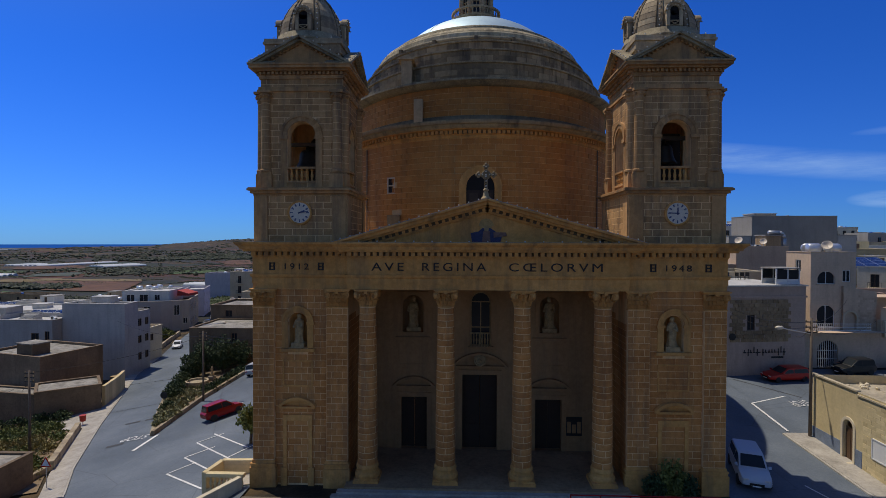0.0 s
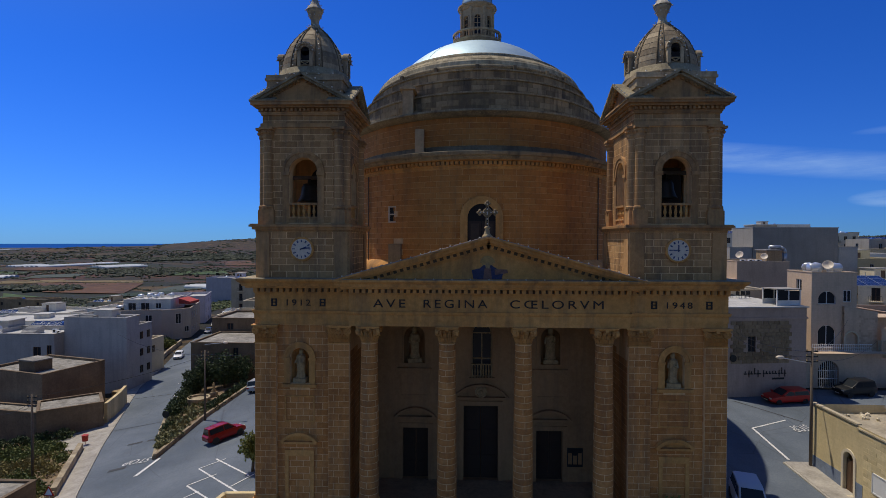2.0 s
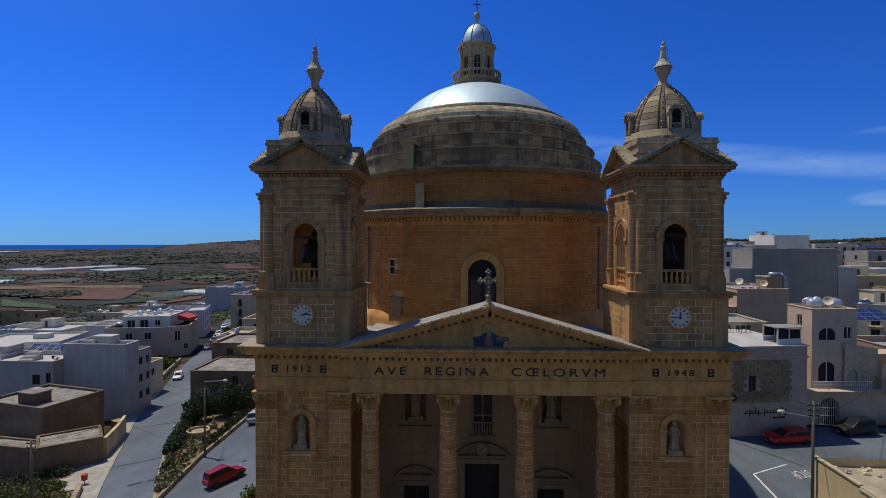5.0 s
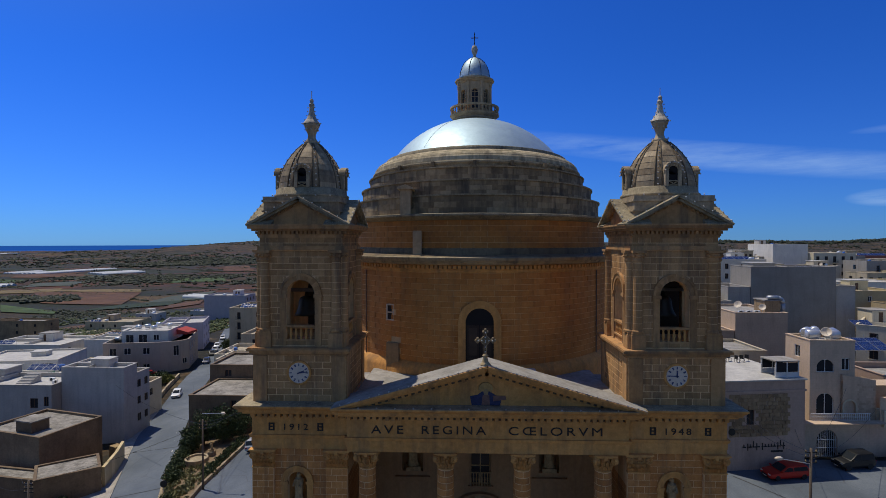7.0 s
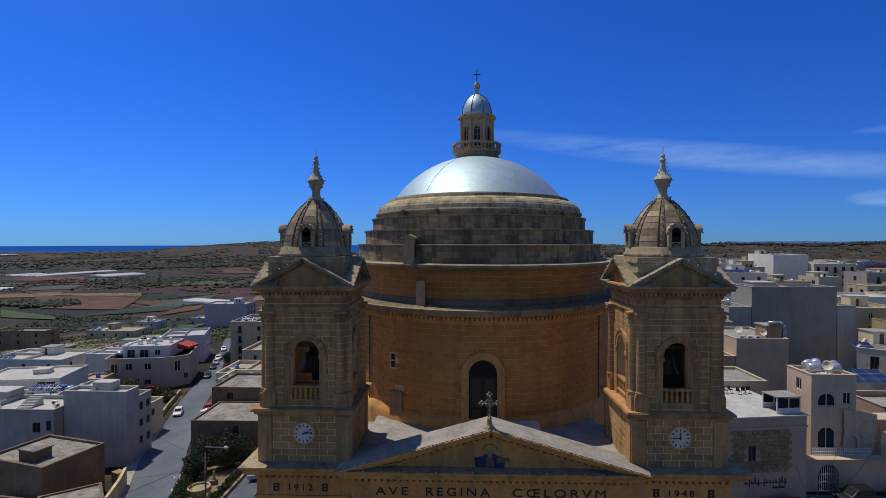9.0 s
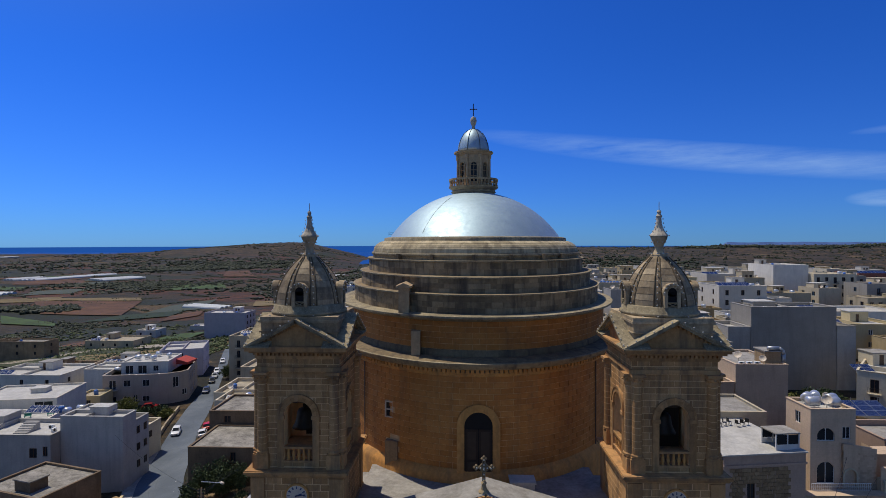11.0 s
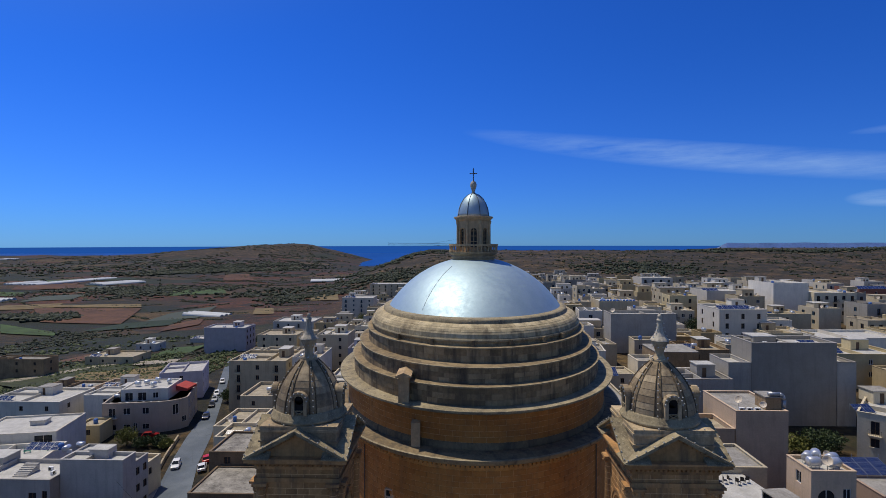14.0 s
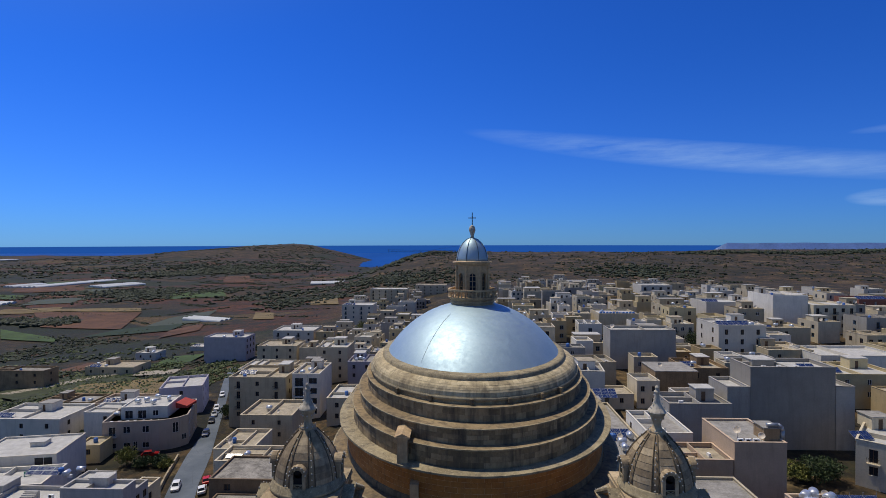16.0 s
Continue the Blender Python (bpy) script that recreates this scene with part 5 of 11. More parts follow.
lathe(bm, [(11.0 - 9.4, 31.4), (11.0 - 9.4, 31.75), (1.75, 31.80), (1.75, 32.0), (1.55, 32.05), (1.50, 32.4), (1.25, 32.75), (0.85, 33.0), (0.45, 33.12), (0.42, 33.2), (0.40, 33.45), (0.05, 33.52), (-1.3, 33.5)], 128, OX, OY, 9.4, 12.85, caps=False)
bul = part("dome_shoulder", bm, M_LEDGE, church, "rounded pale stone shoulder below the silver dome", smooth=True)
# the shoulder's curved stones, in staggered courses
M_SHOULDER = stone("shoulder_stone", (0.32, 0.250, 0.145), (0.52, 0.42, 0.25), (0.68, 0.56, 0.35), own=0.15, grime_amount=0.6)
arc = [(1.575, 32.06), (1.525, 32.4), (1.42, 32.58), (1.27, 32.765), (1.08, 32.90), (0.87, 33.015), (0.66, 33.085), (0.46, 33.135)]
bm = bmesh.new()
for c, (i0, i1) in enumerate(((0, 2), (2, 4), (4, 7))):
    for j in range(62):
        t0, t1 = radians(176 + (j + 0.5 * (c % 2)) * 3.03 + 0.03), radians(176 + (j + 1 + 0.5 * (c % 2)) * 3.03 - 0.03)
        rows = []
        for i in range(i0, i1 + 1):
            r, z = arc[i]
            z += 0.012 if i == i0 else (-0.008 if i == i1 else 0.01)
            rows.append([bm.verts.new((OX + (9.4 + r) * math.cos(t), OY + (12.85 + r) * math.sin(t), z)) for t in (t0, (t0 + t1) / 2, t1)])
        for lo, hi in zip(rows, rows[1:]):
            for q in (0, 1):
                bm.faces.new((lo[q], lo[q + 1], hi[q + 1], hi[q]))
tagged(part("stone_facing", bm, M_SHOULDER, bul, "pale worn curved stone blocks"), kind="stuff")
for th in (232, 250, 268, 284, 300, 312):
    k = radians(th)
    bm = bmesh.new()
    box(bm, -0.14, 0.14, -0.35, 0.1, -0.2, 0.22)
    part("spout", bm, M_WEATHER, bul, at=pose(OX + 11.25 * math.cos(k), OY + 14.4 * math.sin(k), 31.75, 0, 0, th - 270))
bm = bmesh.new()
prof = []
for i in range(19):
    k = radians(56.0 - 43.5 * i / 18)
    prof.append(((math.sin(k) / math.sin(radians(56.0)) - 0.2582) / 0.7418, (math.cos(k) - math.cos(radians(56.0))) / (math.cos(radians(12.5)) - math.cos(radians(56.0)))))
rings = []
for r, h in prof:
    ring = []
    for j in range(96):
        th = 2 * math.pi * j / 96
        rr = 0.2582 + 0.7418 * r
        aa, bb = 9.25 * rr if rr > 0.3 else 9.25 * rr, 12.0 * rr * (1 - 0.12 * (1 - r))
        ring.append(bm.verts.new((OX + aa * math.cos(th), OY + bb * math.sin(th), 33.45 + 4.8 * h)))
    rings.append(ring)
for lo, hi in zip(rings, rings[1:]):
    for j in range(96):
        bm.faces.new((lo[j], lo[(j + 1) % 96], hi[(j + 1) % 96], hi[j]))
bm.faces.new(rings[-1])
dome = part("dome", bm, M_LEAD, church, "smooth silver aluminium-painted oval dome shining in the sun", smooth=True)
bm = bmesh.new()
prev = None
for r, h in prof[1:15]:
    rr = 0.2582 + 0.7418 * r
    p = Vector((OX + 9.27 * rr * math.cos(radians(236)), OY + 12.03 * rr * (1 - 0.12 * (1 - r)) * math.sin(radians(236)), 33.47 + 4.8 * h))
    if prev is not None:
        tube(bm, prev, p, 0.012, 4)
    prev = p
part("lightning_cable", bm, M_IRON, dome)
# pier with a cap on the steps, smaller one on the attic
bm = bmesh.new()
box(bm, -6.55, -5.70, 8.35, 10.6, 27.3, 29.35)
box(bm, -6.75, -5.50, 8.15, 10.8, 29.35, 29.50)
prism(bm, [(-6.7, 29.5), (-5.55, 29.5), (-6.12, 29.75)], 8.2, 10.8)
part("chimney_pier", bm, M_LANT, church, "small square pier with a gabled cap")
bm = bmesh.new()
box(bm, -5.45, -4.75, 7.55, 8.6, 24.1, 26.0)
part("chimney_pier", bm, M_LANT, church)
# drum openings
bm = bmesh.new()
m = pose(0, OY - B + 0.0, 0)
arch_band(bm, m, -0.2, 18.95, 1.08, 1.66, -0.16, 1.2, legs=4.4)
part("arch_surround", bm, M_ASHLAR, church)
# solid dark panel, coloured as the arch's unlit inside
bm = bmesh.new()
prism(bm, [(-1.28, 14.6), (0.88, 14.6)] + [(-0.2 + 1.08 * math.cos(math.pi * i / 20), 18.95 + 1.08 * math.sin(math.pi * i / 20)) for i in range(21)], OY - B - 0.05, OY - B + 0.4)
part("doorway", bm, M_DARK, church, "near-black panel filling the arched opening in the drum")
for ua, ub in ((-1.20, -0.23), (-0.17, 0.80)):
    bm = bmesh.new()
    box(bm, ua, ub, OY - B - 0.09, OY - B - 0.055, 14.6, 18.7)
    leaf = part("door", bm, M_DOOR, church, "dark glazed wooden door leaf")
    for za, zb in ((14.9, 16.2), (16.4, 18.5)):
        bm = bmesh.new()
        box(bm, ua + 0.16, ub - 0.16, OY - B - 0.11, OY - B - 0.092, za, zb)
        part("door_panel", bm, M_FRAME_DK, leaf)
for u0, u1, z0, z1 in ((-7.72, -7.12, 18.75, 19.9),):
    m = pose(-7.4, OY - B * math.sqrt(1 - (7.3 / A) ** 2), 0, 0, 0, -19)
    bm = bmesh.new()
    for a in (-0.38, 0.28):
        box(bm, a, a + 0.10, -0.12, 0.3, z0 - 0.1, z1 + 0.1, m)
    for z in (z0 - 0.1, 19.28, z1):
        box(bm, -0.38, 0.38, -0.12, 0.3, z, z + 0.1, m)
    f = part("window_frame", bm, M_CLOCK, church)
    bm = bmesh.new()
    box(bm, -0.3, 0.3, -0.02, 0.1, z0, z1, m)
    part("pane", bm, M_GLASS, f)
m = pose(-7.2, OY - B * math.sqrt(1 - (7.1 / A) ** 2) - 0.4, 0, 0, 0, -19)
bm = bmesh.new()
box(bm, -0.55, 0.55, -0.06, 0.4, 14.6, 16.9, m)
part("door", bm, W_BROWN, church, "plain brown wooden service door")
# downpipes on the drum
for th in (196, 316.5, 226):
    k = radians(th)
    bm = bmesh.new()
    for za, zb, o in ((15.5, 22.7, 0.1), ):
        p = (OX + (A + o) * math.cos(k), OY + (B + o) * math.sin(k))
        tube(bm, (*p, za), (*p, zb), 0.05, 6)
    part("downpipe", bm, M_TIMBER, church)

# -- lantern on the dome
LX, LY = OX - 0.05, OY
bm = bmesh.new()
lathe(bm, [(2.35, 37.6), (2.35, 38.4), (2.5, 38.5), (2.35, 38.7), (2.7, 38.95), (2.75, 39.1), (1.9, 39.12)], 16, LX, LY)
part("lantern_base", bm, M_LANT, church)
bal = bmesh.new()
lathe(bal, [(0.06, 0), (0.10, 0.10), (0.06, 0.22), (0.05, 0.42), (0.09, 0.55), (0.09, 0.62)], 8)
BALU = mesh_of("baluster", bal, M_LANT)
bm = bmesh.new()
lathe(bm, [(2.48, 39.75), (2.72, 39.75), (2.72, 39.95), (2.48, 39.95), (2.48, 39.75)], 32, LX, LY, caps=False)
rail = part("balustrade", bm, M_LANT, church, "ring balustrade of the lantern")
for i in range(40):
    k = 2 * math.pi * i / 40
    piece("baluster", BALU, rail, Matrix.Translation((LX + 2.6 * math.cos(k), LY + 2.6 * math.sin(k), 39.12)))
# dark core, coloured as the lantern's unlit inside
bm = bmesh.new()
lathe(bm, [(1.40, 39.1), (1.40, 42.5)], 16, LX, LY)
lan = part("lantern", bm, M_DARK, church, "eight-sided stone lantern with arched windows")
for i in range(8):
    m = pose(LX, LY, 0) @ Matrix.Rotation(math.pi / 4 * i, 4, "Z") @ pose(0, -1.72, 0)
    bm = bmesh.new()
    plate(bm, m, -0.715, 0.715, 39.1, 42.55, [(-0.33, 0.33, 39.6, 41.35, True)], depth=0.3)
    part("lantern_side", bm, M_LANT, lan)
for i in range(8):
    m = pose(LX, LY, 0) @ Matrix.Rotation(math.pi / 4 * i, 4, "Z") @ pose(0, -1.72, 0)
    bm = bmesh.new()
    box(bm, -0.34, 0.34, 0.2, 0.24, 39.5, 41.75, m)
    part("pane", bm, M_GLASS, lan)
    bm = bmesh.new()
    arch_band(bm, m, 0, 41.35, 0.34, 0.46, -0.06, 0.02, legs=1.8)
    box(bm, -0.03, 0.03, 0.10, 0.16, 39.6, 41.65, m)
    for z in (40.2, 40.8, 41.35):
        box(bm, -0.33, 0.33, 0.10, 0.15, z, z + 0.05, m)
    part("window_frame", bm, M_LANT, lan)
    m2 = pose(LX, LY, 0) @ Matrix.Rotation(math.pi / 4 * (i + 0.5), 4, "Z") @ pose(0, -1.86, 0)
    bm = bmesh.new()
    lathe(bm, [(0.20, 39.1), (0.20, 39.4), (0.15, 39.45), (0.14, 42.1), (0.20, 42.2), (0.22, 42.5)], 10, m=m2)
    part("colonnette", bm, M_LANT, lan)
bm = bmesh.new()
lathe(bm, [(1.85, 42.5), (1.95, 42.6), (2.05, 42.75), (2.18, 42.8), (2.18, 42.95), (1.7, 43.02)], 16, LX, LY)
part("lantern_cornice", bm, M_LANT, church)
bm = bmesh.new()
lathe(bm, [(1.78, 42.98), (1.74, 43.3), (1.66, 43.8), (1.45, 44.4), (1.10, 44.95), (0.65, 45.35), (0.3, 45.52), (0.05, 45.58)], 32, LX, LY)
lcap = part("lantern_cap", bm, M_LEAD, church, "small silver-painted onion cap", smooth=True)
for i in range(8):
    bm = bmesh.new()
    k = 2 * math.pi * (i + 0.5) / 8
    prev = None
    for r, z in ((1.80, 43.0), (1.69, 43.8), (1.48, 44.4), (1.13, 44.97), (0.66, 45.38), (0.2, 45.56)):
        p = Vector((LX + r * math.cos(k), LY + r * math.sin(k), z))
        if prev is not None:
            tube(bm, prev, p, 0.03, 4)
        prev = p
    part("rib", bm, M_IRON, lcap)
bm = bmesh.new()
lathe(bm, [(0.22, 45.5), (0.16, 45.8), (0.22, 45.95), (0.34, 46.3), (0.36, 46.5), (0.28, 46.8), (0.08, 46.95)], 14, LX, LY)
part("finial_urn", bm, M_SPIRE, church, smooth=True)
bm = bmesh.new()
tube(bm, (LX, LY, 46.9), (LX, LY, 48.35), 0.05, 6)
tube(bm, (LX - 0.42, LY, 47.75), (LX + 0.42, LY, 47.75), 0.05, 6)
part("cross", bm, M_IRON, church, "dark iron cross")

# -- bell towers
balb = bmesh.new()
lathe(balb, [(0.09, 0), (0.09, 0.08), (0.06, 0.12), (0.11, 0.34), (0.07, 0.55), (0.06, 0.66), (0.09, 0.72), (0.09, 0.80)], 8)
TBAL = mesh_of("baluster", balb, M_ASHLAR)
bellb = bmesh.new()
lathe(bellb, [(0.86, 0.0), (0.74, 0.2), (0.60, 0.55), (0.53, 1.05), (0.42, 1.28), (0.14, 1.36), (0.10, 1.65)], 20)
BELL = mesh_of("bell", bellb, M_BRONZE, smooth=True)


def tower(tx, s):
    H1, H2 = 3.05, 2.72
    ty = H1
    base = pose(tx, ty, 0)
    turn4 = [Matrix.Rotation(math.pi / 2 * i, 4, "Z") for i in range(4)]
    # clock stage
    bm = bmesh.new()
    for r in turn4:
        plate(bm, base @ r @ pose(0, -H1, 0), -H1, H1, 14.3, 17.75)
    low = part("clock_stage", bm, M_MORTAR, church, "square clock stage of the bell tower")
    for i, r in enumerate(turn4):
        if i == 2 or i == (3 if s < 0 else 1):
            continue
        block_face(low, base @ r @ pose(0, -H1, 0), [(-H1, H1, 14.70, 17.72)], M_TOWERBLOCK, 0.425, 0.95, [(-0.55, 0.55, 16.1, 17.1)] if i == 0 else (), seed=40 + i + 5 * s)
        for q in (-H1 + 0.02, H1 - 0.92):
            bm = bmesh.new()
            box(bm, q, q + 0.90, -H1 - 0.09, -H1 - 0.02, 14.6, 17.7, base @ r)
            part("corner_strip", bm, M_TOWERBLOCK, low)
    bm = bmesh.new()
    box(bm, -H1 - 0.04, H1 + 0.04, -H1 - 0.04, H1 + 0.04, 17.72, 17.86, base)
    box(bm, -H1 - 0.20, H1 + 0.20, -H1 - 0.20, H1 + 0.20, 17.86, 18.04, base)
    box(bm, -H1 - 0.36, H1 + 0.36, -H1 - 0.36, H1 + 0.36, 18.04, 18.18, base)
    box(bm, -H1 - 0.30, H1 + 0.30, -H1 - 0.30, H1 + 0.30, 18.18, 18.24, base)
    part("tower_cornice", bm, M_TOWERBLOCK, church)
    # clock
    m = base @ pose(0, -H1 - 0.04, 16.6, 90, 0, 0)
    bm = bmesh.new()
    lathe(bm, [(0.80, -0.04), (0.80, 0.10), (0.74, 0.13), (0.68, 0.10), (0.66, 0.06), (0.01, 0.06)], 40, m=m)
    clk = part("clock", bm, M_ASHLAR, church, "round white clock face with dark numerals in a stone ring")
    bm = bmesh.new()
    lathe(bm, [(0.67, 0.05), (0.67, 0.075), (0.01, 0.08)], 40, m=m)
    part("clock_face", bm, M_CLOCK, clk)
    for i in range(12):
        bm = bmesh.new()
        box(bm, -0.028, 0.028, 0.44, 0.61, 0.075, 0.095, m @ Matrix.Rotation(-math.pi / 6 * i, 4, "Z"))
        if i % 3:
            box(bm, 0.04, 0.065, 0.46, 0.60, 0.075, 0.095, m @ Matrix.Rotation(-math.pi / 6 * i, 4, "Z"))
        part("numeral", bm, M_CLOCKNUM, clk)
    for nm, ang, ln, wd in (("hour_pointer", 68 if s < 0 else 0, 0.36, 0.04), ("minute_pointer", 82 if s < 0 else 272, 0.56, 0.03)):
        bm = bmesh.new()
        box(bm, -wd, wd, -0.1, ln, 0.10, 0.115, m @ Matrix.Rotation(radians(-ang), 4, "Z"))
        part(nm, bm, M_CLOCKNUM, clk)
    # belfry stage with an arch on each side
    z0, z1 = 18.2, 24.6
    bm = bmesh.new()
    for i, r in enumerate(turn4):
        plate(bm, base @ r @ pose(0, -H2, 0), -H2, H2, z0, 25.6, [(-0.93, 0.93, 18.7, 21.68, True)], depth=0.75, back=True)
    bel = part("belfry_stage", bm, M_MORTAR, church, "belfry with tall arched openings and stone balustrades")
    bm = bmesh.new()
    box(bm, -H2 + 0.1, H2 - 0.1, -H2 + 0.1, H2 - 0.1, 18.2, 18.6, base)
    part("belfry_floor", bm, M_TOWERBLOCK, bel)
    bm = bmesh.new()
    box(bm, -H2 + 0.1, H2 - 0.1, -H2 + 0.1, H2 - 0.1, 25.0, 25.6, base)
    part("belfry_vault", bm, M_TOWERBLOCK, bel)
    for i, r in enumerate(turn4):
        mm = base @ r @ pose(0, -H2, 0)
        if i != 2 and i != (3 if s < 0 else 1):
            block_face(bel, mm, [(-H2, H2, 18.30, 24.55), (-H2, H2, 24.6, 25.5)], M_TOWERBLOCK, 0.415, 0.82, [(-0.95, 0.95, 18.7, 22.60)], seed=60 + i + 9 * s)
        bm = bmesh.new()
        arch_band(bm, mm, 0, 21.68, 0.95, 1.36, -0.10, 0.02)
        arch_band(bm, mm, 0, 21.68, 1.24, 1.40, -0.15, 0.02)
        for q in (-1.17, 1.17):
            box(bm, q - 0.21, q + 0.21, -0.07, 0.02, 18.3, 21.45, mm)
            box(bm, q - 0.27, q + 0.27, -0.17, 0.02, 21.45, 21.68, mm)
        box(bm, -0.95, 0.95, -0.10, 0.25, 19.5, 19.64, mm)
        box(bm, -0.95, 0.95, -0.08, 0.25, 18.6, 18.72, mm)
        fr = part("arch_frame", bm, M_TOWERBLOCK, bel)
        for k in range(5):
            piece("baluster", TBAL, bel, mm @ pose(-0.68 + k * 0.34, 0.08, 18.71))
        # corner columns on blocks
        for q in (-H2 + 0.36, H2 - 0.36):
            bm = bmesh.new()
            box(bm, q - 0.46, q + 0.46, -0.30, 0.0, 18.22, 19.15, mm)
            box(bm, q - 0.40, q + 0.40, -0.26, 0.0, 19.15, 19.28, mm)
            shaft = [(0.38, 19.28), (0.39, 19.40), (0.33, 19.48)]
            for j in range(10):
                za, zb = 19.48 + 0.43 * j, 19.48 + 0.43 * (j + 1) - 0.03
                ra, rb = [0.325 - 0.03 * (z - 19.5) / 4.3 for z in (za, zb)]
                shaft += [(ra - 0.03, za), (ra, za + 0.004), (rb, zb - 0.004), (rb - 0.03, zb)]
            lathe(bm, shaft, 14, m=mm @ pose(q, -0.02, 0), caps=False)
            cc = part("corner_column", bm, M_TOWERBLOCK, bel)
            bm = bmesh.new()
            lathe(bm, [(0.312, 19.4), (0.284, 23.82)], 14, m=mm @ pose(q, -0.02, 0), caps=False)
            part("mortar_core", bm, M_MORTAR, cc)
            bm = bmesh.new()
            lathe(bm, [(0.30, 23.8), (0.36, 23.95), (0.33, 24.1), (0.44, 24.35), (0.40, 24.42)], 12, m=mm @ pose(q, -0.02, 0), caps=False)
            for e in range(5):
                an = math.pi + math.pi * e / 4
                lathe(bm, [(0.02, -0.1), (0.10, 0), (0.02, 0.1)], 6, m=mm @ pose(q + 0.40 * math.cos(an), -0.02 + 0.40 * math.sin(an), 24.22))
            box(bm, q - 0.44, q + 0.44, -0.46, 0.02, 24.42, 24.58, mm)
            part("capital", bm, M_TOWERBLOCK, bel)
        bm = bmesh.new()
        box(bm, -H2 - 0.06, H2 + 0.06, -0.14, 0.02, 24.58, 24.86, mm)
        box(bm, -H2 - 0.02, H2 + 0.02, -0.10, 0.02, 25.40, 25.52, mm)
        part("frieze_band", bm, M_TOWERBLOCK, bel)
    if s > 0:
        tagged(piece("bell", BELL, church, base @ pose(0.1, -0.5, 20.1)), "large dark bronze bell")
        bm = bmesh.new()
        box(bm, -2.2, 2.2, -0.55, -0.25, 21.75, 22.0, base)
        part("bell_beam", bm, M_TIMBER, church)
    else:
        tagged(piece("bell", BELL, church, base @ pose(-0.5, 0.3, 19.9)), "large dark bronze bell")
        bm = bmesh.new()
        box(bm, -2.2, 2.2, 0.35, 0.65, 21.55, 21.8, base)
        part("bell_beam", bm, M_TIMBER, church)
    # dark panels added to darken the belfry inside and hide its lit walls
    bm = bmesh.new()
    if s > 0:
        box(bm, -1.7, 1.7, 0.75, 0.85, 18.6, 22.4, base)
    x0, x1 = (-1.0, 0.42) if s < 0 else (-1.0, 1.0)
    box(bm, x0, x1, H2 - 0.62, H2 - 0.54, 18.6, 22.7, base)
    part("boarding", bm, M_DOOR, bel, "added dark panel that closes the rear arch and darkens the belfry")
    # crowning cornice, four gables
    bm = bmesh.new()
    for o, za, zb in ((0.12, 25.5, 25.62), (0.10, 25.62, 25.84), (0.40, 25.84, 25.98), (0.60, 25.98, 26.16), (0.66, 26.16, 26.28)):
        box(bm, -H2 - o, H2 + o, -H2 - o, H2 + o, za, zb, base)
    cor = part("crown_cornice", bm, M_TOWERBLOCK, church, "projecting tower cornice with dentils and four gables")
    db = bmesh.new()
    box(db, -0.075, 0.075, -0.16, 0.05, -0.09, 0.09)
    D3 = mesh_of("dentil", db, M_TOWERBLOCK)
    for i, r in enumerate(turn4):
        if i == 2:
            continue
        for k in range(20):
            piece("dentil", D3, cor, base @ r @ pose(-H2 + 0.05 + k * (2 * H2 - 0.1) / 19, -H2 - 0.12, 25.73))
    W, AZ = H2 + 0.66, 28.05
    sl = math.atan2(AZ - 26.25, W)
    LL = math.hypot(W, AZ - 26.25)
    for i, r in enumerate(turn4):
        mm = base @ r
        bm = bmesh.new()
        prism(bm, [(-W + 0.5, 26.2), (W - 0.5, 26.2), (0, AZ - 0.25)], -H2 - 0.12, -1.8, mm)
        part("gable", bm, M_TOWERBLOCK, cor)
        for q in (-1, 1):
            bm = bmesh.new()
            m3 = mm @ pose(0, 0, AZ) @ Matrix.Scale(q, 4, (1, 0, 0)) @ pose(0, 0, 0, 0, math.degrees(sl), 0)
            box(bm, 0, LL + 0.02, -H2 - 0.66, -1.7, -0.10, 0.04, m3)
            box(bm, 0, LL - 0.10, -H2 - 0.48, -1.7, -0.24, -0.10, m3)
            if q < 0:
                bmesh.ops.reverse_faces(bm, faces=bm.faces)
            part("gable_slab", bm, M_LEDGE if i != 9 else M_TOWERBLOCK, cor)
            if i != 2:
                bulbs(cor, m3 @ Vector((0.1, -H2 - 0.62, 0.10)), m3 @ Vector((LL, -H2 - 0.62, 0.10)), 6)
                for k in range(9):
                    piece("dentil", D3, cor, m3 @ pose(0.45 + k * 0.30, -H2 - 0.10, -0.28))
    # attic block and ring
    bm = bmesh.new()
    box(bm, -2.52, 2.52, -2.52, 2.52, 26.2, 27.75, base)
    box(bm, -2.62, 2.62, -2.62, 2.62, 27.75, 27.90, base)
    box(bm, -2.56, 2.56, -2.56, 2.56, 27.90, 28.12, base)
    box(bm, -2.62, 2.62, -2.62, 2.62, 27.10, 27.2, base)
    part("attic_block", bm, M_CUPOLA, church)
    bulbs(cor, base @ Vector((-2.4, -2.5, 28.2)), base @ Vector((2.4, -2.5, 28.2)), 5)
    bm = bmesh.new()
    lathe(bm, [(2.42, 28.1), (2.56, 28.16), (2.60, 28.26), (2.55, 28.36), (2.44, 28.40), (2.42, 28.74), (2.28, 28.80)], 40, m=base)
    part("ring_moulding", bm, M_LEDGE, church, smooth=True)
    # ribbed cupola
    prof = [(2.28, 28.55), (2.24, 29.1), (2.14, 29.6), (1.95, 30.15), (1.68, 30.7), (1.33, 31.2), (0.96, 31.62), (0.62, 31.96), (0.42, 32.16)]
    bm = bmesh.new()
    lathe(bm, prof, 48, m=base)
    cup = part("cupola", bm, M_CUPOLA, church, "ribbed stone cupola with arched lucarnes and light bulbs", smooth=True)
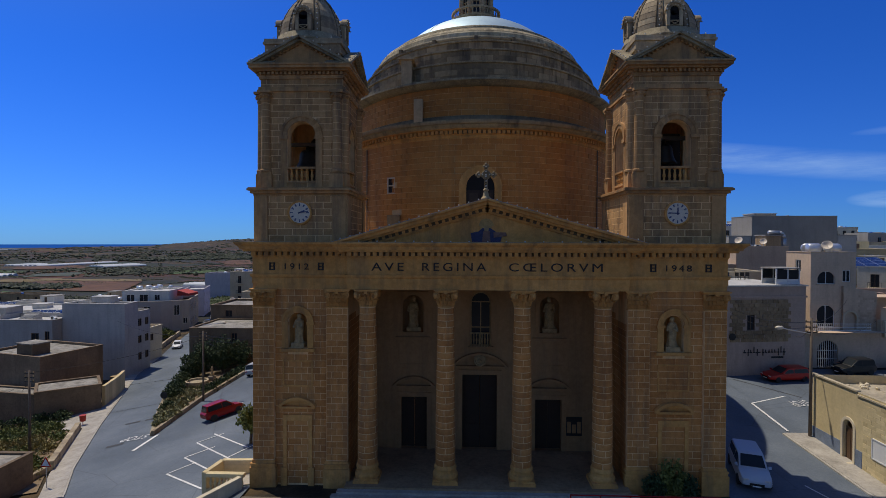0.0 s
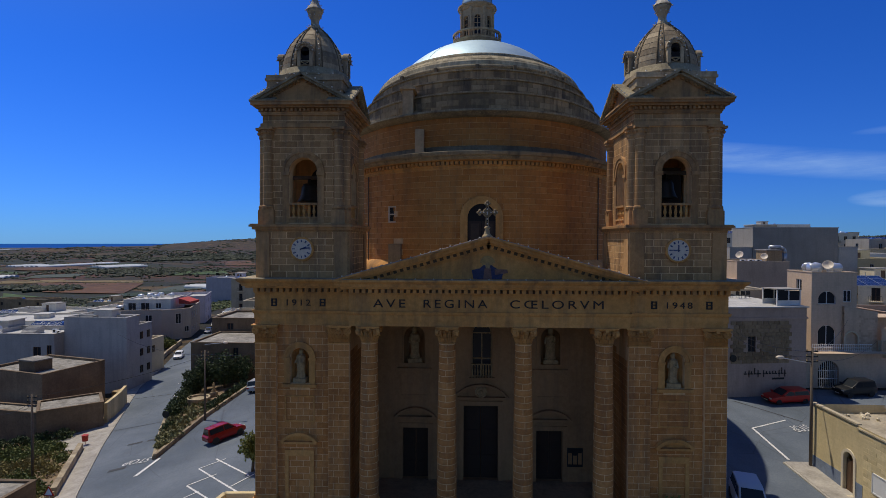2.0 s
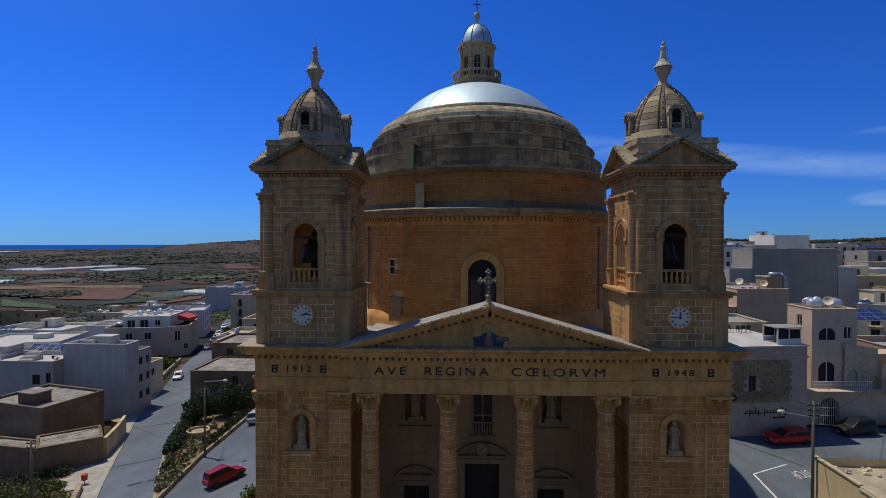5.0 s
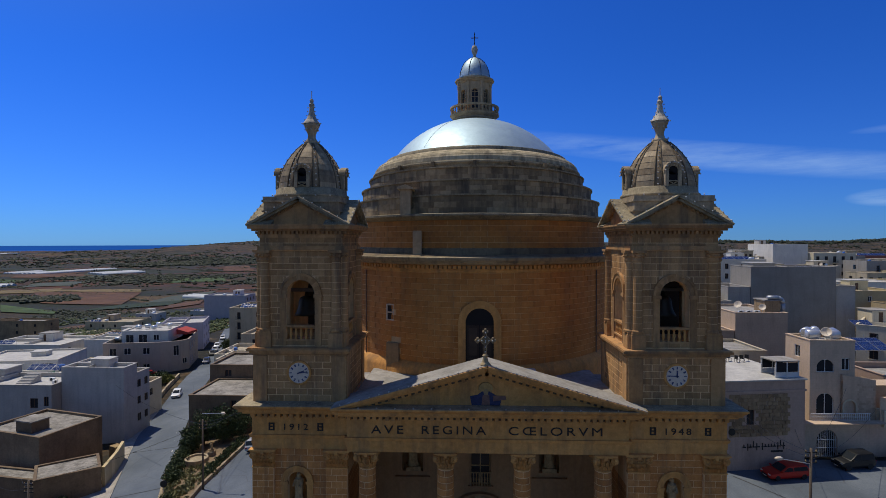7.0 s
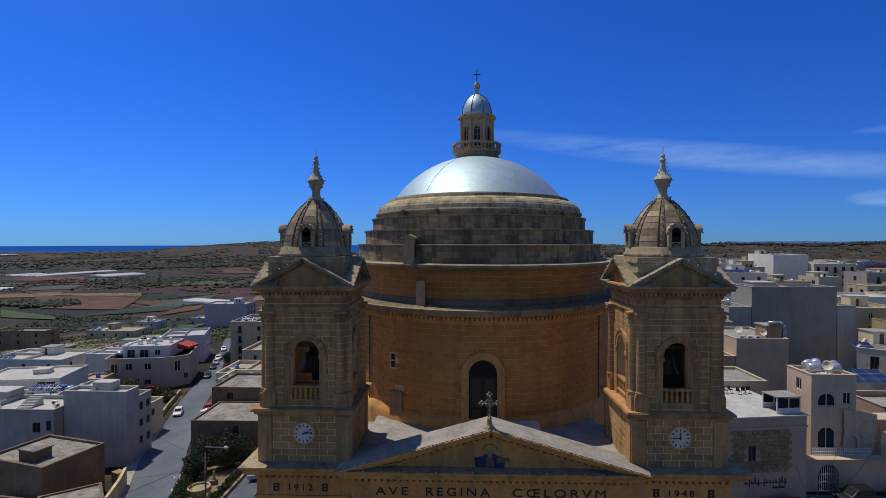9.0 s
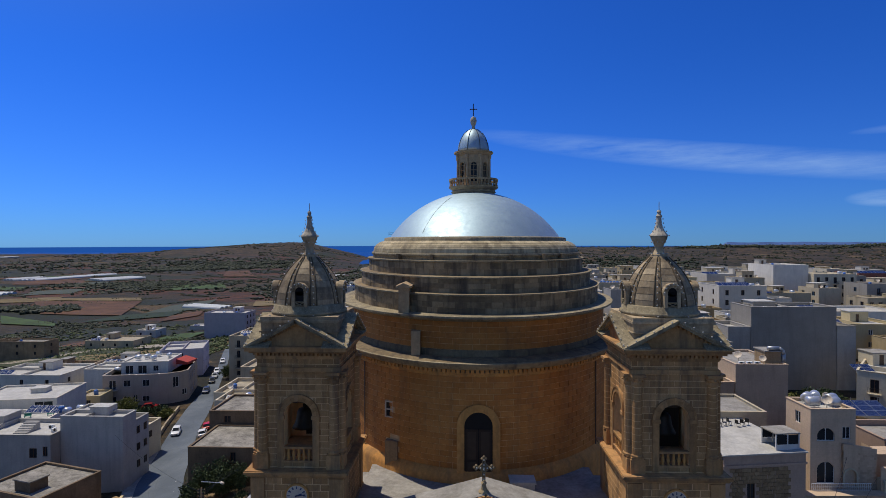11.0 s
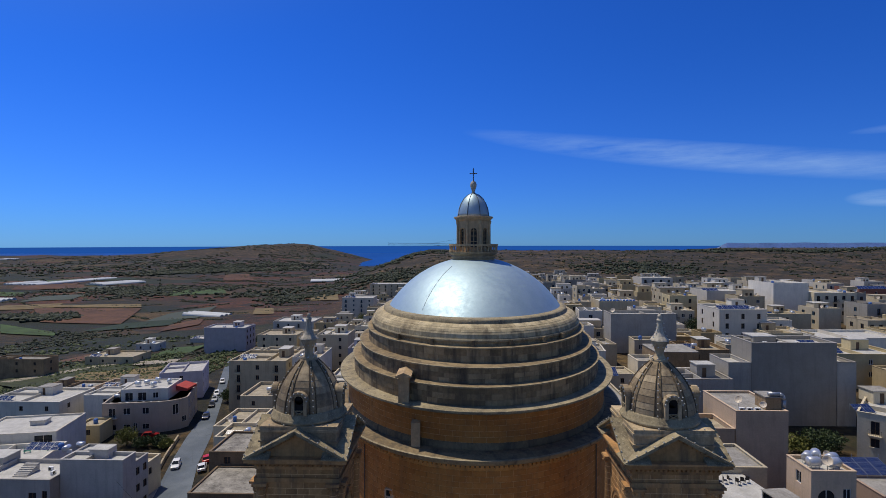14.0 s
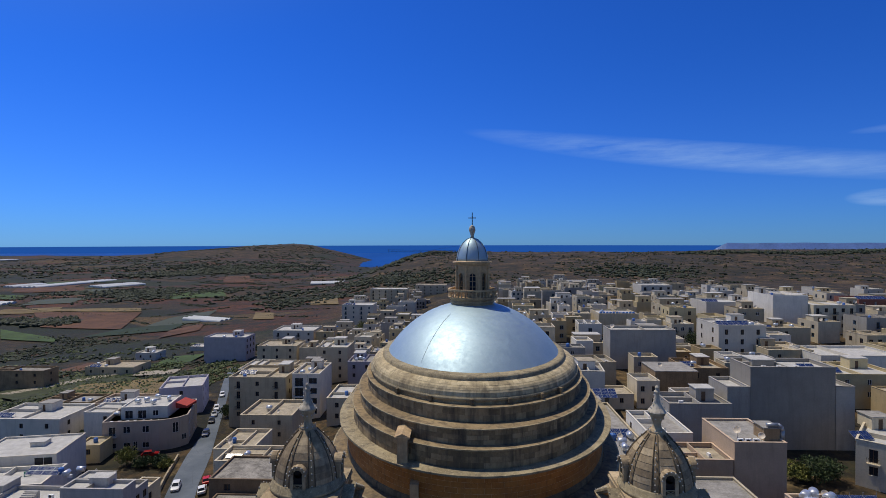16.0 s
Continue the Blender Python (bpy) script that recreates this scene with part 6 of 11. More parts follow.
    for k in range(8):
        for off in (-5.5, 5.5):
            an = radians(22.5 + 45 * k + off)
            bm = bmesh.new()
            prev = None
            for r, z in prof[:-1]:
                p = base @ Vector(((r + 0.015) * math.cos(an), (r + 0.015) * math.sin(an), z + 0.02))
                if prev is not None:
                    tube(bm, prev, p, 0.042, 5)
                prev = p
            part("rib", bm, M_GAP_RIB, cup, "dark lead-covered rib")
        an = radians(22.5 + 45 * k)
        for j in range(8):
            f = j / 7
            zz = 28.9 + 2.7 * f
            rr = float(np.interp(zz, [p[1] for p in prof], [p[0] for p in prof]))
            piece("bulb", BULB, cup, base @ Matrix.Translation(((rr + 0.10) * math.cos(an), (rr + 0.10) * math.sin(an), zz)))
    # single stones of the cupola between the ribs
    for j in range(7):
        zz = 28.75 + j * 0.42
        r0 = float(np.interp(zz, [p[1] for p in prof], [p[0] for p in prof]))
        r1 = float(np.interp(zz + 0.38, [p[1] for p in prof], [p[0] for p in prof]))
        bm = bmesh.new()
        ang = 16.0
        n = 4
        lo = [bm.verts.new(((r0 + 0.02) * math.sin(radians(-ang + 2 * ang * i / n)), -(r0 + 0.02) * math.cos(radians(-ang + 2 * ang * i / n)), 0)) for i in range(n + 1)]
        hi = [bm.verts.new(((r1 + 0.02) * math.sin(radians(-ang + 2 * ang * i / n)), -(r1 + 0.02) * math.cos(radians(-ang + 2 * ang * i / n)), 0.38)) for i in range(n + 1)]
        for i in range(n):
            bm.faces.new((lo[i], lo[i + 1], hi[i + 1], hi[i]))
        me = mesh_of("stone_block", bm, M_CUPOLA)
        for k in range(8):
            if j in (0, 1, 2) and k % 2 == 0:
                continue
            piece("stone_block", me, cup, base @ pose(0, 0, zz, 0, 0, 45 * k))
    for i, r in enumerate(turn4):
        mm = base @ r @ pose(0, -2.42, 0)
        bm = bmesh.new()
        arch_band(bm, mm, 0, 29.75, 0.30, 0.52, 0.0, 1.3, legs=1.0)
        arch_band(bm, mm, 0, 29.75, 0.44, 0.60, -0.08, 0.3)
        luc = part("lucarne", bm, M_CUPOLA, church, "arched stone lucarne of the cupola")
        # dark panel, coloured as the lucarne's unlit inside
        bm = bmesh.new()
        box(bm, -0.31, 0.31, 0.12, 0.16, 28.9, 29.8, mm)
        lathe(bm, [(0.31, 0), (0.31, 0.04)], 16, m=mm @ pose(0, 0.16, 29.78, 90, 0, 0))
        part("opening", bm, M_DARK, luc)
        bm = bmesh.new()
        tube(bm, mm @ Vector((-0.3, 0.02, 28.75)), mm @ Vector((0.3, 0.02, 29.05)), 0.03, 5)
        tube(bm, mm @ Vector((0.3, 0.02, 28.75)), mm @ Vector((-0.3, 0.02, 29.05)), 0.03, 5)
        tube(bm, mm @ Vector((-0.3, 0.02, 29.08)), mm @ Vector((0.3, 0.02, 29.08)), 0.04, 5)
        part("rail", bm, M_LEDGE, luc)
        for j in range(7):
            an = math.pi * j / 6
            piece("bulb", BULB, luc, mm @ Matrix.Translation((-0.55 * math.cos(an), -0.12, 29.75 + 0.55 * math.sin(an))))
    for j in range(9):       # stub lamps on the urn's foot
        an = 2 * math.pi * j / 9
        piece("bulb", BULB, cup, base @ Matrix.Translation((0.56 * math.cos(an), 0.56 * math.sin(an), 32.22)))
        piece("bulb", BULB, cup, base @ Matrix.Translation((0.46 * math.cos(an), 0.46 * math.sin(an), 33.0)))
    # finial
    bm = bmesh.new()
    lathe(bm, [(0.56, 32.0), (0.52, 32.16), (0.36, 32.26), (0.27, 32.5), (0.28, 32.7), (0.40, 33.0), (0.53, 33.25), (0.57, 33.42)], 16, m=base)
    part("finial_urn", bm, M_CUPOLA, church, smooth=True)
    bm = bmesh.new()
    lathe(bm, [(0.62, 33.42), (0.58, 33.50), (0.40, 33.72), (0.26, 34.0), (0.19, 34.3), (0.16, 34.62), (0.21, 34.80), (0.13, 34.90), (0.12, 35.0), (0.15, 35.08), (0.10, 35.18), (0.02, 35.22)], 12, m=base)
    tube(bm, base @ Vector((0, 0, 35.05)), base @ Vector((0, 0, 35.75)), 0.025, 5)
    fin = part("finial_spire", bm, M_SPIRE, church, "small pale spirelet with bulbs")
    for j in range(5):
        for q in (-1, 1):
            piece("bulb", BULB, fin, base @ Matrix.Translation((q * (0.66, 0.46, 0.32, 0.26, 0.24)[j], -0.1, 33.46 + 0.28 * j)))


tower(-12.17, -1)
tower(12.08, 1)

# ---- houses ----
frame_cache = {}


def frame_grid(bm, w, h, t, y0, y1, m=None, mi=0, pane=None):
    """A casement frame of one piece with two lights; pane: the material slot of glass filling them."""
    xs, zs = (-w / 2, -w / 2 + t, -t / 2, t / 2, w / 2 - t, w / 2), (0.0, t, h - t, h)
    front = [[bm.verts.new((x, y0, z)) for x in xs] for z in zs]
    back = [[bm.verts.new((x, y1, z)) for x in xs] for z in zs]
    if m is not None:
        for v in [v for row in front + back for v in row]:
            v.co = m @ v.co

    def solid(i, j):
        return 0 <= i < 5 and 0 <= j < 3 and not (j == 1 and i in (1, 3))
    for j in range(3):
        for i in range(5):
            if solid(i, j):
                bm.faces.new((front[j][i], front[j][i + 1], front[j + 1][i + 1], front[j + 1][i])).material_index = mi
                for di, dj, (pa, qa), (pb, qb) in ((-1, 0, (j, i), (j + 1, i)), (1, 0, (j + 1, i + 1), (j, i + 1)), (0, -1, (j, i + 1), (j, i)), (0, 1, (j + 1, i), (j + 1, i + 1))):
                    if not solid(i + di, j + dj):
                        bm.faces.new((front[pa][qa], front[pb][qb], back[pb][qb], back[pa][qa])).material_index = mi
            elif pane is not None:
                bm.faces.new((back[j][i], back[j][i + 1], back[j + 1][i + 1], back[j + 1][i])).material_index = pane


def window_mesh(w, h, frame_mat, far=False):
    key = (round(w, 2), round(h, 2), frame_mat.name, far)
    if key not in frame_cache:
        bm = bmesh.new()
        frame_grid(bm, w, h, 0.07, 0.07, 0.13, None, 0, 1 if far else None)
        if far:
            frame_cache[key] = (mesh_of("window", bm, frame_mat, M_GLASS), None)
            return frame_cache[key]
        fm = mesh_of("window", bm, frame_mat)
        bm = bmesh.new()
        box(bm, -w / 2, w / 2, 0.12, 0.14, 0, h)
        gm = mesh_of("pane", bm, M_GLASS)
        frame_cache[key] = (fm, gm)
    return frame_cache[key]


M_FRAME_W = plain("white_window_frame", (0.66, 0.66, 0.64), 0.5, vary=0.05)
M_FRAME_B = plain("brown_window_frame", (0.10, 0.055, 0.03), 0.6, vary=0.2)
M_FRAME_G = plain("blue_green_shutter", (0.06, 0.16, 0.26), 0.6, vary=0.15)
footprints = []


def house(label, x0, x1, y0, depth, z1, wall_mat, roof_mat, cols=3, rows=None, win=(1.0, 1.3), rot=0.0, base=None, side=0, parapet=0.7, frame_mat=None, balcony=False, name="house", doors=True, holes=None, group=""):
    """A flat-roofed house: walls with real openings, parapet, roof slab, windows. rot turns it round its front west corner."""
    w = x1 - x0
    org = pose(x0, y0, 0, 0, 0, rot)
    corners = [org @ Vector(c) for c in ((0, 0, 0), (w, 0, 0), (w, depth, 0), (0, depth, 0))]
    lo = min(ground(c.x, c.y) for c in corners) - 0.4
    g0 = ground((corners[0].x + corners[1].x) / 2, (corners[0].y + corners[1].y) / 2) if base is None else base
    lo = min(lo, g0 - 0.4)
    frame_mat = frame_mat or M_FRAME_B
    ob = thing(name, label, "house", org, group)
    footprints.append((min(c.x for c in corners) - 1, max(c.x for c in corners) + 1, min(c.y for c in corners) - 1, max(c.y for c in corners) + 1))
    height = z1 - parapet - g0
    n = max(1, int(height / 2.9)) if rows is None else rows
    front, wins = [], []
    if holes is None:
        for r in range(n):
            zt = z1 - parapet - 0.55 - r * 2.95
            if zt - win[1] < g0 + 0.3:
                break
            for c in range(cols):
                u = w * (c + 0.5) / cols
                if w / cols < win[0] + 0.3:
                    continue
                tall = balcony and c % 2 == 0 and r < n - 1
                hh = win[1] + (0.75 if tall else 0.0)
                front.append((u - win[0] / 2, u + win[0] / 2, zt - hh, zt, False))
                wins.append((u, zt - hh, win[0], hh, tall))
    else:
        front = list(holes)
        wins = [((h[0] + h[1]) / 2, h[2], h[1] - h[0], h[3] - h[2] + ((h[1] - h[0]) / 2 if h[4] else 0), False) for h in holes]
    sides = {-1: [], 1: []}
    inner = -1 if side < 0 else 1
    ns = abs(side)
    for r in range(n if ns else 0):
        zt = z1 - parapet - 0.55 - r * 2.95
        if zt - win[1] < g0 + 0.3:
            break
        for c in range(ns):
            u = depth * (c + 0.5) / ns
            sides[inner].append((u - win[0] / 2, u + win[0] / 2, zt - win[1], zt, False))
    bm = bmesh.new()
    plate(bm, ONE, 0, w, lo, z1, front, depth=0.22)
    plate(bm, pose(w, 0, 0, 0, 0, 90), 0, depth, lo, z1, sides[1], depth=0.22)
    plate(bm, pose(0, 0, 0, 0, 0, -90), -depth, 0, lo, z1, [(-h[1], -h[0], *h[2:]) for h in sides[-1]], depth=0.22)
    plate(bm, pose(w, depth, 0, 0, 0, 180), 0, w, lo, z1)
    t = 0.22
    if parapet > 0.05:
        for x, y, dx, dy in ((0, 0, w, t), (0, depth - t, w, t), (0, t, t, depth - 2 * t), (w - t, t, t, depth - 2 * t)):
            vs = [bm.verts.new((px, py, z1)) for px, py in ((x, y), (x + dx, y), (x + dx, y + dy), (x, y + dy))]
            bm.faces.new(vs)
        for a, b in (((t, t), (w - t, t)), ((w - t, t), (w - t, depth - t)), ((w - t, depth - t), (t, depth - t)), ((t, depth - t), (t, t))):
            vs = [bm.verts.new(c) for c in ((*b, z1 - parapet), (*a, z1 - parapet), (*a, z1), (*b, z1))]
            bm.faces.new(vs)
    for u, z, ww, hh, tall in wins:
        if not tall and hh < 2.2:
            box(bm, u - ww / 2 - 0.1, u + ww / 2 + 0.1, -0.10, 0.06, z - 0.10, z - 0.004)
    part("wall", bm, wall_mat, ob)
    bm = bmesh.new()
    if parapet > 0.05:
        box(bm, t - 0.02, w - t + 0.02, t - 0.02, depth - t + 0.02, z1 - parapet - 0.2, z1 - parapet)
    else:
        box(bm, -0.12, w + 0.12, -0.12, depth + 0.12, z1 - 0.02, z1 + 0.14)
    part("roof", bm, roof_mat, ob)
    if parapet > 0.4 and w > 7 and y0 < 190:
        prt = random.Random(int(x0 * 7 + y0 * 13))
        bm = bmesh.new()
        pu = w * prt.uniform(0.3, 0.7)
        box(bm, pu - 0.11, pu + 0.11, t, depth - t, z1 - parapet - 0.01, z1 - prt.uniform(-0.25, 0.1))
        part("partition_wall", bm, wall_mat, ob)
        if prt.random() < 0.6:
            bm = bmesh.new()
            pv = depth * prt.uniform(0.35, 0.65)
            box(bm, t, pu - 0.11, pv - 0.11, pv + 0.11, z1 - parapet - 0.01, z1 - prt.uniform(-0.15, 0.1))
            part("partition_wall", bm, wall_mat, ob)
    if parapet > 0.05 and y0 < 150:
        bm = bmesh.new()
        for x, y, dx, dy in ((-0.06, -0.06, w + 0.12, 0.34), (-0.06, depth - 0.28, w + 0.12, 0.34), (-0.06, 0.28, 0.34, depth - 0.56), (w - 0.28, 0.28, 0.34, depth - 0.56)):
            box(bm, x, x + dx, y, y + dy, z1 + 0.003, z1 + 0.09)
        part("coping", bm, wall_mat, ob)
    far = y0 > 150 or group == "town houses"
    spots = [(pose(u, 0, z), ww, hh, tall) for u, z, ww, hh, tall in wins]
    for sgn, hs in sides.items():
        for a, b, c, d, _ in hs:
            spots.append((pose(w, (a + b) / 2, c, 0, 0, 90) if sgn > 0 else pose(0, (a + b) / 2, c, 0, 0, -90), b - a, d - c, False))
    if far and spots:
        bm = bmesh.new()
        for m, ww, hh, tall in spots:
            frame_grid(bm, ww, hh, 0.08, 0.07, 0.13, m, 0, 1)
            if tall:
                box(bm, -ww / 2 - 0.4, ww / 2 + 0.4, -0.75, 0.0, -0.26, -0.11, m, 2)
                for i in range(9):
                    q = -ww / 2 - 0.36 + i * (ww + 0.72) / 8
                    box(bm, q - 0.025, q + 0.025, -0.72, -0.68, -0.11, 0.85, m, 3)
                box(bm, -ww / 2 - 0.4, ww / 2 + 0.4, -0.74, -0.67, 0.85, 0.92, m, 3)
        tagged(part("glazing", bm, (frame_mat, M_GLASS, wall_mat, M_IRON), ob), kind="stuff")
        spots = []
    for m, ww, hh, tall in spots:
        fm, gm = window_mesh(ww, hh, frame_mat, y0 > 45)
        o = piece("window", fm, ob, m)
        if gm:
            piece("pane", gm, o, ONE)
        if tall:
            bm = bmesh.new()
            box(bm, -ww / 2 - 0.35, ww / 2 + 0.35, -0.7, 0.0, -0.26, -0.11, m)
            bl = part("balcony", bm, wall_mat, ob)
            bm = bmesh.new()
            for i in range(8):
                q = -ww / 2 - 0.3 + i * (ww + 0.6) / 7
                tube(bm, m @ Vector((q, -0.66, -0.12)), m @ Vector((q, -0.66, 0.82)), 0.022, 4)
            tube(bm, m @ Vector((-ww / 2 - 0.33, -0.66, 0.84)), m @ Vector((ww / 2 + 0.33, -0.66, 0.84)), 0.035, 4)
            part("railing", bm, M_IRON, bl)
    return ob


# ---- what stands on roofs ----
def tank_mesh():
    bm = bmesh.new()
    lathe(bm, [(0.05, -0.72), (0.42, -0.70), (0.55, -0.62), (0.56, 0.62), (0.42, 0.70), (0.05, 0.72)], 16, m=pose(0, 0, 0.85, 0, 90, 0))
    return mesh_of("body", bm, M_TANK, smooth=True)


TANK_ME = tank_mesh()
bm = bmesh.new()
for x in (-0.45, 0.45):
    for y in (-0.35, 0.35):
        tube(bm, (x, y, 0), (x, y, 0.5), 0.03, 5)
box(bm, -0.5, 0.5, -0.04, 0.04, 0.26, 0.32)
TANK_STAND = mesh_of("stand", bm, M_STEEL)
bm = bmesh.new()
lathe(bm, [(0.5, 0.0), (0.5, 1.0), (0.42, 1.12), (0.16, 1.18), (0.15, 1.24)], 16)
BARREL = mesh_of("body", bm, M_PLASTIC_BLUE, smooth=True)
bm = bmesh.new()
box(bm, -0.42, 0.42, -0.17, 0.17, 0.08, 0.66)
AC_BODY = mesh_of("casing", bm, M_WHITE)
bm = bmesh.new()
lathe(bm, [(0.24, -0.02), (0.24, 0.01), (0.05, 0.02)], 16, m=pose(-0.1, -0.175, 0.37, 90, 0, 0))
AC_FAN = mesh_of("fan_grille", bm, M_IRON)
bm = bmesh.new()
for k in range(6):
    a, b = k / 6, (k + 1) / 6
lathe(bm, [(0.03, -0.02), (0.25, 0.02), (0.45, 0.12), (0.55, 0.2), (0.57, 0.2), (0.46, 0.10), (0.25, -0.01), (0.03, -0.05)], 20, caps=False, m=pose(0, 0, 1.15, 58, 0, -35))
DISH = mesh_of("reflector", bm, M_CLOCK, smooth=True)
bm = bmesh.new()
tube(bm, (0, 0, 0), (0, 0, 1.1), 0.035, 6)
tube(bm, (0, 0, 1.1), (-0.25, -0.42, 1.45), 0.018, 5)
DISH_ARM = mesh_of("mast", bm, M_STEEL)
bm = bmesh.new()
box(bm, -0.8, 0.8, -0.5, 0.5, -0.02, 0.02)
for i in range(6):
    for j in range(4):
        box(bm, -0.78 + i * 0.26 + 0.008, -0.78 + (i + 1) * 0.26 - 0.008, -0.48 + j * 0.24 + 0.008, -0.48 + (j + 1) * 0.24 - 0.008, 0.018, 0.026, None, 1)
PV_FRAME = mesh_of("panel", bm, M_STEEL, M_PV)


def roof_tank(x, y, z, rz=0, blue=False, grp="roof water tanks"):
    ob = thing("water_tank", "round blue plastic water barrel on a roof" if blue else "silver water tank lying on a roof stand", "water tank", pose(x, y, z, 0, 0, rz), grp)
    if blue:
        piece("body", BARREL, ob, ONE)
    else:
        piece("body", TANK_ME, ob, ONE)
        piece("stand", TANK_STAND, ob, ONE)


def roof_ac(x, y, z, rz=0):
    ob = thing("air_conditioner", "white air conditioning unit on a flat roof", "air conditioner", pose(x, y, z - 0.06, 0, 0, rz), "roof units")
    piece("casing", AC_BODY, ob, ONE)
    piece("fan_grille", AC_FAN, ob, ONE)


def roof_dish(x, y, z, k=1.0, rz=0):
    ob = thing("satellite_dish", "white round satellite dish on a roof mast", "satellite dish", pose(x, y, z, 0, 0, rz) @ Matrix.Scale(k, 4), "dishes")
    piece("reflector", DISH, ob, ONE)
    piece("mast", DISH_ARM, ob, ONE)


def roof_pv(x, y, z, n=3, rows=1, rz=0, tilt=25):
    ob = thing("solar_panel", "tilted dark blue solar panels on a roof frame", "solar panel", pose(x, y, z, 0, 0, rz), "solar panels")
    if y > 150:
        bm = bmesh.new()
        for j in range(rows):
            for i in range(n):
                m = pose(i * 1.66, j * 0.94, 0.45 + j * 1.02 * math.sin(radians(tilt)), tilt, 0, 0)
                box(bm, -0.8, 0.8, -0.5, 0.5, -0.02, 0.02, m)
                box(bm, -0.77, 0.77, -0.47, 0.47, 0.023, 0.03, m, 1)
        tagged(part("panel_array", bm, (M_STEEL, M_PV), ob), kind="stuff")
    for j in range(rows if y <= 150 else 0):
        for i in range(n):
            m = pose(i * 1.66, j * 0.94, 0.45 + j * 1.02 * math.sin(radians(tilt)), tilt, 0, 0)
            piece("panel", PV_FRAME, ob, m)
    bm = bmesh.new()
    for i in range(n + 1):
        tube(bm, (i * 1.66 - 0.83, rows * 0.9 - 0.5, -0.02), (i * 1.66 - 0.83, rows * 0.9 - 0.5, 0.5 + rows * 0.42), 0.03, 4)
        tube(bm, (i * 1.66 - 0.83, -0.45, -0.02), (i * 1.66 - 0.83, -0.45, 0.28), 0.03, 4)
    part("stand", bm, M_STEEL, ob)


def roof_room(x, y, z, w, d, h, mat, roof=None, rz=0):
    if y > 150:
        bm = bmesh.new()
        box(bm, 0, w, 0, d, 0, h)
        box(bm, -0.15, w + 0.15, -0.15, d + 0.15, h + 0.003, h + 0.16, None, 1)
        if h > 2.1 and w > 2:
            box(bm, w * 0.3, w * 0.3 + 0.85, -0.03, 0.0, 0.02, 2.0, None, 2)
            if w > 3.6:
                box(bm, w * 0.65, w * 0.65 + 0.9, -0.03, 0.0, 0.9, 1.9, None, 3)
        ob = new("roof_room", mesh_of("roof_room", bm, mat, roof or R_WHITE, M_FRAME_B, M_GLASS))
        ob.matrix_local = pose(x, y, z, 0, 0, rz)
        return tagged(ob, "small flat-roofed washroom standing on a roof terrace", "roof room", "roof rooms")
    ob = thing("roof_room", "small flat-roofed washroom standing on a roof terrace", "roof room", pose(x, y, z, 0, 0, rz), "roof rooms")
    bm = bmesh.new()
    plate(bm, ONE, 0, w, 0, h, [(w * 0.3, w * 0.3 + 0.85, 0.02, 2.0, False)] if h > 2.1 and w > 2 else (), depth=0.15)
    plate(bm, pose(w, 0, 0, 0, 0, 90), 0, d, 0, h)
    plate(bm, pose(0, 0, 0, 0, 0, -90), -d, 0, 0, h)
    plate(bm, pose(w, d, 0, 0, 0, 180), 0, w, 0, h)
    part("wall", bm, mat, ob)
    bm = bmesh.new()
    box(bm, -0.15, w + 0.15, -0.15, d + 0.15, h, h + 0.16)
    part("roof", bm, roof or R_WHITE, ob)
    if h > 2.1 and w > 2:
        bm = bmesh.new()
        box(bm, w * 0.3, w * 0.3 + 0.85, 0.10, 0.15, 0.02, 2.0)
        part("door", bm, M_FRAME_B, ob)
    return ob


def dress(x0, x1, y0, y1, z, seed, mat, room=True, amount=1.0):
    """Usual clutter of a Maltese roof."""
    rnd = random.Random(seed)
    w, d = x1 - x0, y1 - y0
    if room and w > 6 and d > 7 and rnd.random() < 0.75:
        rw, rd = rnd.uniform(2.6, min(5.0, w * 0.5)), rnd.uniform(2.6, min(5.0, d * 0.45))
        roof_room(x0 + rnd.uniform(0.5, w - rw - 0.5), y0 + d * 0.5 + rnd.uniform(0, max(0.1, d * 0.5 - rd - 0.6)), z, rw, rd, rnd.uniform(2.2, 2.6), mat, rnd.choice((R_WHITE, R_GREY)))
    for k in range(int(rnd.uniform(1, 4) * amount)):
        q = rnd.random()
        px, py = rnd.uniform(x0 + 0.9, x1 - 0.9), rnd.uniform(y0 + 0.9, y0 + d * 0.48)
        if q < 0.38:
            roof_tank(px, py, z, rnd.choice((0, 90)), rnd.random() < 0.25)
        elif q < 0.65:
            roof_ac(px, py, z, rnd.choice((0, 90, 180)))
        elif q < 0.82:
            roof_dish(px, py, z, rnd.uniform(0.8, 1.3), rnd.uniform(-30, 30))
        elif w > 7:
            roof_pv(x0 + 1.2, py, z, rnd.choice((2, 3, 4)), rnd.choice((1, 2)))


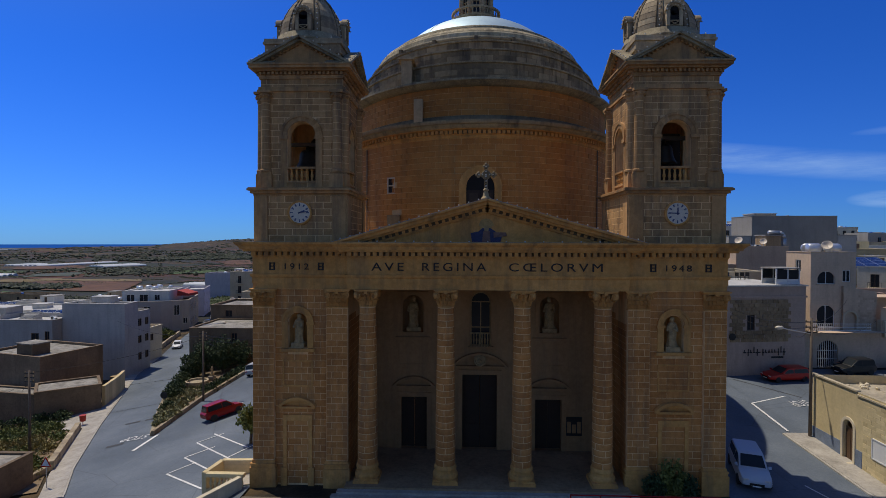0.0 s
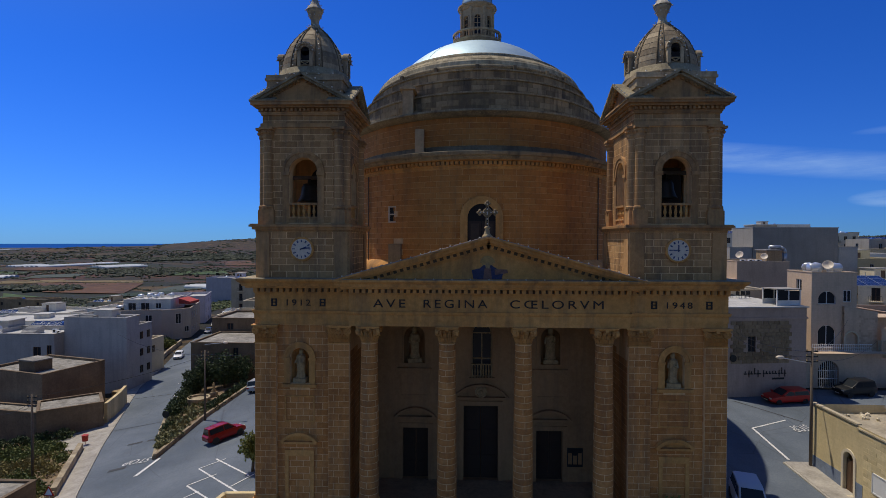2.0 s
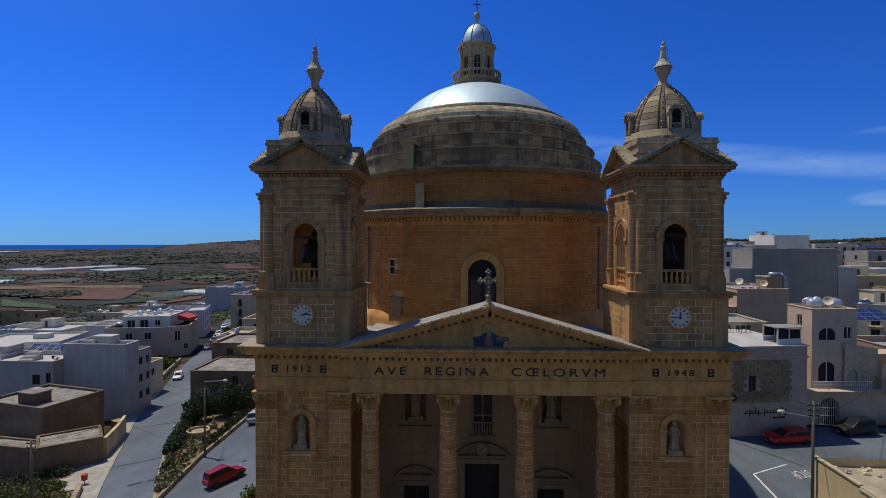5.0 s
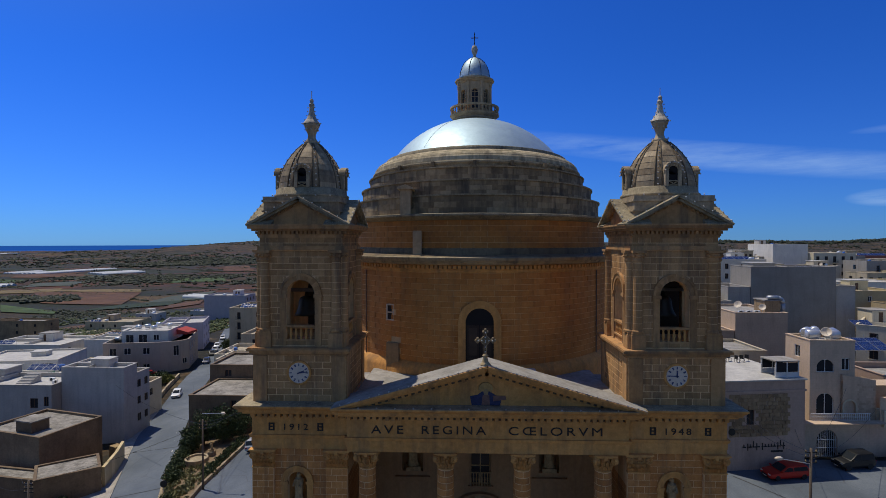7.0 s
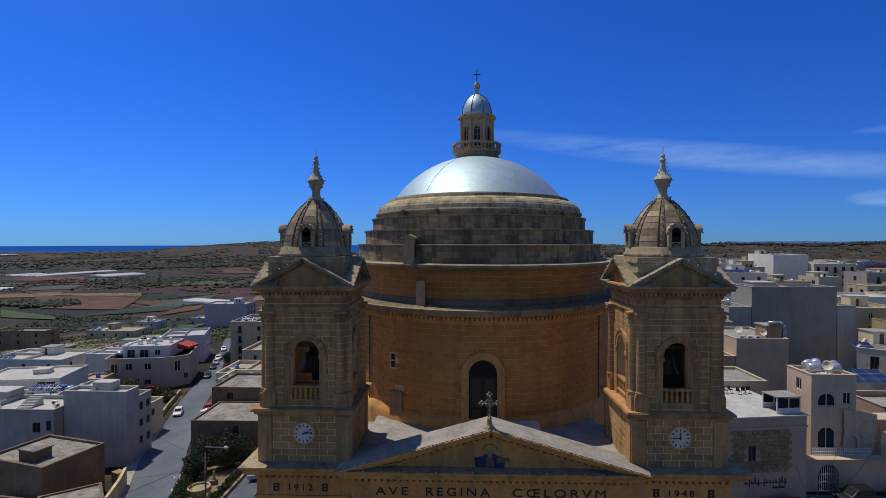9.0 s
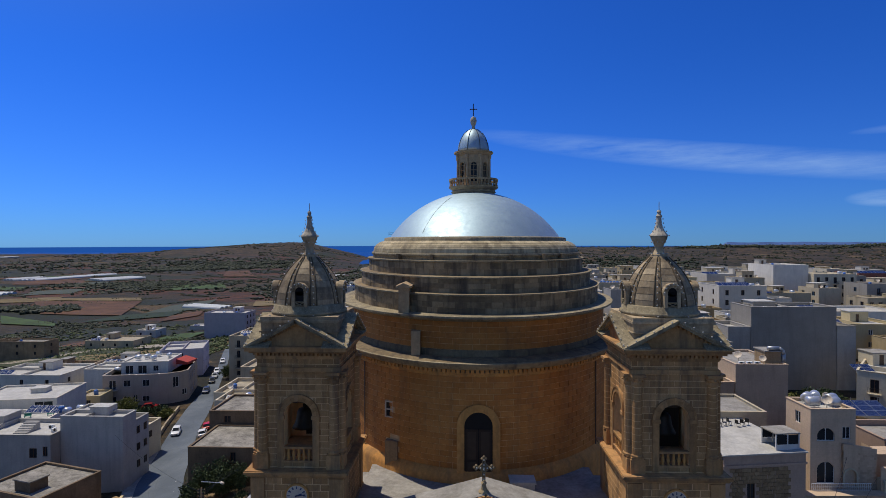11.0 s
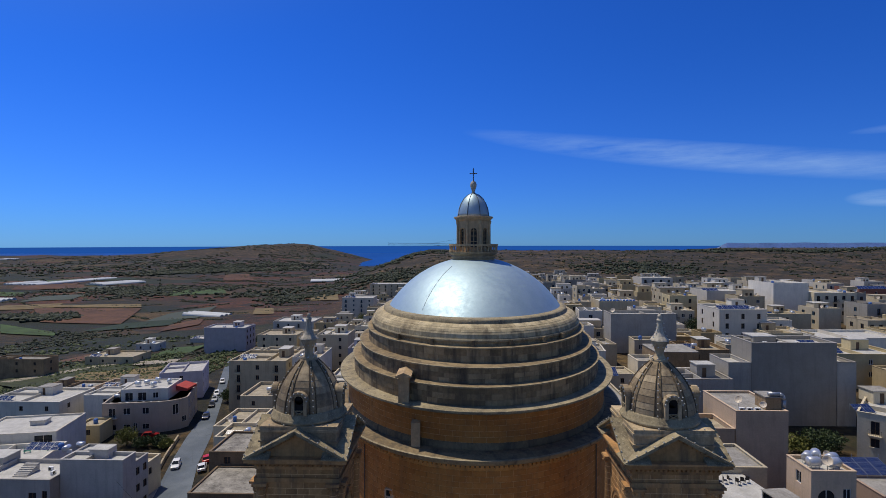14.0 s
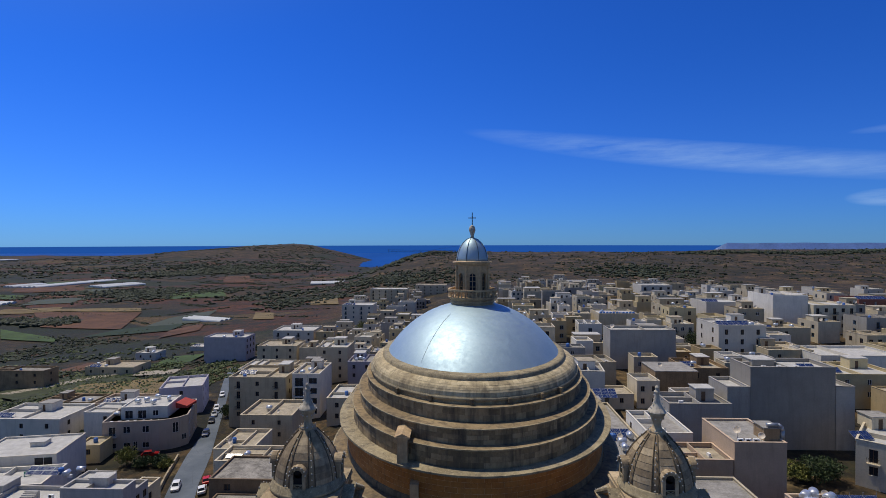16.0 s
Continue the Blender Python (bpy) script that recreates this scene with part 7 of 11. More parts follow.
# -- named houses: label, x0, x1, front y, depth, top z, wall, roof, columns, side windows, options
HOUSES = [
    ("lilac-grey rendered apartment block beside the fields", -127.0, -106.4, 217, 12, -1.2, W_LILAC, R_WHITE, 0, 3, {"win": (1.2, 1.6)}),
    ("beige stone house with dark windows along the street", -69.5, -52.7, 117, 15, 5.6, W_BEIGE, R_BEIGE, 3, 2, {"balcony": True}),
    ("white narrow town house with blue-framed tall windows", -51.1, -42.9, 118, 14, 6.5, W_WHITE, R_BEIGE, 2, 0, {"balcony": True, "frame_mat": "blue", "win": (2.4, 1.7)}),
    ("beige low house with a plain blank wall", -56.7, -43.6, 95, 13, 1.9, W_BEIGE, R_BEIGE, 2, 0, {"win": (0.8, 1.1)}),
    ("cream flat-roofed house with small roof rooms", -54.4, -46.0, 76, 12, 1.0, W_CREAM, R_BEIGE, 1, 0, {}),
    ("cream house with a roof terrace behind the church", -38.3, -27.0, 108, 14, 2.4, W_CREAM, R_WHITE, 2, 0, {}),
    ("long cream house with a bare flat roof", -70.0, -49.2, 137, 14, 2.9, W_CREAM, R_BEIGE, 3, 0, {}),
    ("stepped beige stone house", -90.0, -72.7, 190, 14, 0.2, W_BEIGE, R_BEIGE, 3, 0, {}),
    ("grey-white apartment block with balconies", -97.6, -76.7, 230, 16, 0.0, W_WHITE, R_WHITE, 4, 3, {"balcony": True}),
    ("white apartment block with blue glass", -78.3, -58.2, 300, 16, 4.6, W_WHITE, R_WHITE, 4, 2, {"frame_mat": "blue", "balcony": True}),
    ("cream apartment block with dark balconies", -81.1, -49.0, 420, 18, 3.9, W_CREAM, R_WHITE, 6, 2, {"balcony": True}),
    ("pale stone villa at the edge of the town", -44.2, -15.4, 450, 18, 4.9, W_CREAM, R_BEIGE, 5, 0, {}),
    ("cream house with a cluttered roof", -55.6, -43.9, 160, 13, 5.8, W_CREAM, R_WHITE, 2, 0, {}),
    ("grey-lilac house with a flat roof", -41.7, -32.7, 150, 12, 2.8, W_LILAC, R_GREY, 2, 0, {}),
    ("orange stone house with a row of windows", 33.0, 48.4, 190, 14, 11.0, W_OCHRE, R_WHITE, 4, 0, {"win": (1.0, 1.0)}),
    ("beige block with blue barrels on its roof", 51.5, 66.6, 170, 14, 17.4, W_BEIGE, R_WHITE, 0, 0, {}),
    ("tall bare grey party wall of an apartment block", 43.2, 62.6, 125, 8, 18.6, W_GREY, R_WHITE, 0, 0, {}),
    ("long bare grey wall of a hall", 81.5, 114.2, 330, 20, 11.1, W_GREY, R_WHITE, 0, 0, {}),
    ("white block at the edge of the town", 79.1, 114.0, 450, 18, 8.7, W_WHITE, R_WHITE, 5, 0, {}),
    ("white three-storey house with dark balconies", 111.7, 131.0, 300, 16, 17.5, W_WHITE, R_WHITE, 4, 0, {"balcony": True, "win": (1.5, 1.4)}),
    ("ochre house with few windows", 107.4, 117.0, 230, 14, 14.9, W_OCHRE, R_BEIGE, 1, 0, {}),
    ("white house with a long blank wall", 101.4, 123.5, 190, 16, 19.6, W_WHITE, R_WHITE, 0, 0, {}),
    ("pale grey tower house with narrow windows and solar panels", 76.6, 90.7, 128, 15, 19.6, W_WHITE, R_WHITE, 3, -2, {"win": (1.0, 1.6)}),
    ("big white apartment block with a blank wall", 120.0, 133.4, 175, 18, 24.0, W_WHITE, R_WHITE, 0, 0, {}),
    ("cream apartment block with dark balconies", 133.6, 149.4, 172, 16, 20.6, W_CREAM, R_WHITE, 5, 0, {"balcony": True, "win": (1.2, 1.5)}),
    ("dark red rendered house with a blue solar roof", 178.5, 198.4, 210, 16, 18.7, W_ROSE, R_WHITE, 4, 0, {"frame_mat": "white"}),
    ("old beige stone house with a bare wall", 102.1, 118.2, 150, 13, 15.4, W_BEIGE, R_BEIGE, 1, 0, {}),
    ("old low beige house with arched openings", 86.8, 99.5, 120, 13, 13.8, W_BEIGE, R_BEIGE, 2, 0, {}),
    ("white modern house with a terrace", 96.2, 118.1, 112, 14, 14.0, W_WHITE, R_WHITE, 3, 0, {}),
    ("pale yellow house with a flat roof", 88.4, 104.1, 95, 13, 13.2, W_YELLOW, R_WHITE, 3, -2, {"frame_mat": "white"}),
    ("old brown stone house with a dusty roof", 57.3, 68.1, 105, 12, 12.0, W_BROWN, R_BEIGE, 2, 0, {}),
    ("dark brown stone block with an overhanging grey roof", 46.7, 57.1, 98, 10, 12.8, W_BROWN, R_GREY, 0, 0, {"parapet": 0.0}),
    ("bare grey block wall of a lower house", 39.2, 51.2, 70, 8, 13.4, W_GREY, R_GREY, 0, 0, {}),
    ("beige stone house end wall with a stepped top", 33.3, 40.6, 48.6, 7, 11.3, W_BLUSH, R_BEIGE, 0, 0, {}),
    ("plain beige stone house with plant on its roof", 40.7, 48.6, 48.5, 11, 14.1, W_BLUSH, R_GREY, 0, 0, {"parapet": 0.3}),
    ("white house with roof rooms at the edge of the fields", -132.6, -111.1, 105, 14, -3.2, W_WHITE, R_WHITE, 3, 2, {}),
    ("cream corner house with balconies", 67.3, 82.0, 60, 12, 10.6, W_CREAM, R_WHITE, 3, 0, {"balcony": True, "win": (1.2, 1.5), "rot": -42}),
    ("beige farmhouse among fields", -171.2, -149.1, 196, 14, -11.1, W_BEIGE, R_BEIGE, 4, 1, {"frame_mat": "brown"}),
    ("small white farm building", -172.6, -162.0, 235, 10, -13.0, W_WHITE, R_WHITE, 2, 1, {}),
    ("small white farm building", -158.0, -144.0, 262, 10, -15.0, W_WHITE, R_WHITE, 2, 0, {}),
    ("old brown stone farm sheds with a flat roof", -196.0, -173.0, 175, 8, -7.6, W_BROWN, R_OLD, 3, 1, {}),
    ("low grey farm shed", -146.0, -128.0, 140, 10, -9.5, W_BROWN, R_GREY, 1, 1, {}),
]
FRAMES = {"blue": M_FRAME_G, "white": M_FRAME_W, "brown": M_FRAME_B}
for i, (label, x0, x1, y0, dep, z1, wm, rm, cols, side, opt) in enumerate(HOUSES):
    opt = dict(opt)
    if "frame_mat" in opt:
        opt["frame_mat"] = FRAMES[opt["frame_mat"]]
    house(label, x0, x1, y0, dep, z1, wm, rm, cols, side=side, **opt)
    dress(x0 + 0.4, x1 - 0.4, y0 + 0.4, y0 + dep - 0.4, z1 - opt.get("parapet", 0.7), 100 + i, wm, room=(opt.get("parapet", 0.7) > 0.5))
for i in range(11):
    roof_tank(52.6 + i * 1.25, 171.4, 16.7, 0, True)
roof_pv(78.0, 129.5, 18.9, 6, 3)
roof_pv(181.0, 213, 18.0, 8, 3)

# the tall bare grey block east of the church, in three heights
for x0, x1, z1 in ((51.8, 56.2, 16.0), (56.3, 72.9, 20.0), (73.0, 76.7, 16.2)):
    house("tall bare grey blockwork gable wall without windows", x0, x1, 73.0, 8, z1, W_GREY, R_WHITE, 0, side=0)
roof_room(58.5, 76.4, 19.3, 4.5, 4, 1.3, W_GREY)
for px in (60.0, 63.0, 66.5):
    roof_ac(px, 75.0, 19.3)
roof_pv(68.0, 76.0, 19.3, 2, 1)
# plant on the beige house
for k, px in enumerate((42.0, 43.2, 44.4)):
    roof_ac(px, 49.3, 13.8)
roof_dish(45.3, 49.4, 13.8, 0.9)
rr = roof_room(46.0, 50.0, 13.8, 2.4, 3.0, 2.0, W_BROWN, R_GREY)
bm = bmesh.new()
prevp = None
for p in ((46.5, 50.2, 16.3), (48.2, 50.2, 16.3), (48.7, 50.2, 16.0), (48.9, 50.2, 15.4), (48.9, 50.2, 13.8)):
    if prevp:
        tube(bm, prevp, p, 0.32, 10)
    prevp = p
ob = new("air_duct", mesh_of("air_duct", bm, M_STEEL, smooth=True))
tagged(ob, "bent silver ventilation duct on a roof", "air duct")

# -- tavern and the house with arches across the street
tav = thing("tavern", "two-storey tavern with a rubble-stone upper front and painted sign", "house", pose(26.6, 23.5, 0, 0, 0, 8))
W = 9.6
bm = bmesh.new()
plate(bm, ONE, 0, W, -0.6, 9.98, [(2.75, 3.65, 5.2, 6.9, False)], depth=0.25)
plate(bm, pose(W, 0, 0, 0, 0, 90), 0, 11, -0.6, 9.98)
plate(bm, pose(0, 0, 0, 0, 0, -90), -11, 0, -0.6, 9.98, [(-4.4, -3.0, 0.2, 2.6, True), (-8, -6.8, 4.8, 6.8, True)], depth=0.3)
plate(bm, pose(W, 11, 0, 0, 0, 180), 0, W, -0.6, 9.98)
twall = part("wall", bm, W_PINK, tav)
for z in range(11):
    for k in range(12):
        rnd = random.Random(z * 40 + k)
        u0 = 0.75 + k * 0.62 + (0.3 if z % 2 else 0) + rnd.uniform(-0.05, 0.05)
        u1 = u0 + 0.58
        if u0 < 3.75 and u1 > 2.65 and 5.0 < 3.95 + z * 0.42 + 0.2 < 7.0:
            continue
        if u1 > 8.0:
            continue
        key = (0.6, 0.42)
        piece("stone_block", block_mesh(0.6, 0.42, W_BROWN, 0.05), twall, pose((u0 + u1) / 2, rnd.uniform(-0.02, 0.01), 4.15 + z * 0.42))
bm = bmesh.new()
box(bm, -0.15, W + 0.15, -0.18, 11.1, 9.98, 10.12)
part("roof", bm, R_WHITE, tav)
bm = bmesh.new()
box(bm, -0.1, W + 0.1, -0.12, 0.0, 8.75, 8.95)
part("string_course", bm, W_PINK, tav)
o = piece("window", window_mesh(0.9, 1.7, M_FRAME_B)[0], tav, pose(3.2, 0.02, 5.2))
piece("pane", window_mesh(0.9, 1.7, M_FRAME_B)[1], o, ONE)
# the painted sign, kept to plain strokes
sg = thing("wall_sign", "dark painted sign strokes on a pale wall", "sign", pose(26.6, 23.5, 0, 0, 0, 8))
rnd = random.Random(4)
u = 2.3
for wd in (0.5, 0.25, 0.4, 0.3, 0.75, 0.3, 0.4, 0.35, 0.3, 0.45, 0.3, 0.35, 0.4):
    hgt = rnd.choice((0.35, 0.45, 0.7))
    bm = bmesh.new()
    box(bm, u, u + wd * 0.75, -0.045, -0.012, 2.75, 2.75 + 0.12)
    box(bm, u + wd * 0.2, u + wd * 0.2 + 0.09, -0.05, -0.012, 2.75 - (0.3 if hgt == 0.45 else 0), 2.75 + hgt)
    part("stroke", bm, M_LETTER, sg)
    u += wd
bm = bmesh.new()
box(bm, 5.6, 7.0, -0.045, -0.012, 2.15, 2.35)
part("stroke", bm, M_LETTER, sg)
bm = bmesh.new()
lathe(bm, [(0.38, 0), (0.38, 0.06), (0.01, 0.07)], 20, m=pose(27.6, 23.58, 4.55, 90, 0, 8))
ob = new("wall_plaque", mesh_of("wall_plaque", bm, M_IRON))
tagged(ob, "small dark oval plaque on the tavern wall", "plaque")
# glazed kiosk on the tavern roof
kio = thing("roof_kiosk", "small glazed white-framed kiosk on the tavern roof", "kiosk", pose(33.0, 25.0, 10.12, 0, 0, 8))
for x in (0, 1.35, 2.7):
    for y in (0, 2.2):
        bm = bmesh.new()
        box(bm, x - 0.06, x + 0.06, y - 0.06, y + 0.06, 0, 1.75)
        part("post", bm, M_FRAME_W, kio)
bm = bmesh.new()
box(bm, -0.12, 2.82, -0.12, 2.32, 1.75, 1.86)
part("roof", bm, R_GREY, kio)
for y in (0.0, 2.2):
    for x in (0.06, 1.41):
        bm = bmesh.new()
        box(bm, x, x + 1.23, y - 0.01, y + 0.01, 0.6, 1.65)
        part("pane", bm, M_GLASS, kio)
        bm = bmesh.new()
        box(bm, x, x + 1.23, y - 0.03, y + 0.03, 0.02, 0.58)
        part("panel", bm, M_FRAME_W, kio)
# stacked tables and chairs on the terrace behind
for k in range(9):
    c = thing("terrace_chair", "dark stacked terrace chair", "chair", pose(28.3 + k * 0.72, 32.3 + 0.3 * (k % 3), 10.12, 0, 0, 20 * k), "terrace chairs")
    bm = bmesh.new()
    box(bm, -0.22, 0.22, -0.22, 0.22, 0.42, 0.47)
    part("seat", bm, M_IRON, c)
    bm = bmesh.new()
    box(bm, -0.22, 0.22, 0.18, 0.22, 0.47, 0.9)
    part("backrest", bm, M_IRON, c)
    for x in (-0.2, 0.2):
        for y in (-0.2, 0.2):
            bm = bmesh.new()
            tube(bm, (x, y, 0), (x, y, 0.43), 0.02, 4)
            part("leg", bm, M_IRON, c)
# terrace wall behind, cream
house("long low cream terrace wall", 26.5, 38.0, 35.5, 8, 10.9, W_CREAM, R_GREY, 0, base=1.0, parapet=0.3)

house("pale stone house with arched dark windows and roof tanks", 38.9, 44.0, 28.4, 4.6, 13.6, W_BLUSH, R_WHITE, 0, parapet=0.35, base=0.5,
             holes=[(0.75, 2.75, 5.0, 6.5, True), (0.75, 2.75, 9.95, 10.45, True), (3.6, 4.5, 10.2, 11.6, False)], side=-1, rows=1, win=(1.0, 1.4), frame_mat=M_FRAME_W)
for k, (px, py) in enumerate(((40.2, 30.0), (42.4, 29.8), (43.1, 31.2), (40.5, 31.6), (41.9, 32.2))):
    roof_tank(px, py, 13.25, 15 * k)
roof_dish(41.4, 29.4, 13.25, 1.0)
roof_dish(43.3, 32.3, 13.25, 0.7)
roof_pv(46.8, 32.0, 11.6, 3, 3, tilt=20)
# lower front wall with a barred gate arch, balcony above
low = thing("street_wall", "plain pink-grey street wall with an arched barred gate", "wall", pose(36.1, 27.15, 0, 0, 0, 2), kind="structure")
bm = bmesh.new()
plate(bm, ONE, 0, 16, -0.6, 4.7, [(2.9, 5.3, 0.3, 2.4, True)], depth=0.4)
plate(bm, pose(0, 0, 4.7, -90, 0, 0), 0, 10.1, -1.3, 0)
plate(bm, pose(0, 0, 0), 10.1, 16, 4.7, 7.4)
plate(bm, pose(0, 0, 7.4, -90, 0, 0), 10.1, 16, -0.4, 0)
plate(bm, pose(16, 0, 0, 0, 0, 90), 0, 4, -0.6, 4.7)
part("wall", bm, W_BLUSH, low)
bm = bmesh.new()
for k in range(11):
    tube(bm, (3.0 + k * 0.22, 0.2, 0.2), (3.0 + k * 0.22, 0.2, 2.4 + math.sqrt(max(0.02, 1.44 - (k * 0.22 - 1.1) ** 2))), 0.035, 5)
for z in (0.5, 1.5, 2.4):
    tube(bm, (2.9, 0.2, z), (5.3, 0.2, z), 0.04, 5)
part("gate", bm, M_FRAME_W, low, "white barred metal gate")
# dark panel, coloured as the unlit depth behind the gate
bm = bmesh.new()
box(bm, 2.7, 5.5, 0.9, 1.0, 0.2, 3.8)
part("dark_passage", bm, M_DARK, low)
bm = bmesh.new()
for k in range(30):
    tube(bm, (2.2 + k * 0.23, -0.03, 4.7), (2.2 + k * 0.23, -0.03, 5.5), 0.02, 4)
for z in (4.75, 5.1, 5.5):
    tube(bm, (2.2, -0.03, z), (9.0, -0.03, z), 0.03, 5)
part("balcony_railing", bm, M_WHITE, low, "white metal balcony railing")
# lit wing wall with an arch, stepping down towards the street
wing = thing("wing_wall", "pale coursed stone wall with an arched opening and a sloping top", "wall", pose(42.4, 28.05, 0, 0, 0, 3), kind="structure")
bm = bmesh.new()
plate(bm, ONE, 0.0, 3.9, -0.4, 9.0, [(0.12, 1.55, 4.75, 6.05, True)], depth=0.3, back=True)
prism(bm, [(0.0, 9.0), (3.9, 9.0), (3.9, 9.1), (0.0, 9.75)], 0.0, 0.3)
plate(bm, pose(3.9, 0, 0, 0, 0, 90), 0, 2.2, -0.4, 9.05)
ww_ = part("wall", bm, W_BLUSH, wing)
bm = bmesh.new()
arch_band(bm, ONE, 0.835, 6.05, 0.72, 0.88, -0.08, 0.0, legs=1.3)
part("arch_frame", bm, W_CREAM, wing)
# dark panel added behind the arch for its unlit depth
bm = bmesh.new()
box(bm, 0.0, 1.7, 0.34, 0.40, 4.7, 6.9)
part("dark_passage", bm, M_DARK, wing)
block_face(ww_, ONE, [(1.7, 3.85, 4.8, 9.0)], W_BLUSH, 0.28, 0.6, seed=5, limit=60)
for k in range(5):
    bm = bmesh.new()
    box(bm, 3.95 + 0.42 * k, 4.37 + 0.42 * k, -1.1, 0.0, 4.0, 5.9 - 0.26 * k)
    part("step", bm, W_CREAM, wing)
bm = bmesh.new()
plate(bm, pose(46.3, 30.4, 0, 0, 0, 4), 0, 9.0, 0.0, 8.6)
plate(bm, pose(46.3, 30.4, 8.6, -86, 0, 4), 0, 9.0, -2.0, 0.0)
part("back_wall", bm, W_BLUSH, wing, at=pose(42.4, 28.05, 0, 0, 0, 3).inverted())

house("pale plain house beside the arched one", 51.0, 66.0, 30.5, 10, 8.4, W_PINK, R_GREY, 2, base=0.6)

# -- single-storey limestone house at the street corner, arched door
hr = thing("corner_house", "single-storey yellow limestone house with an arched door and blue plinth", "house", pose(26.3, 8.6, 0, 0, 0, -90 - 1.5))
bm = bmesh.new()
plate(bm, ONE, 0, 9.5, -2.0, 4.3, [(3.55, 4.55, -0.85, 1.55, True)], depth=0.3)
plate(bm, pose(0, 0, 0, 0, 0, -90), -9, 0, -2.0, 4.3)
plate(bm, pose(9.5, 0, 0, 0, 0, 90), 0, 9, -2.0, 3.9)
plate(bm, pose(9.5, 9, 0, 0, 0, 180), 0, 9.5, -2.0, 4.1)
hw = part("wall", bm, W_YELLOW, hr)
bm = bmesh.new()
box(bm, 0.1, 9.3, 0.2, 8.9, 3.5, 3.62)
part("roof", bm, R_BEIGE, hr)
bm = bmesh.new()
box(bm, -0.08, 4.9, -0.08, 0.24, 4.3, 4.42)
box(bm, 4.9, 9.55, -0.08, 0.24, 4.05, 4.16)
part("coping", bm, W_BEIGE, hr)
bm = bmesh.new()
box(bm, 0.0, 3.5, -0.03, 0.0, -1.2, 0.25)
box(bm, 4.6, 5.4, -0.03, 0.0, -1.2, 0.25)
part("plinth", bm, plain("blue_grey_plinth_paint", (0.16, 0.20, 0.27), 0.8, vary=0.2), hr, "painted blue-grey plinth")
bm = bmesh.new()
arch_band(bm, ONE, 4.05, 1.55, 0.52, 0.72, -0.07, 0.02, legs=2.4)
part("door_frame", bm, W_CREAM, hr)
bm = bmesh.new()
box(bm, 3.58, 4.03, 0.16, 0.22, -0.85, 1.5)
box(bm, 4.07, 4.52, 0.16, 0.22, -0.85, 1.5)
part("door", bm, M_FRAME_B, hr, "dark glazed double door")
bm = bmesh.new()
box(bm, 3.4, 4.7, -0.45, 0.0, -1.4, -0.85)
part("doorstep", bm, W_CREAM, hr)
bm = bmesh.new()
for x in (6.3, 7.9):
    box(bm, x, x + 0.08, -0.06, 0.0, 0.2, 1.6)
for z in (0.2, 1.52):
    box(bm, 6.3, 7.98, -0.06, 0.0, z, z + 0.08)
box(bm, 6.38, 7.9, -0.03, 0.0, 0.28, 1.52)
part("notice_case", bm, M_FRAME_W, hr, "white framed glass notice case")
block_face(hw, ONE, [(5.45, 9.4, -1.1, 3.9)], W_YELLOW, 0.30, 0.75, [(6.2, 8.05, 0.1, 1.7), (8.5, 9.5, -1.2, 1.8)], seed=77, limit=80)
# dark panel, coloured as an unlit doorway
bm = bmesh.new()
box(bm, 8.6, 9.4, 0.02, 0.06, -1.2, 1.4)
lathe(bm, [(0.4, 0), (0.4, 0.04)], 16, m=pose(9.0, 0.02, 1.4, 90, 0, 0))
part("doorway", bm, M_DARK, hr)
roof_room(30.0, 1.5, 3.62, 4.0, 4.5, 1.2, W_CREAM, R_GREY)
rnd = random.Random(8)
for k in range(26):
    bm = bmesh.new()
    bmesh.ops.create_icosphere(bm, subdivisions=1, radius=rnd.uniform(0.08, 0.22))
    for v in bm.verts:
        v.co *= rnd.uniform(0.6, 1.2)
    ob = new("roof_stone", mesh_of("roof_stone", bm, W_CREAM))
    ob.location = (rnd.uniform(27, 35), rnd.uniform(6.3, 8.3), 3.72)
    tagged(ob, "loose pale rubble stone on a flat roof", "stone", "roof rubble")

# -- west of the street
house("grey blockwork house with a raised front and white roof", -68.3, -57.6, 51.0, 3.5, 4.1, W_CONCRETE, R_WHITE, 0, base=-8.0, parapet=0.5)
house("grey blockwork rear storey with a white roof", -68.3, -63.1, 54.55, 3.2, 4.1, W_CONCRETE, R_WHITE, 0, base=-8.0, parapet=0.3)
house("lower grey rear wing with windows onto the street", -63.05, -57.9, 54.55, 4.0, 2.3, W_CONCRETE, R_WHITE, 0, base=-8.0, parapet=0.7, side=2)
house("grey blockwork house with small windows and a white roof", -90.0, -68.4, 49.0, 8.0, 1.6, W_CONCRETE, R_WHITE, 0, holes=[(18.0, 19.3, -2.1, -0.5, False), (20.3, 21.1, -1.8, -0.2, False)], base=-8.0, parapet=0.6)
roof_room(-64.6, 52.9, 3.6, 3.2, 2.0, 1.4, W_CONCRETE, R_WHITE)
roof_room(-85.5, 54.2, 1.0, 4.6, 3.6, 1.8, W_CONCRETE, R_WHITE)
roof_ac(-70.6, 52.5, 1.0, 90)
roof_ac(-72.2, 54.0, 1.0, 0)
steps_ = thing("roof_stair", "flight of pale concrete steps on a flat roof", "stairs", pose(-76.6, 51.2, 1.0))
for k in range(8):
    bm = bmesh.new()
    box(bm, 0, 2.4, 0.34 * k, 2.8, 0.16 * k, 0.16 * k + 0.156)
    part("step", bm, W_CONCRETE, steps_)
dress(-84, -77, 49.6, 56.4, 1.0, 31, W_CONCRETE, False, 3)
house("small cream house with a roof balcony beside the street", -65.6, -61.9, 62.2, 7.0, -2.2, W_CREAM, R_BEIGE, 1, base=-8.4, parapet=0.7, side=1)
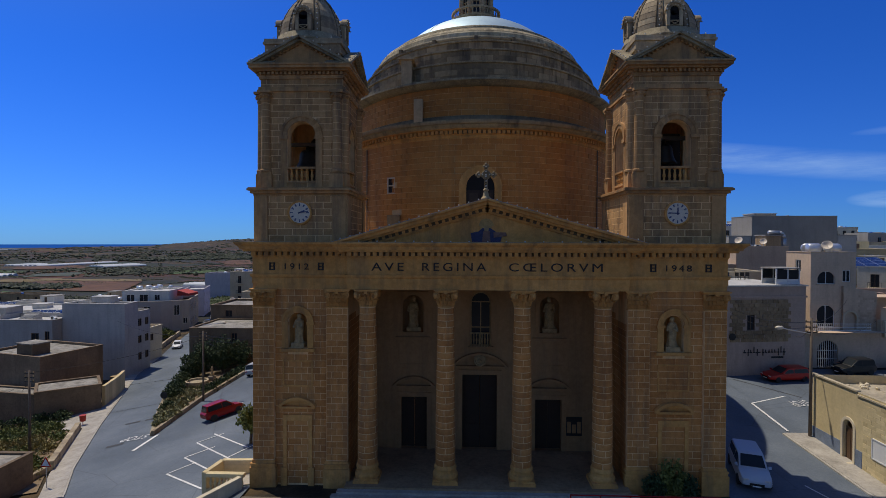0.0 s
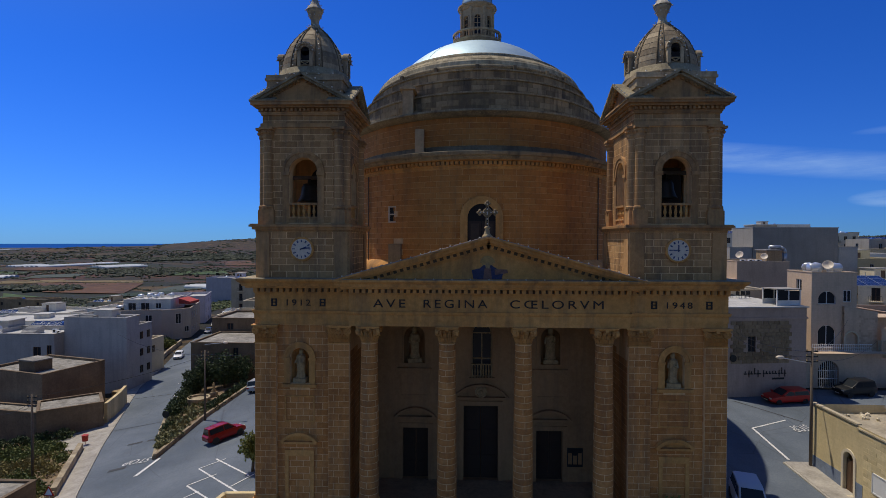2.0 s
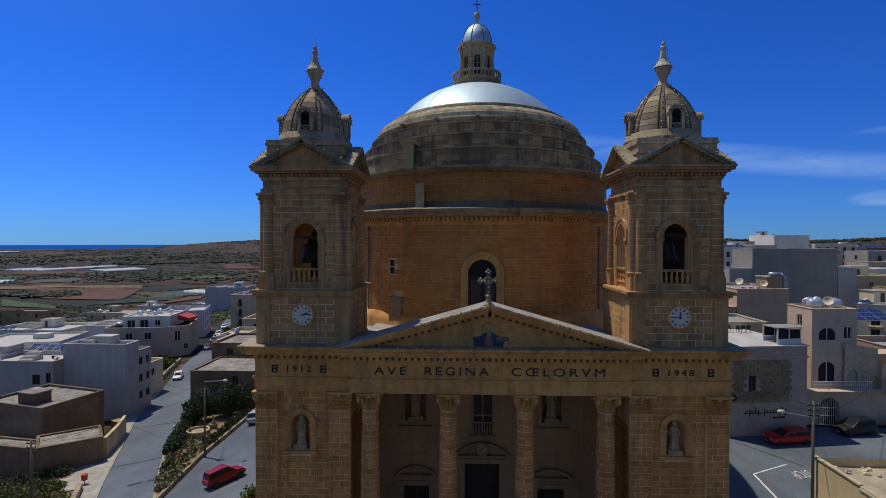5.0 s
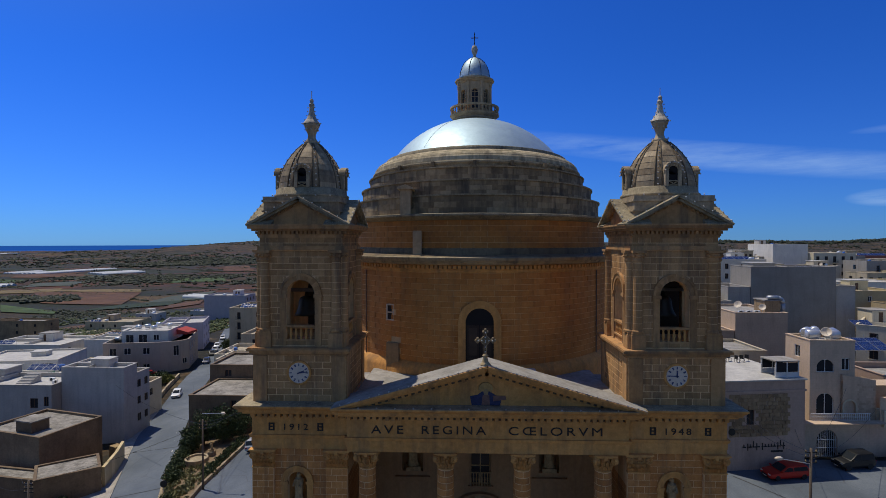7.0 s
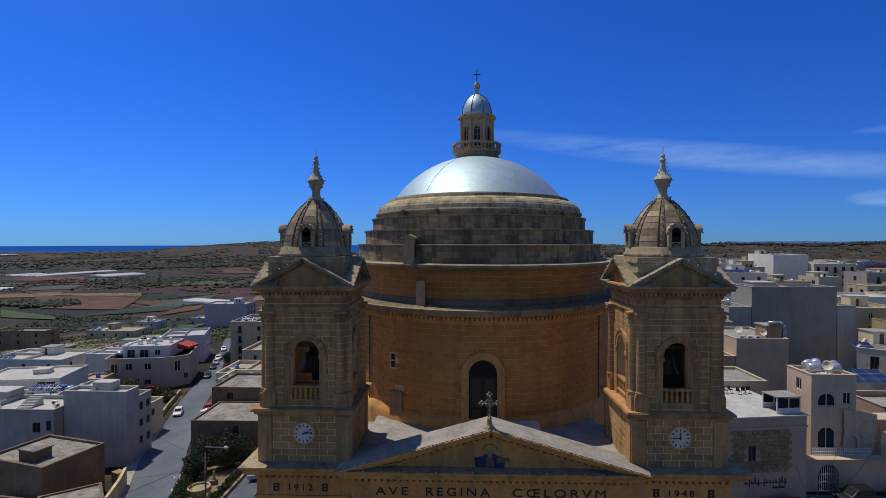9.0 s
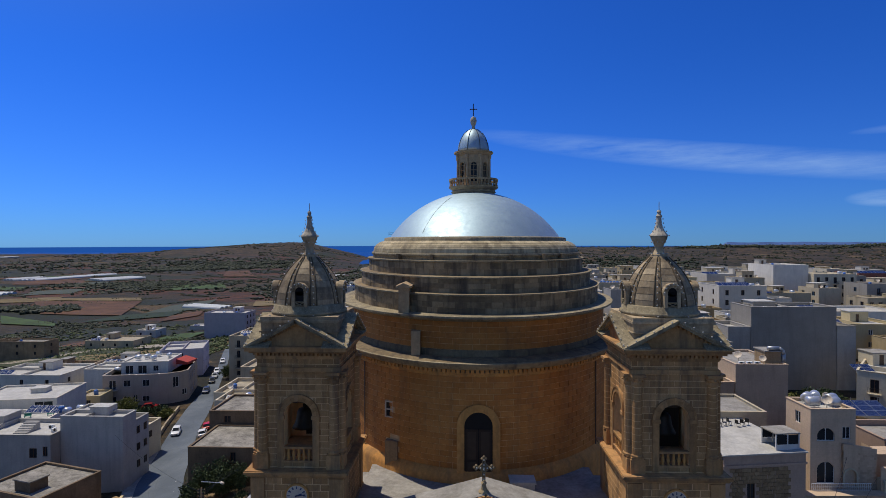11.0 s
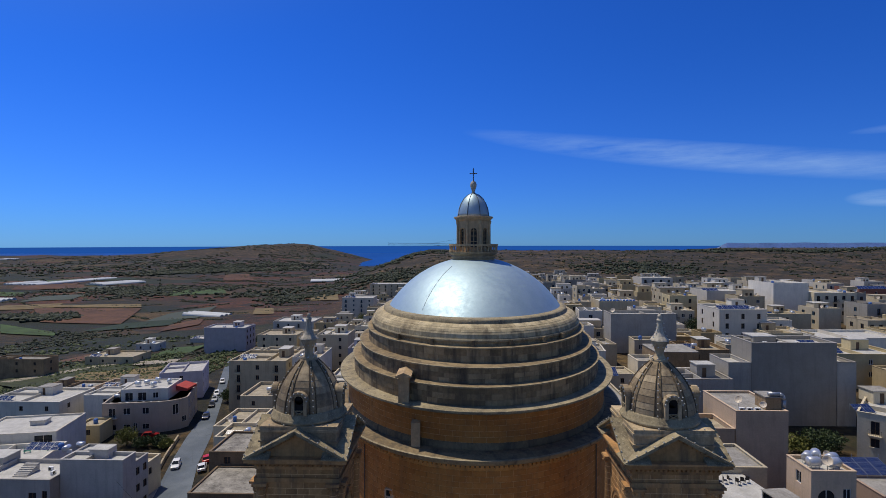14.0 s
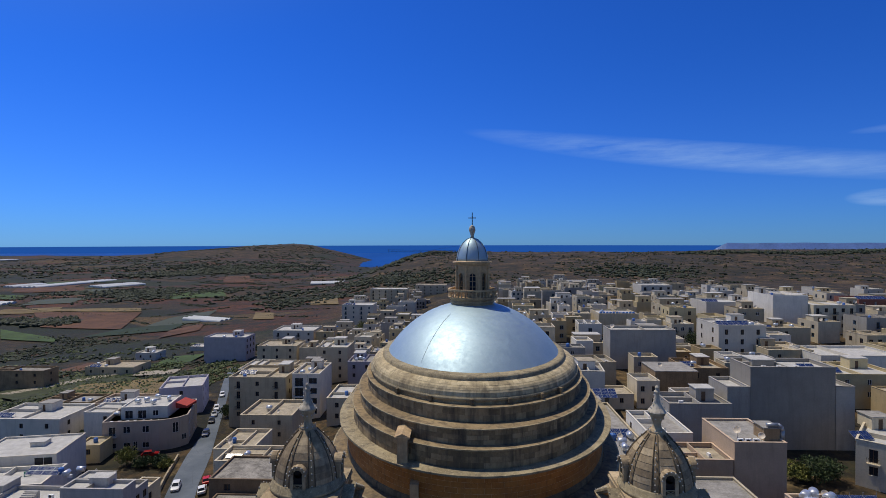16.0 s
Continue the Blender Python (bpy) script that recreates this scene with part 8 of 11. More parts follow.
dress(-86.5, -69, 63, 70, -0.1, 37, W_WHITE, True, 2)
def poly_house(label, pts, base, z1, wall_mat, roof_mat, holes, parapet=0.9, frame_mat=None):
    """A flat-roofed house on any plan: corners anticlockwise, the front first; holes by edge: (u0, u1, z0, z1, arched)."""
    ob = thing("house", label, "house", pose(pts[0][0], pts[0][1], 0))
    org = Vector((*pts[0], 0))
    ps = [Vector((*p, 0)) - org for p in pts]
    n, t = len(ps), 0.24
    footprints.append((min(p[0] for p in pts) - 1, max(p[0] for p in pts) + 1, min(p[1] for p in pts) - 1, max(p[1] for p in pts) + 1))
    inner = []
    for i in range(n):
        d0, d1 = (ps[i] - ps[i - 1]).normalized(), (ps[(i + 1) % n] - ps[i]).normalized()
        n0, n1 = Vector((-d0.y, d0.x, 0)), Vector((-d1.y, d1.x, 0))
        mid = (n0 + n1).normalized()
        inner.append(ps[i] + mid * (t / max(0.3, mid.dot(n0))))
    bm, cope = bmesh.new(), bmesh.new()
    for i in range(n):
        p, q, a, b = ps[i], ps[(i + 1) % n], inner[i], inner[(i + 1) % n]
        m = pose(p.x, p.y, 0, 0, 0, math.degrees(math.atan2(q.y - p.y, q.x - p.x)))
        plate(bm, m, 0, (q - p).length, base, z1, holes.get(i, ()), depth=0.22)
        bm.faces.new([bm.verts.new((v.x, v.y, z)) for v, z in ((a, z1), (b, z1), (b, z1 - parapet), (a, z1 - parapet))][::-1])
        vs = [cope.verts.new((v.x + (v.x - w.x) * k, v.y + (v.y - w.y) * k, z)) for z in (z1 + 0.003, z1 + 0.09) for v, w, k in ((p, a, 0.25), (q, b, 0.25), (b, q, 0.2), (a, p, 0.2))]
        for f in ((4, 5, 6, 7), (0, 1, 5, 4), (2, 3, 7, 6), (3, 2, 1, 0)):
            cope.faces.new([vs[k] for k in f])
        for u0, u1, za, zb, _ in holes.get(i, ()):
            fm, gm = window_mesh(u1 - u0, zb - za, frame_mat or M_FRAME_W)
            w = piece("window", fm, ob, m @ pose((u0 + u1) / 2, 0, za))
            piece("pane", gm, w, ONE)
            if zb - za < 2.2:
                box(bm, u0 - 0.1, u1 + 0.1, -0.10, 0.06, za - 0.10, za - 0.004, m)
    part("wall", bm, wall_mat, ob)
    part("coping", cope, wall_mat, ob)
    bm = bmesh.new()
    bm.faces.new([bm.verts.new((v.x, v.y, z1 - parapet)) for v in inner])
    bmesh.ops.solidify(bm, geom=bm.faces[:], thickness=0.15)
    part("roof", bm, roof_mat, ob)
    return ob


W_TAUPE = wallpaint("pale_taupe_wall", (0.42, 0.355, 0.29), 0.25, 0.06)
corner = poly_house("three-storey taupe corner house with a rounded end and roof terrace", [(-93.6, 97.2), (-80.0, 99.4), (-77.6, 100.6), (-75.9, 102.2), (-74.9, 104.2), (-79.5, 118.0), (-98.0, 114.0)], -13.5, -1.2, W_TAUPE, R_WHITE,
                    {0: [(1.5, 3.2, -4.9, -2.5, False), (5.0, 6.7, -4.2, -2.5, False), (9.6, 11.3, -4.2, -2.5, False), (1.6, 3.3, -8.1, -6.7, False), (5.0, 6.7, -8.1, -6.7, False), (7.4, 8.4, -9.9, -6.4, False), (9.6, 11.3, -8.1, -6.7, False)],
                     2: [(0.45, 1.85, -5.0, -2.3, False)], 3: [(0.45, 1.75, -7.4, -5.9, False)], 5: [(1.0, 2.2, -4.4, -2.4, False)], 4: [(2.0, 3.2, -4.4, -2.4, False), (5.5, 6.7, -4.4, -2.4, False), (9.0, 10.2, -4.4, -2.4, False), (2.0, 3.2, -8.0, -6.4, False), (5.5, 6.7, -8.0, -6.4, False), (9.0, 10.2, -8.0, -6.4, False)]})
bm = bmesh.new()
m = pose(-93.6, 97.2, 0, 0, 0, 9.2)
box(bm, 1.1, 3.6, -0.7, -0.002, -5.1, -4.95, m)
bl = part("balcony", bm, W_WHITE, corner, "small balcony with a pale blue railing", at=Matrix.Translation((93.6, -97.2, 0)))
for k in range(9):
    bm = bmesh.new()
    tube(bm, m @ Vector((1.15 + k * 0.3, -0.66, -4.95)), m @ Vector((1.15 + k * 0.3, -0.66, -4.0)), 0.025, 4)
    part("bar", bm, M_FRAME_G, bl)
house("white set-back upper storey with glazed doors onto a terrace", -92.0, -80.2, 102.2, 10.0, 1.1, W_WHITE, R_WHITE, 0, rot=9, base=-2.1, parapet=0.25, holes=[(1.0, 3.0, -2.0, 0.2, False), (4.2, 6.4, -2.0, 0.2, False), (8.0, 9.4, -1.4, 0.1, False)], frame_mat=M_FRAME_W)
for k, (px, py, pz) in enumerate(((-90.0, 106.5, 0.85), (-88.4, 108.0, 0.85), (-85.5, 106.2, 0.85), (-83.0, 109.5, 0.85), (-87.0, 111.0, 0.85), (-94.5, 104.5, -2.1), (-95.0, 108.0, -2.1))):
    roof_tank(px, py, pz, 40 * k, False)
for k in range(7):
    roof_ac(-92.5 + 1.9 * k, 99.2 + 0.31 * k, -2.1, 20 * k)
roof_room(-96.0, 108.5, -2.1, 3.6, 4.0, 2.3, W_WHITE, R_WHITE, rz=9)
house("low white wing with a roof deck", -107.0, -94.8, 108.7, 9.0, -2.4, W_WHITE, R_WHITE, 1, base=-11, parapet=0.5)
house("white and rose houses stepping down behind the corner house", -112.5, -98.0, 119.0, 11.0, -3.4, W_BLUSH, R_WHITE, 3, base=-11, parapet=0.8)
dress(-112, -98.5, 119.5, 129.5, -4.2, 43, W_WHITE, True, 3)
bm = bmesh.new()
prism(bm, [(-78.6, 0.4), (-75.4, 0.4), (-75.4, 1.0), (-78.6, 1.9)], 108.4, 113.5)
ob = new("awning", mesh_of("awning", bm, plain("red_tile_awning", (0.42, 0.05, 0.035), 0.8)))
tagged(ob, "sloping bright red tiled awning on a roof", "awning")
ob.location = (-1.4, -1.0, -0.9)
# the bright modern house in the valley: upper storey with a sliding door, terrace before it
house("bright white modern house with a wide flat roof", -105.2, -88.2, 72.3, 12.5, -0.4, W_WHITE, R_WHITE, 0, rot=11.6, base=-9, parapet=0.3, holes=[(12.6, 16.2, -3.0, -1.0, False)], frame_mat=M_FRAME_W)
house("white lower storey with a walled roof terrace", -101.5, -83.5, 62.3, 9.5, -2.3, W_WHITE, R_WHITE, 0, rot=11.6, base=-9, parapet=0.8)
for k, (px, py) in enumerate(((-95.5, 68.6), (-91.0, 71.0), (-87.4, 72.6))):
    c = thing("terrace_bench", "green plastic bench on a roof terrace", "bench", pose(px, py, -3.1, 0, 0, 11 + 20 * k), "terrace seats")
    for nm, x0, x1, y0, y1, z0, z1 in (("seat", -0.6, 0.6, -0.25, 0.25, 0.38, 0.45), ("backrest", -0.6, 0.6, 0.2, 0.26, 0.45, 0.9), ("leg", -0.55, -0.45, -0.2, 0.2, 0.0, 0.38), ("leg", 0.45, 0.55, -0.2, 0.2, 0.0, 0.38)):
        bm = bmesh.new()
        box(bm, x0, x1, y0, y1, z0, z1)
        part(nm, bm, M_TEAL, c)
roof_room(-98.0, 80.0, -0.7, 3.0, 2.5, 0.9, W_WHITE, R_WHITE, rz=11.6)
# maroon shade roof and small yellow house between
per = thing("pergola", "maroon sheet shade roof on thin posts over a terrace", "pergola", pose(-104.5, 88.0, -6.4, 0, 0, 8))
for x in (0.2, 4.4, 8.8):
    for y in (0.2, 5.6):
        bm = bmesh.new()
        tube(bm, (x, y, 0), (x, y, 2.4), 0.06, 6)
        part("post", bm, M_IRON, per)
bm = bmesh.new()
prism(bm, [(0, 2.4), (9, 2.4), (9, 2.52), (0, 2.52)], 0, 5.8)
part("roof", bm, plain("maroon_sheet", (0.105, 0.035, 0.035), 0.7, vary=0.25, scale=1.0), per)
house("low white house under the maroon shade roof", -108.5, -95.0, 86.5, 9.0, -6.4, W_WHITE, R_GREY, 2, rot=8, base=-10, parapet=0.0)
house("small yellow house with a dark water barrel", -95.4, -90.0, 90.5, 6.0, -4.6, W_YELLOW, R_BEIGE, 1, rot=8, base=-10, parapet=0.4)
roof_tank(-93.0, 94.0, -5.0, 0, True)
house("lilac-white house along the street", -96.5, -84.0, 127.5, 15, -1.0, W_LILAC, R_WHITE, 1, rot=19, base=-11, side=3)
house("cream house along the street", -84.5, -76.0, 158, 16, -2.0, W_CREAM, R_WHITE, 1, base=-11.5, side=3)

# brown stone sheds by the street
house("old brown stone shed with a flat screed roof", -68.0, -56.8, 36.0, 9.0, -0.8, W_UMBER, R_OLD, 0, rot=-15.6, base=-8, parapet=0.25)
roof_room(-62.9, 35.9, -1.05, 3.0, 2.4, 1.45, W_UMBER, R_OLD, rz=-15.6)
house("long low beige store with a sloping dusty roof", -53.0, -46.2, 27.0, 5.2, -3.7, W_UMBER, R_OLD, 0, rot=38, base=-7.5, parapet=0.12, win=(1.0, 1.6))
house("low beige store by the garden", -64.8, -54.4, 30.5, 2.6, -4.5, W_UMBER, R_OLD, 0, rot=-9, base=-8, parapet=0.12)

house("low brown stone shed with a dusty roof beside the pavement", -47.0, -36.4, -1.0, 8.2, -2.55, W_UMBER, R_OLD, 0, base=-5.5, parapet=0.1)

# east side of the west street, behind the planted wedge
house("old brown stone house with a dusty flat roof", -44.3, -30.0, 46.5, 10.0, 1.0, W_UMBER, R_OLD, 1, base=-6.5, parapet=0.15, win=(0.9, 1.5))
house("upper brown stone house", -46.0, -33.0, 57.0, 10, 3.3, W_UMBER, R_OLD, 2, base=-7.5, parapet=0.3, win=(1.2, 1.2))
house("cream low house with a yard", -50.5, -36.0, 68.5, 8, 1.6, W_CREAM, R_BEIGE, 2, base=-8)
dress(-50, -37, 69, 76, 0.9, 55, W_CREAM, True, 2)
house("long street house of old limestone with a row of doors", 22.0, 30.5, 52.0, 30, 9.8, W_BEIGE, R_GREY, 2, base=2, side=-8, parapet=0.4)
dress(22.4, 30.0, 52.4, 81, 9.4, 57, W_BEIGE, True, 3)
roof_pv(27.2, 83, 10.5, 4, 3)
house("white-edged house behind the long street house", 30.8, 38.5, 58.0, 12, 12.0, W_WHITE, R_GREY, 1, base=2.5, side=-2)

# -- the rest of the town, street by street
rnd = random.Random(12)
walls = (W_CREAM, W_CREAM, W_CREAM, W_CREAM, W_BEIGE, W_BEIGE, W_WHITE, W_WHITE, W_WHITE, W_GREY, W_YELLOW, W_OCHRE)
TOWN_LABEL = {W_CREAM.name: "cream", W_BEIGE.name: "beige stone", W_WHITE.name: "white", W_GREY.name: "bare grey", W_YELLOW.name: "pale yellow", W_PINK.name: "pale pink", W_OCHRE.name: "ochre", W_BROWN.name: "old brown stone"}
count = 0
yrow = 92.0
while yrow < 470:
    left = -60 - 0.12 * (yrow - 100) if yrow > 150 else -30
    right = 30 + 0.88 * yrow if yrow < 270 else 268 - 0.85 * (yrow - 270)
    x = left + rnd.uniform(0, 6)
    while x < right:
        w = rnd.uniform(6.5, 12.5)
        d = rnd.uniform(8.0, 11.0)
        y = yrow + rnd.uniform(-2.0, 2.0)
        bad = any(x < f[1] and x + w > f[0] and y < f[3] and y + d > f[2] for f in footprints)
        hidden = abs(x + w / 2 + 0.05 * y) < 5 + 0.02 * y or (-6 - 0.05 * y < x + w / 2 < 8 and y < 190)
        if not bad and not hidden and rnd.random() < 0.94:
            g = ground(x + w / 2, y)
            storeys = rnd.choice((1, 2, 2, 2, 3, 3)) if yrow < 300 else rnd.choice((1, 2, 2, 3))
            wm = rnd.choice(walls)
            blank = rnd.random() < 0.32
            z1 = g + storeys * 3.0 + 0.9 + rnd.uniform(-0.5, 0.8)
            house("%s flat-roofed %s town house" % (TOWN_LABEL[wm.name], {1: "single-storey", 2: "two-storey", 3: "three-storey"}[storeys]), x, x + w, y, d, z1, wm, rnd.choice((R_WHITE, R_BEIGE, R_BEIGE, R_GREY)),
                  0 if blank else rnd.choice((1, 2, 3)), rot=rnd.uniform(-7, 7), balcony=rnd.random() < 0.5, frame_mat=rnd.choice((M_FRAME_B, M_FRAME_B, M_FRAME_W, M_FRAME_G)),
                  win=(rnd.uniform(0.9, 1.5), rnd.uniform(1.2, 1.6)), side=(-1 if x > 0 else 1) * rnd.choice((0, 1, 2)), group="town houses", parapet=rnd.uniform(0.45, 1.1))
            top = z1 - 0.75
            if rnd.random() < 0.62:      # a set-back upper room behind a terrace
                rw = w * rnd.uniform(0.4, 0.9)
                roof_room(x + rnd.uniform(0.4, w - rw - 0.2), y + d * rnd.uniform(0.35, 0.5), top - 0.3, rw, d * 0.45, rnd.uniform(2.3, 3.3), wm if rnd.random() < 0.7 else rnd.choice(walls), rnd.choice((R_WHITE, R_GREY, R_BEIGE)))
            if yrow < 240:
                dress(x + 0.8, x + w - 0.8, y + 0.8, y + d - 0.8, top, 500 + count, wm, room=False, amount=0.8)
            elif rnd.random() < 0.35:
                roof_tank(x + 2, y + 2, top, 0, rnd.random() < 0.3)
            count += 1
        x += w + (rnd.uniform(0.1, 0.8) if rnd.random() < 0.8 else rnd.uniform(4, 8))
    yrow += rnd.uniform(13.5, 17)

# small infill houses, sheds and yard walls between them
rnd = random.Random(31)
yrow = 86.0
while yrow < 250:
    x = -28.0 if yrow < 150 else -66.0
    right = 30 + 0.85 * yrow
    while x < right:
        w, d = rnd.uniform(4.5, 7.5), rnd.uniform(5.0, 7.5)
        y = yrow + rnd.uniform(-0.5, 0.5)
        bad = any(x < f[1] - 0.8 and x + w > f[0] + 0.8 and y < f[3] - 0.8 and y + d > f[2] + 0.8 for f in footprints)
        if not bad and not (-6 - 0.05 * y < x + w / 2 < 8 + 0.03 * y and y < 190) and rnd.random() < 0.9:
            g = ground(x + w / 2, y)
            wm = rnd.choice(walls)
            z1 = g + rnd.choice((3.4, 3.6, 6.2, 6.6)) + rnd.uniform(0, 0.6)
            house("small %s house with a flat roof between taller ones" % TOWN_LABEL[wm.name], x, x + w, y, d, z1, wm, rnd.choice((R_BEIGE, R_BEIGE, R_GREY)), rnd.choice((0, 1, 2)), rot=rnd.uniform(-3, 3),
                  frame_mat=rnd.choice((M_FRAME_B, M_FRAME_W)), win=(rnd.uniform(0.8, 1.2), rnd.uniform(1.0, 1.5)), group="town houses", parapet=rnd.uniform(0.3, 0.8))
            if rnd.random() < 0.5:
                roof_tank(x + w * 0.4, y + d * 0.6, z1 - 0.5, rnd.choice((0, 90)), rnd.random() < 0.3)
        x += w + rnd.uniform(0.3, 2.5)
    yrow += 7.5

# the farthest houses, past the three hundred nearest, are one mass of far town
bpy.context.view_layer.update()
ranked = sorted((o for o in scene.objects if o.parent is None and o.name.split(".")[0] == "house"), key=lambda o: o.matrix_world.translation.y)
far_v, far_f, far_m, far_mats = [], [], [], []
for ob in ranked[285:]:
    for ch in list(ob.children):
        me = ch.data
        mw = ob.matrix_world @ ch.matrix_local
        i0 = len(far_v)
        far_v += [tuple(mw @ v.co) for v in me.vertices]
        for m in me.materials:
            if m not in far_mats:
                far_mats.append(m)
        for p in me.polygons:
            far_f.append([i0 + k for k in p.vertices])
            far_m.append(far_mats.index(me.materials[p.material_index]))
        bpy.data.objects.remove(ch)
    bpy.data.objects.remove(ob)
me = bpy.data.meshes.new("far_town")
me.from_pydata(far_v, [], far_f)
for m in far_mats:
    me.materials.append(m)
me.polygons.foreach_set("material_index", far_m)
tagged(new("far_town", me), "mass of cream and white flat-roofed houses at the far edge of town", "houses", kind="stuff")

# ---- streets ----
def interp(y, pts):
    for (xa, ya), (xb, yb) in zip(pts, pts[1:]):
        if ya <= y <= yb:
            return xa + (xb - xa) * (y - ya) / (yb - ya)
    return pts[0][0] if y < pts[0][1] else pts[-1][0]


def sheet(name, label, material, y0, y1, left, right, lift, step=1.5, across=10, kind="structure", skirt=0.0, category=""):
    """A strip of ground between two edges, draped on the land."""
    bm = bmesh.new()
    rows = []
    n = max(1, round((y1 - y0) / step))
    for i in range(n + 1):
        y = y0 + (y1 - y0) * i / n
        a, b = left(y), right(y)
        rows.append([bm.verts.new((a + (b - a) * j / across, y, ground(a + (b - a) * j / across, y) + lift)) for j in range(across + 1)])
    for p, q in zip(rows, rows[1:]):
        for j in range(across):
            bm.faces.new((p[j], p[j + 1], q[j + 1], q[j]))
    if skirt:
        edge = [e for e in bm.edges if e.is_boundary]
        out = bmesh.ops.extrude_edge_only(bm, edges=edge)
        for v in out["geom"]:
            if isinstance(v, bmesh.types.BMVert):
                v.co.z -= skirt
    return tagged(new(name, mesh_of(name, bm, material, smooth=False)), label, category or name, kind=kind)


KERB_L = [(-22, -40), (-26.5, -8), (-30.8, 3.2), (-34.8, 9.4), (-42.2, 23.2), (-50, 39), (-56.7, 52.8), (-61.2, 66), (-66.6, 81.7), (-70.9, 95.8), (-75.4, 114.5), (-83.6, 138.7), (-96.8, 172.2), (-110, 210), (-122, 250)]
WEDGE_L = [(-31.8, 15.6), (-36.4, 24.6), (-40.8, 33.8), (-45.5, 47), (-49, 54), (-59.5, 79.3), (-64.8, 96.2), (-68.2, 105.3), (-74, 121), (-83.3, 146), (-93.1, 170.7), (-105, 210), (-117, 250)]
WEDGE_R = [(-31.5, 15.6), (-32.2, 21), (-32.9, 28.3), (-32.9, 38.6), (-32.9, 46)]
sheet("road_west", "worn blue-grey asphalt street with parking bays", M_ROAD, -40, 45, lambda y: interp(y, KERB_L), lambda y: -15.35, 0.06, across=24, category="road")
sheet("road_west_far", "worn grey asphalt street running down the valley", M_ROAD, 45, 200, lambda y: interp(y, KERB_L), lambda y: interp(y, WEDGE_L), 0.10, 2.0, 8, category="road")
sheet("road_church_side", "asphalt lane behind the church", M_ROAD, 45, 75, lambda y: -30.0, lambda y: -15.3, 0.06, 2.0, 8, category="road")
sheet("road_east", "worn asphalt street beside the church", M_ROAD, -40, 95, lambda y: 15.3, lambda y: 24.4 if y < 8.8 else (26.2 if y < 23 else 21.9 if y > 50 else 26.5), 0.05, 1.2, 12, category="road")
sheet("road_square", "asphalt forecourt in front of the tavern", M_ROAD, 8.9, 26.5, lambda y: 26.0, lambda y: 70.0, 0.07, 1.2, 24, category="road")
# mostly unseen: added far outwards to bounce light onto the facade
sheet("pavement_front", "dusty stone paving before the church, carried on unseen for bounce light", M_PLAZA, -75, -1.8, lambda y: -15.3, lambda y: 15.3, 0.05, 3.0, 12, category="pavement")
sheet("pavement_west", "dusty concrete pavement along the street", M_PAVE, 3.0, 68, lambda y: interp(y, KERB_L) - 1.9, lambda y: interp(y, KERB_L), 0.20, 1.2, 3, skirt=0.4, category="pavement")
sheet("pavement_east", "narrow concrete pavement under the house wall", M_PAVE, -30, 9.0, lambda y: 24.4, lambda y: 26.4, 0.18, 1.2, 2, skirt=0.4, category="pavement")
sheet("kerb_west", "pale kerb edge", M_KERB, 3.0, 68, lambda y: interp(y, KERB_L), lambda y: interp(y, KERB_L) + 0.16, 0.17, 1.2, 1, skirt=0.4, category="kerb")
sheet("kerb_east", "pale kerb edge", M_KERB, -30, 9.0, lambda y: 24.22, lambda y: 24.4, 0.15, 1.2, 1, skirt=0.4, category="kerb")
sheet("garden_soil", "dry brown garden soil", M_SOIL, 5, 36, lambda y: -75.0, lambda y: interp(y, KERB_L) - 2.3, 0.12, 1.5, 12, category="soil")
sheet("pavement_yard", "pale concrete yard before the stores", M_PAVE, 22.5, 33.5, lambda y: interp(y, KERB_L) - 6.5, lambda y: interp(y, KERB_L) - 1.8, 0.22, 1.0, 6, category="pavement")


def road_line(p, q, width, material=None, lift=0.085, name="road_marking", label="worn white painted road line"):
    p, q = Vector((*p, 0)), Vector((*q, 0))
    d = (q - p).normalized()
    s = Vector((-d.y, d.x, 0)) * width / 2
    n = max(1, int((q - p).length / 1.2))
    bm = bmesh.new()
    rows = []
    for i in range(n + 1):
        c = p.lerp(q, i / n)
        rows.append([bm.verts.new((v.x, v.y, ground(v.x, v.y) + lift)) for v in (c + s, c - s)])
    for a, b in zip(rows, rows[1:]):
        bm.faces.new((a[1], b[1], b[0], a[0]))
    ob = new(name, mesh_of(name, bm, material or M_LINE))
    return tagged(ob, label, "road marking", "road markings", kind="structure")


for p, q, w in (((-24.1, 12.8), (-18.8, 7.4), 0.14), ((-24.8, 11.0), (-18.1, 4.1), 0.14), ((-24.0, 7.5), (-20.3, 3.9), 0.14), ((-23.7, 4.4), (-19.0, 0.4), 0.14), ((-24.8, 11.0), (-23.0, 12.4), 0.14),
                ((-24.0, 7.5), (-22.2, 9.0), 0.14), ((-23.7, 4.4), (-22.2, 5.9), 0.14), ((-19.6, 5.8), (-18.4, 7.6), 0.14), ((-31.0, 11.7), (-31.1, 15.7), 0.34), ((25.0, 9.5), (25.4, 15.6), 0.2),
                ((25.4, 15.6), (29.6, 17.6), 0.16), ((20.9, 1.0), (22.6, -4.0), 0.12)):
    road_line(p, q, w, lift=0.10)
for k in range(7):
    road_line((-36.2 - k * 2.2, 24.5 + k * 4.6), (-36.6 - k * 2.2, 25.3 + k * 4.6), 0.12, lift=0.10)
M_PATCH = plain("fresh_asphalt_patch", (0.055, 0.058, 0.064), 0.9, vary=0.2, scale=2)
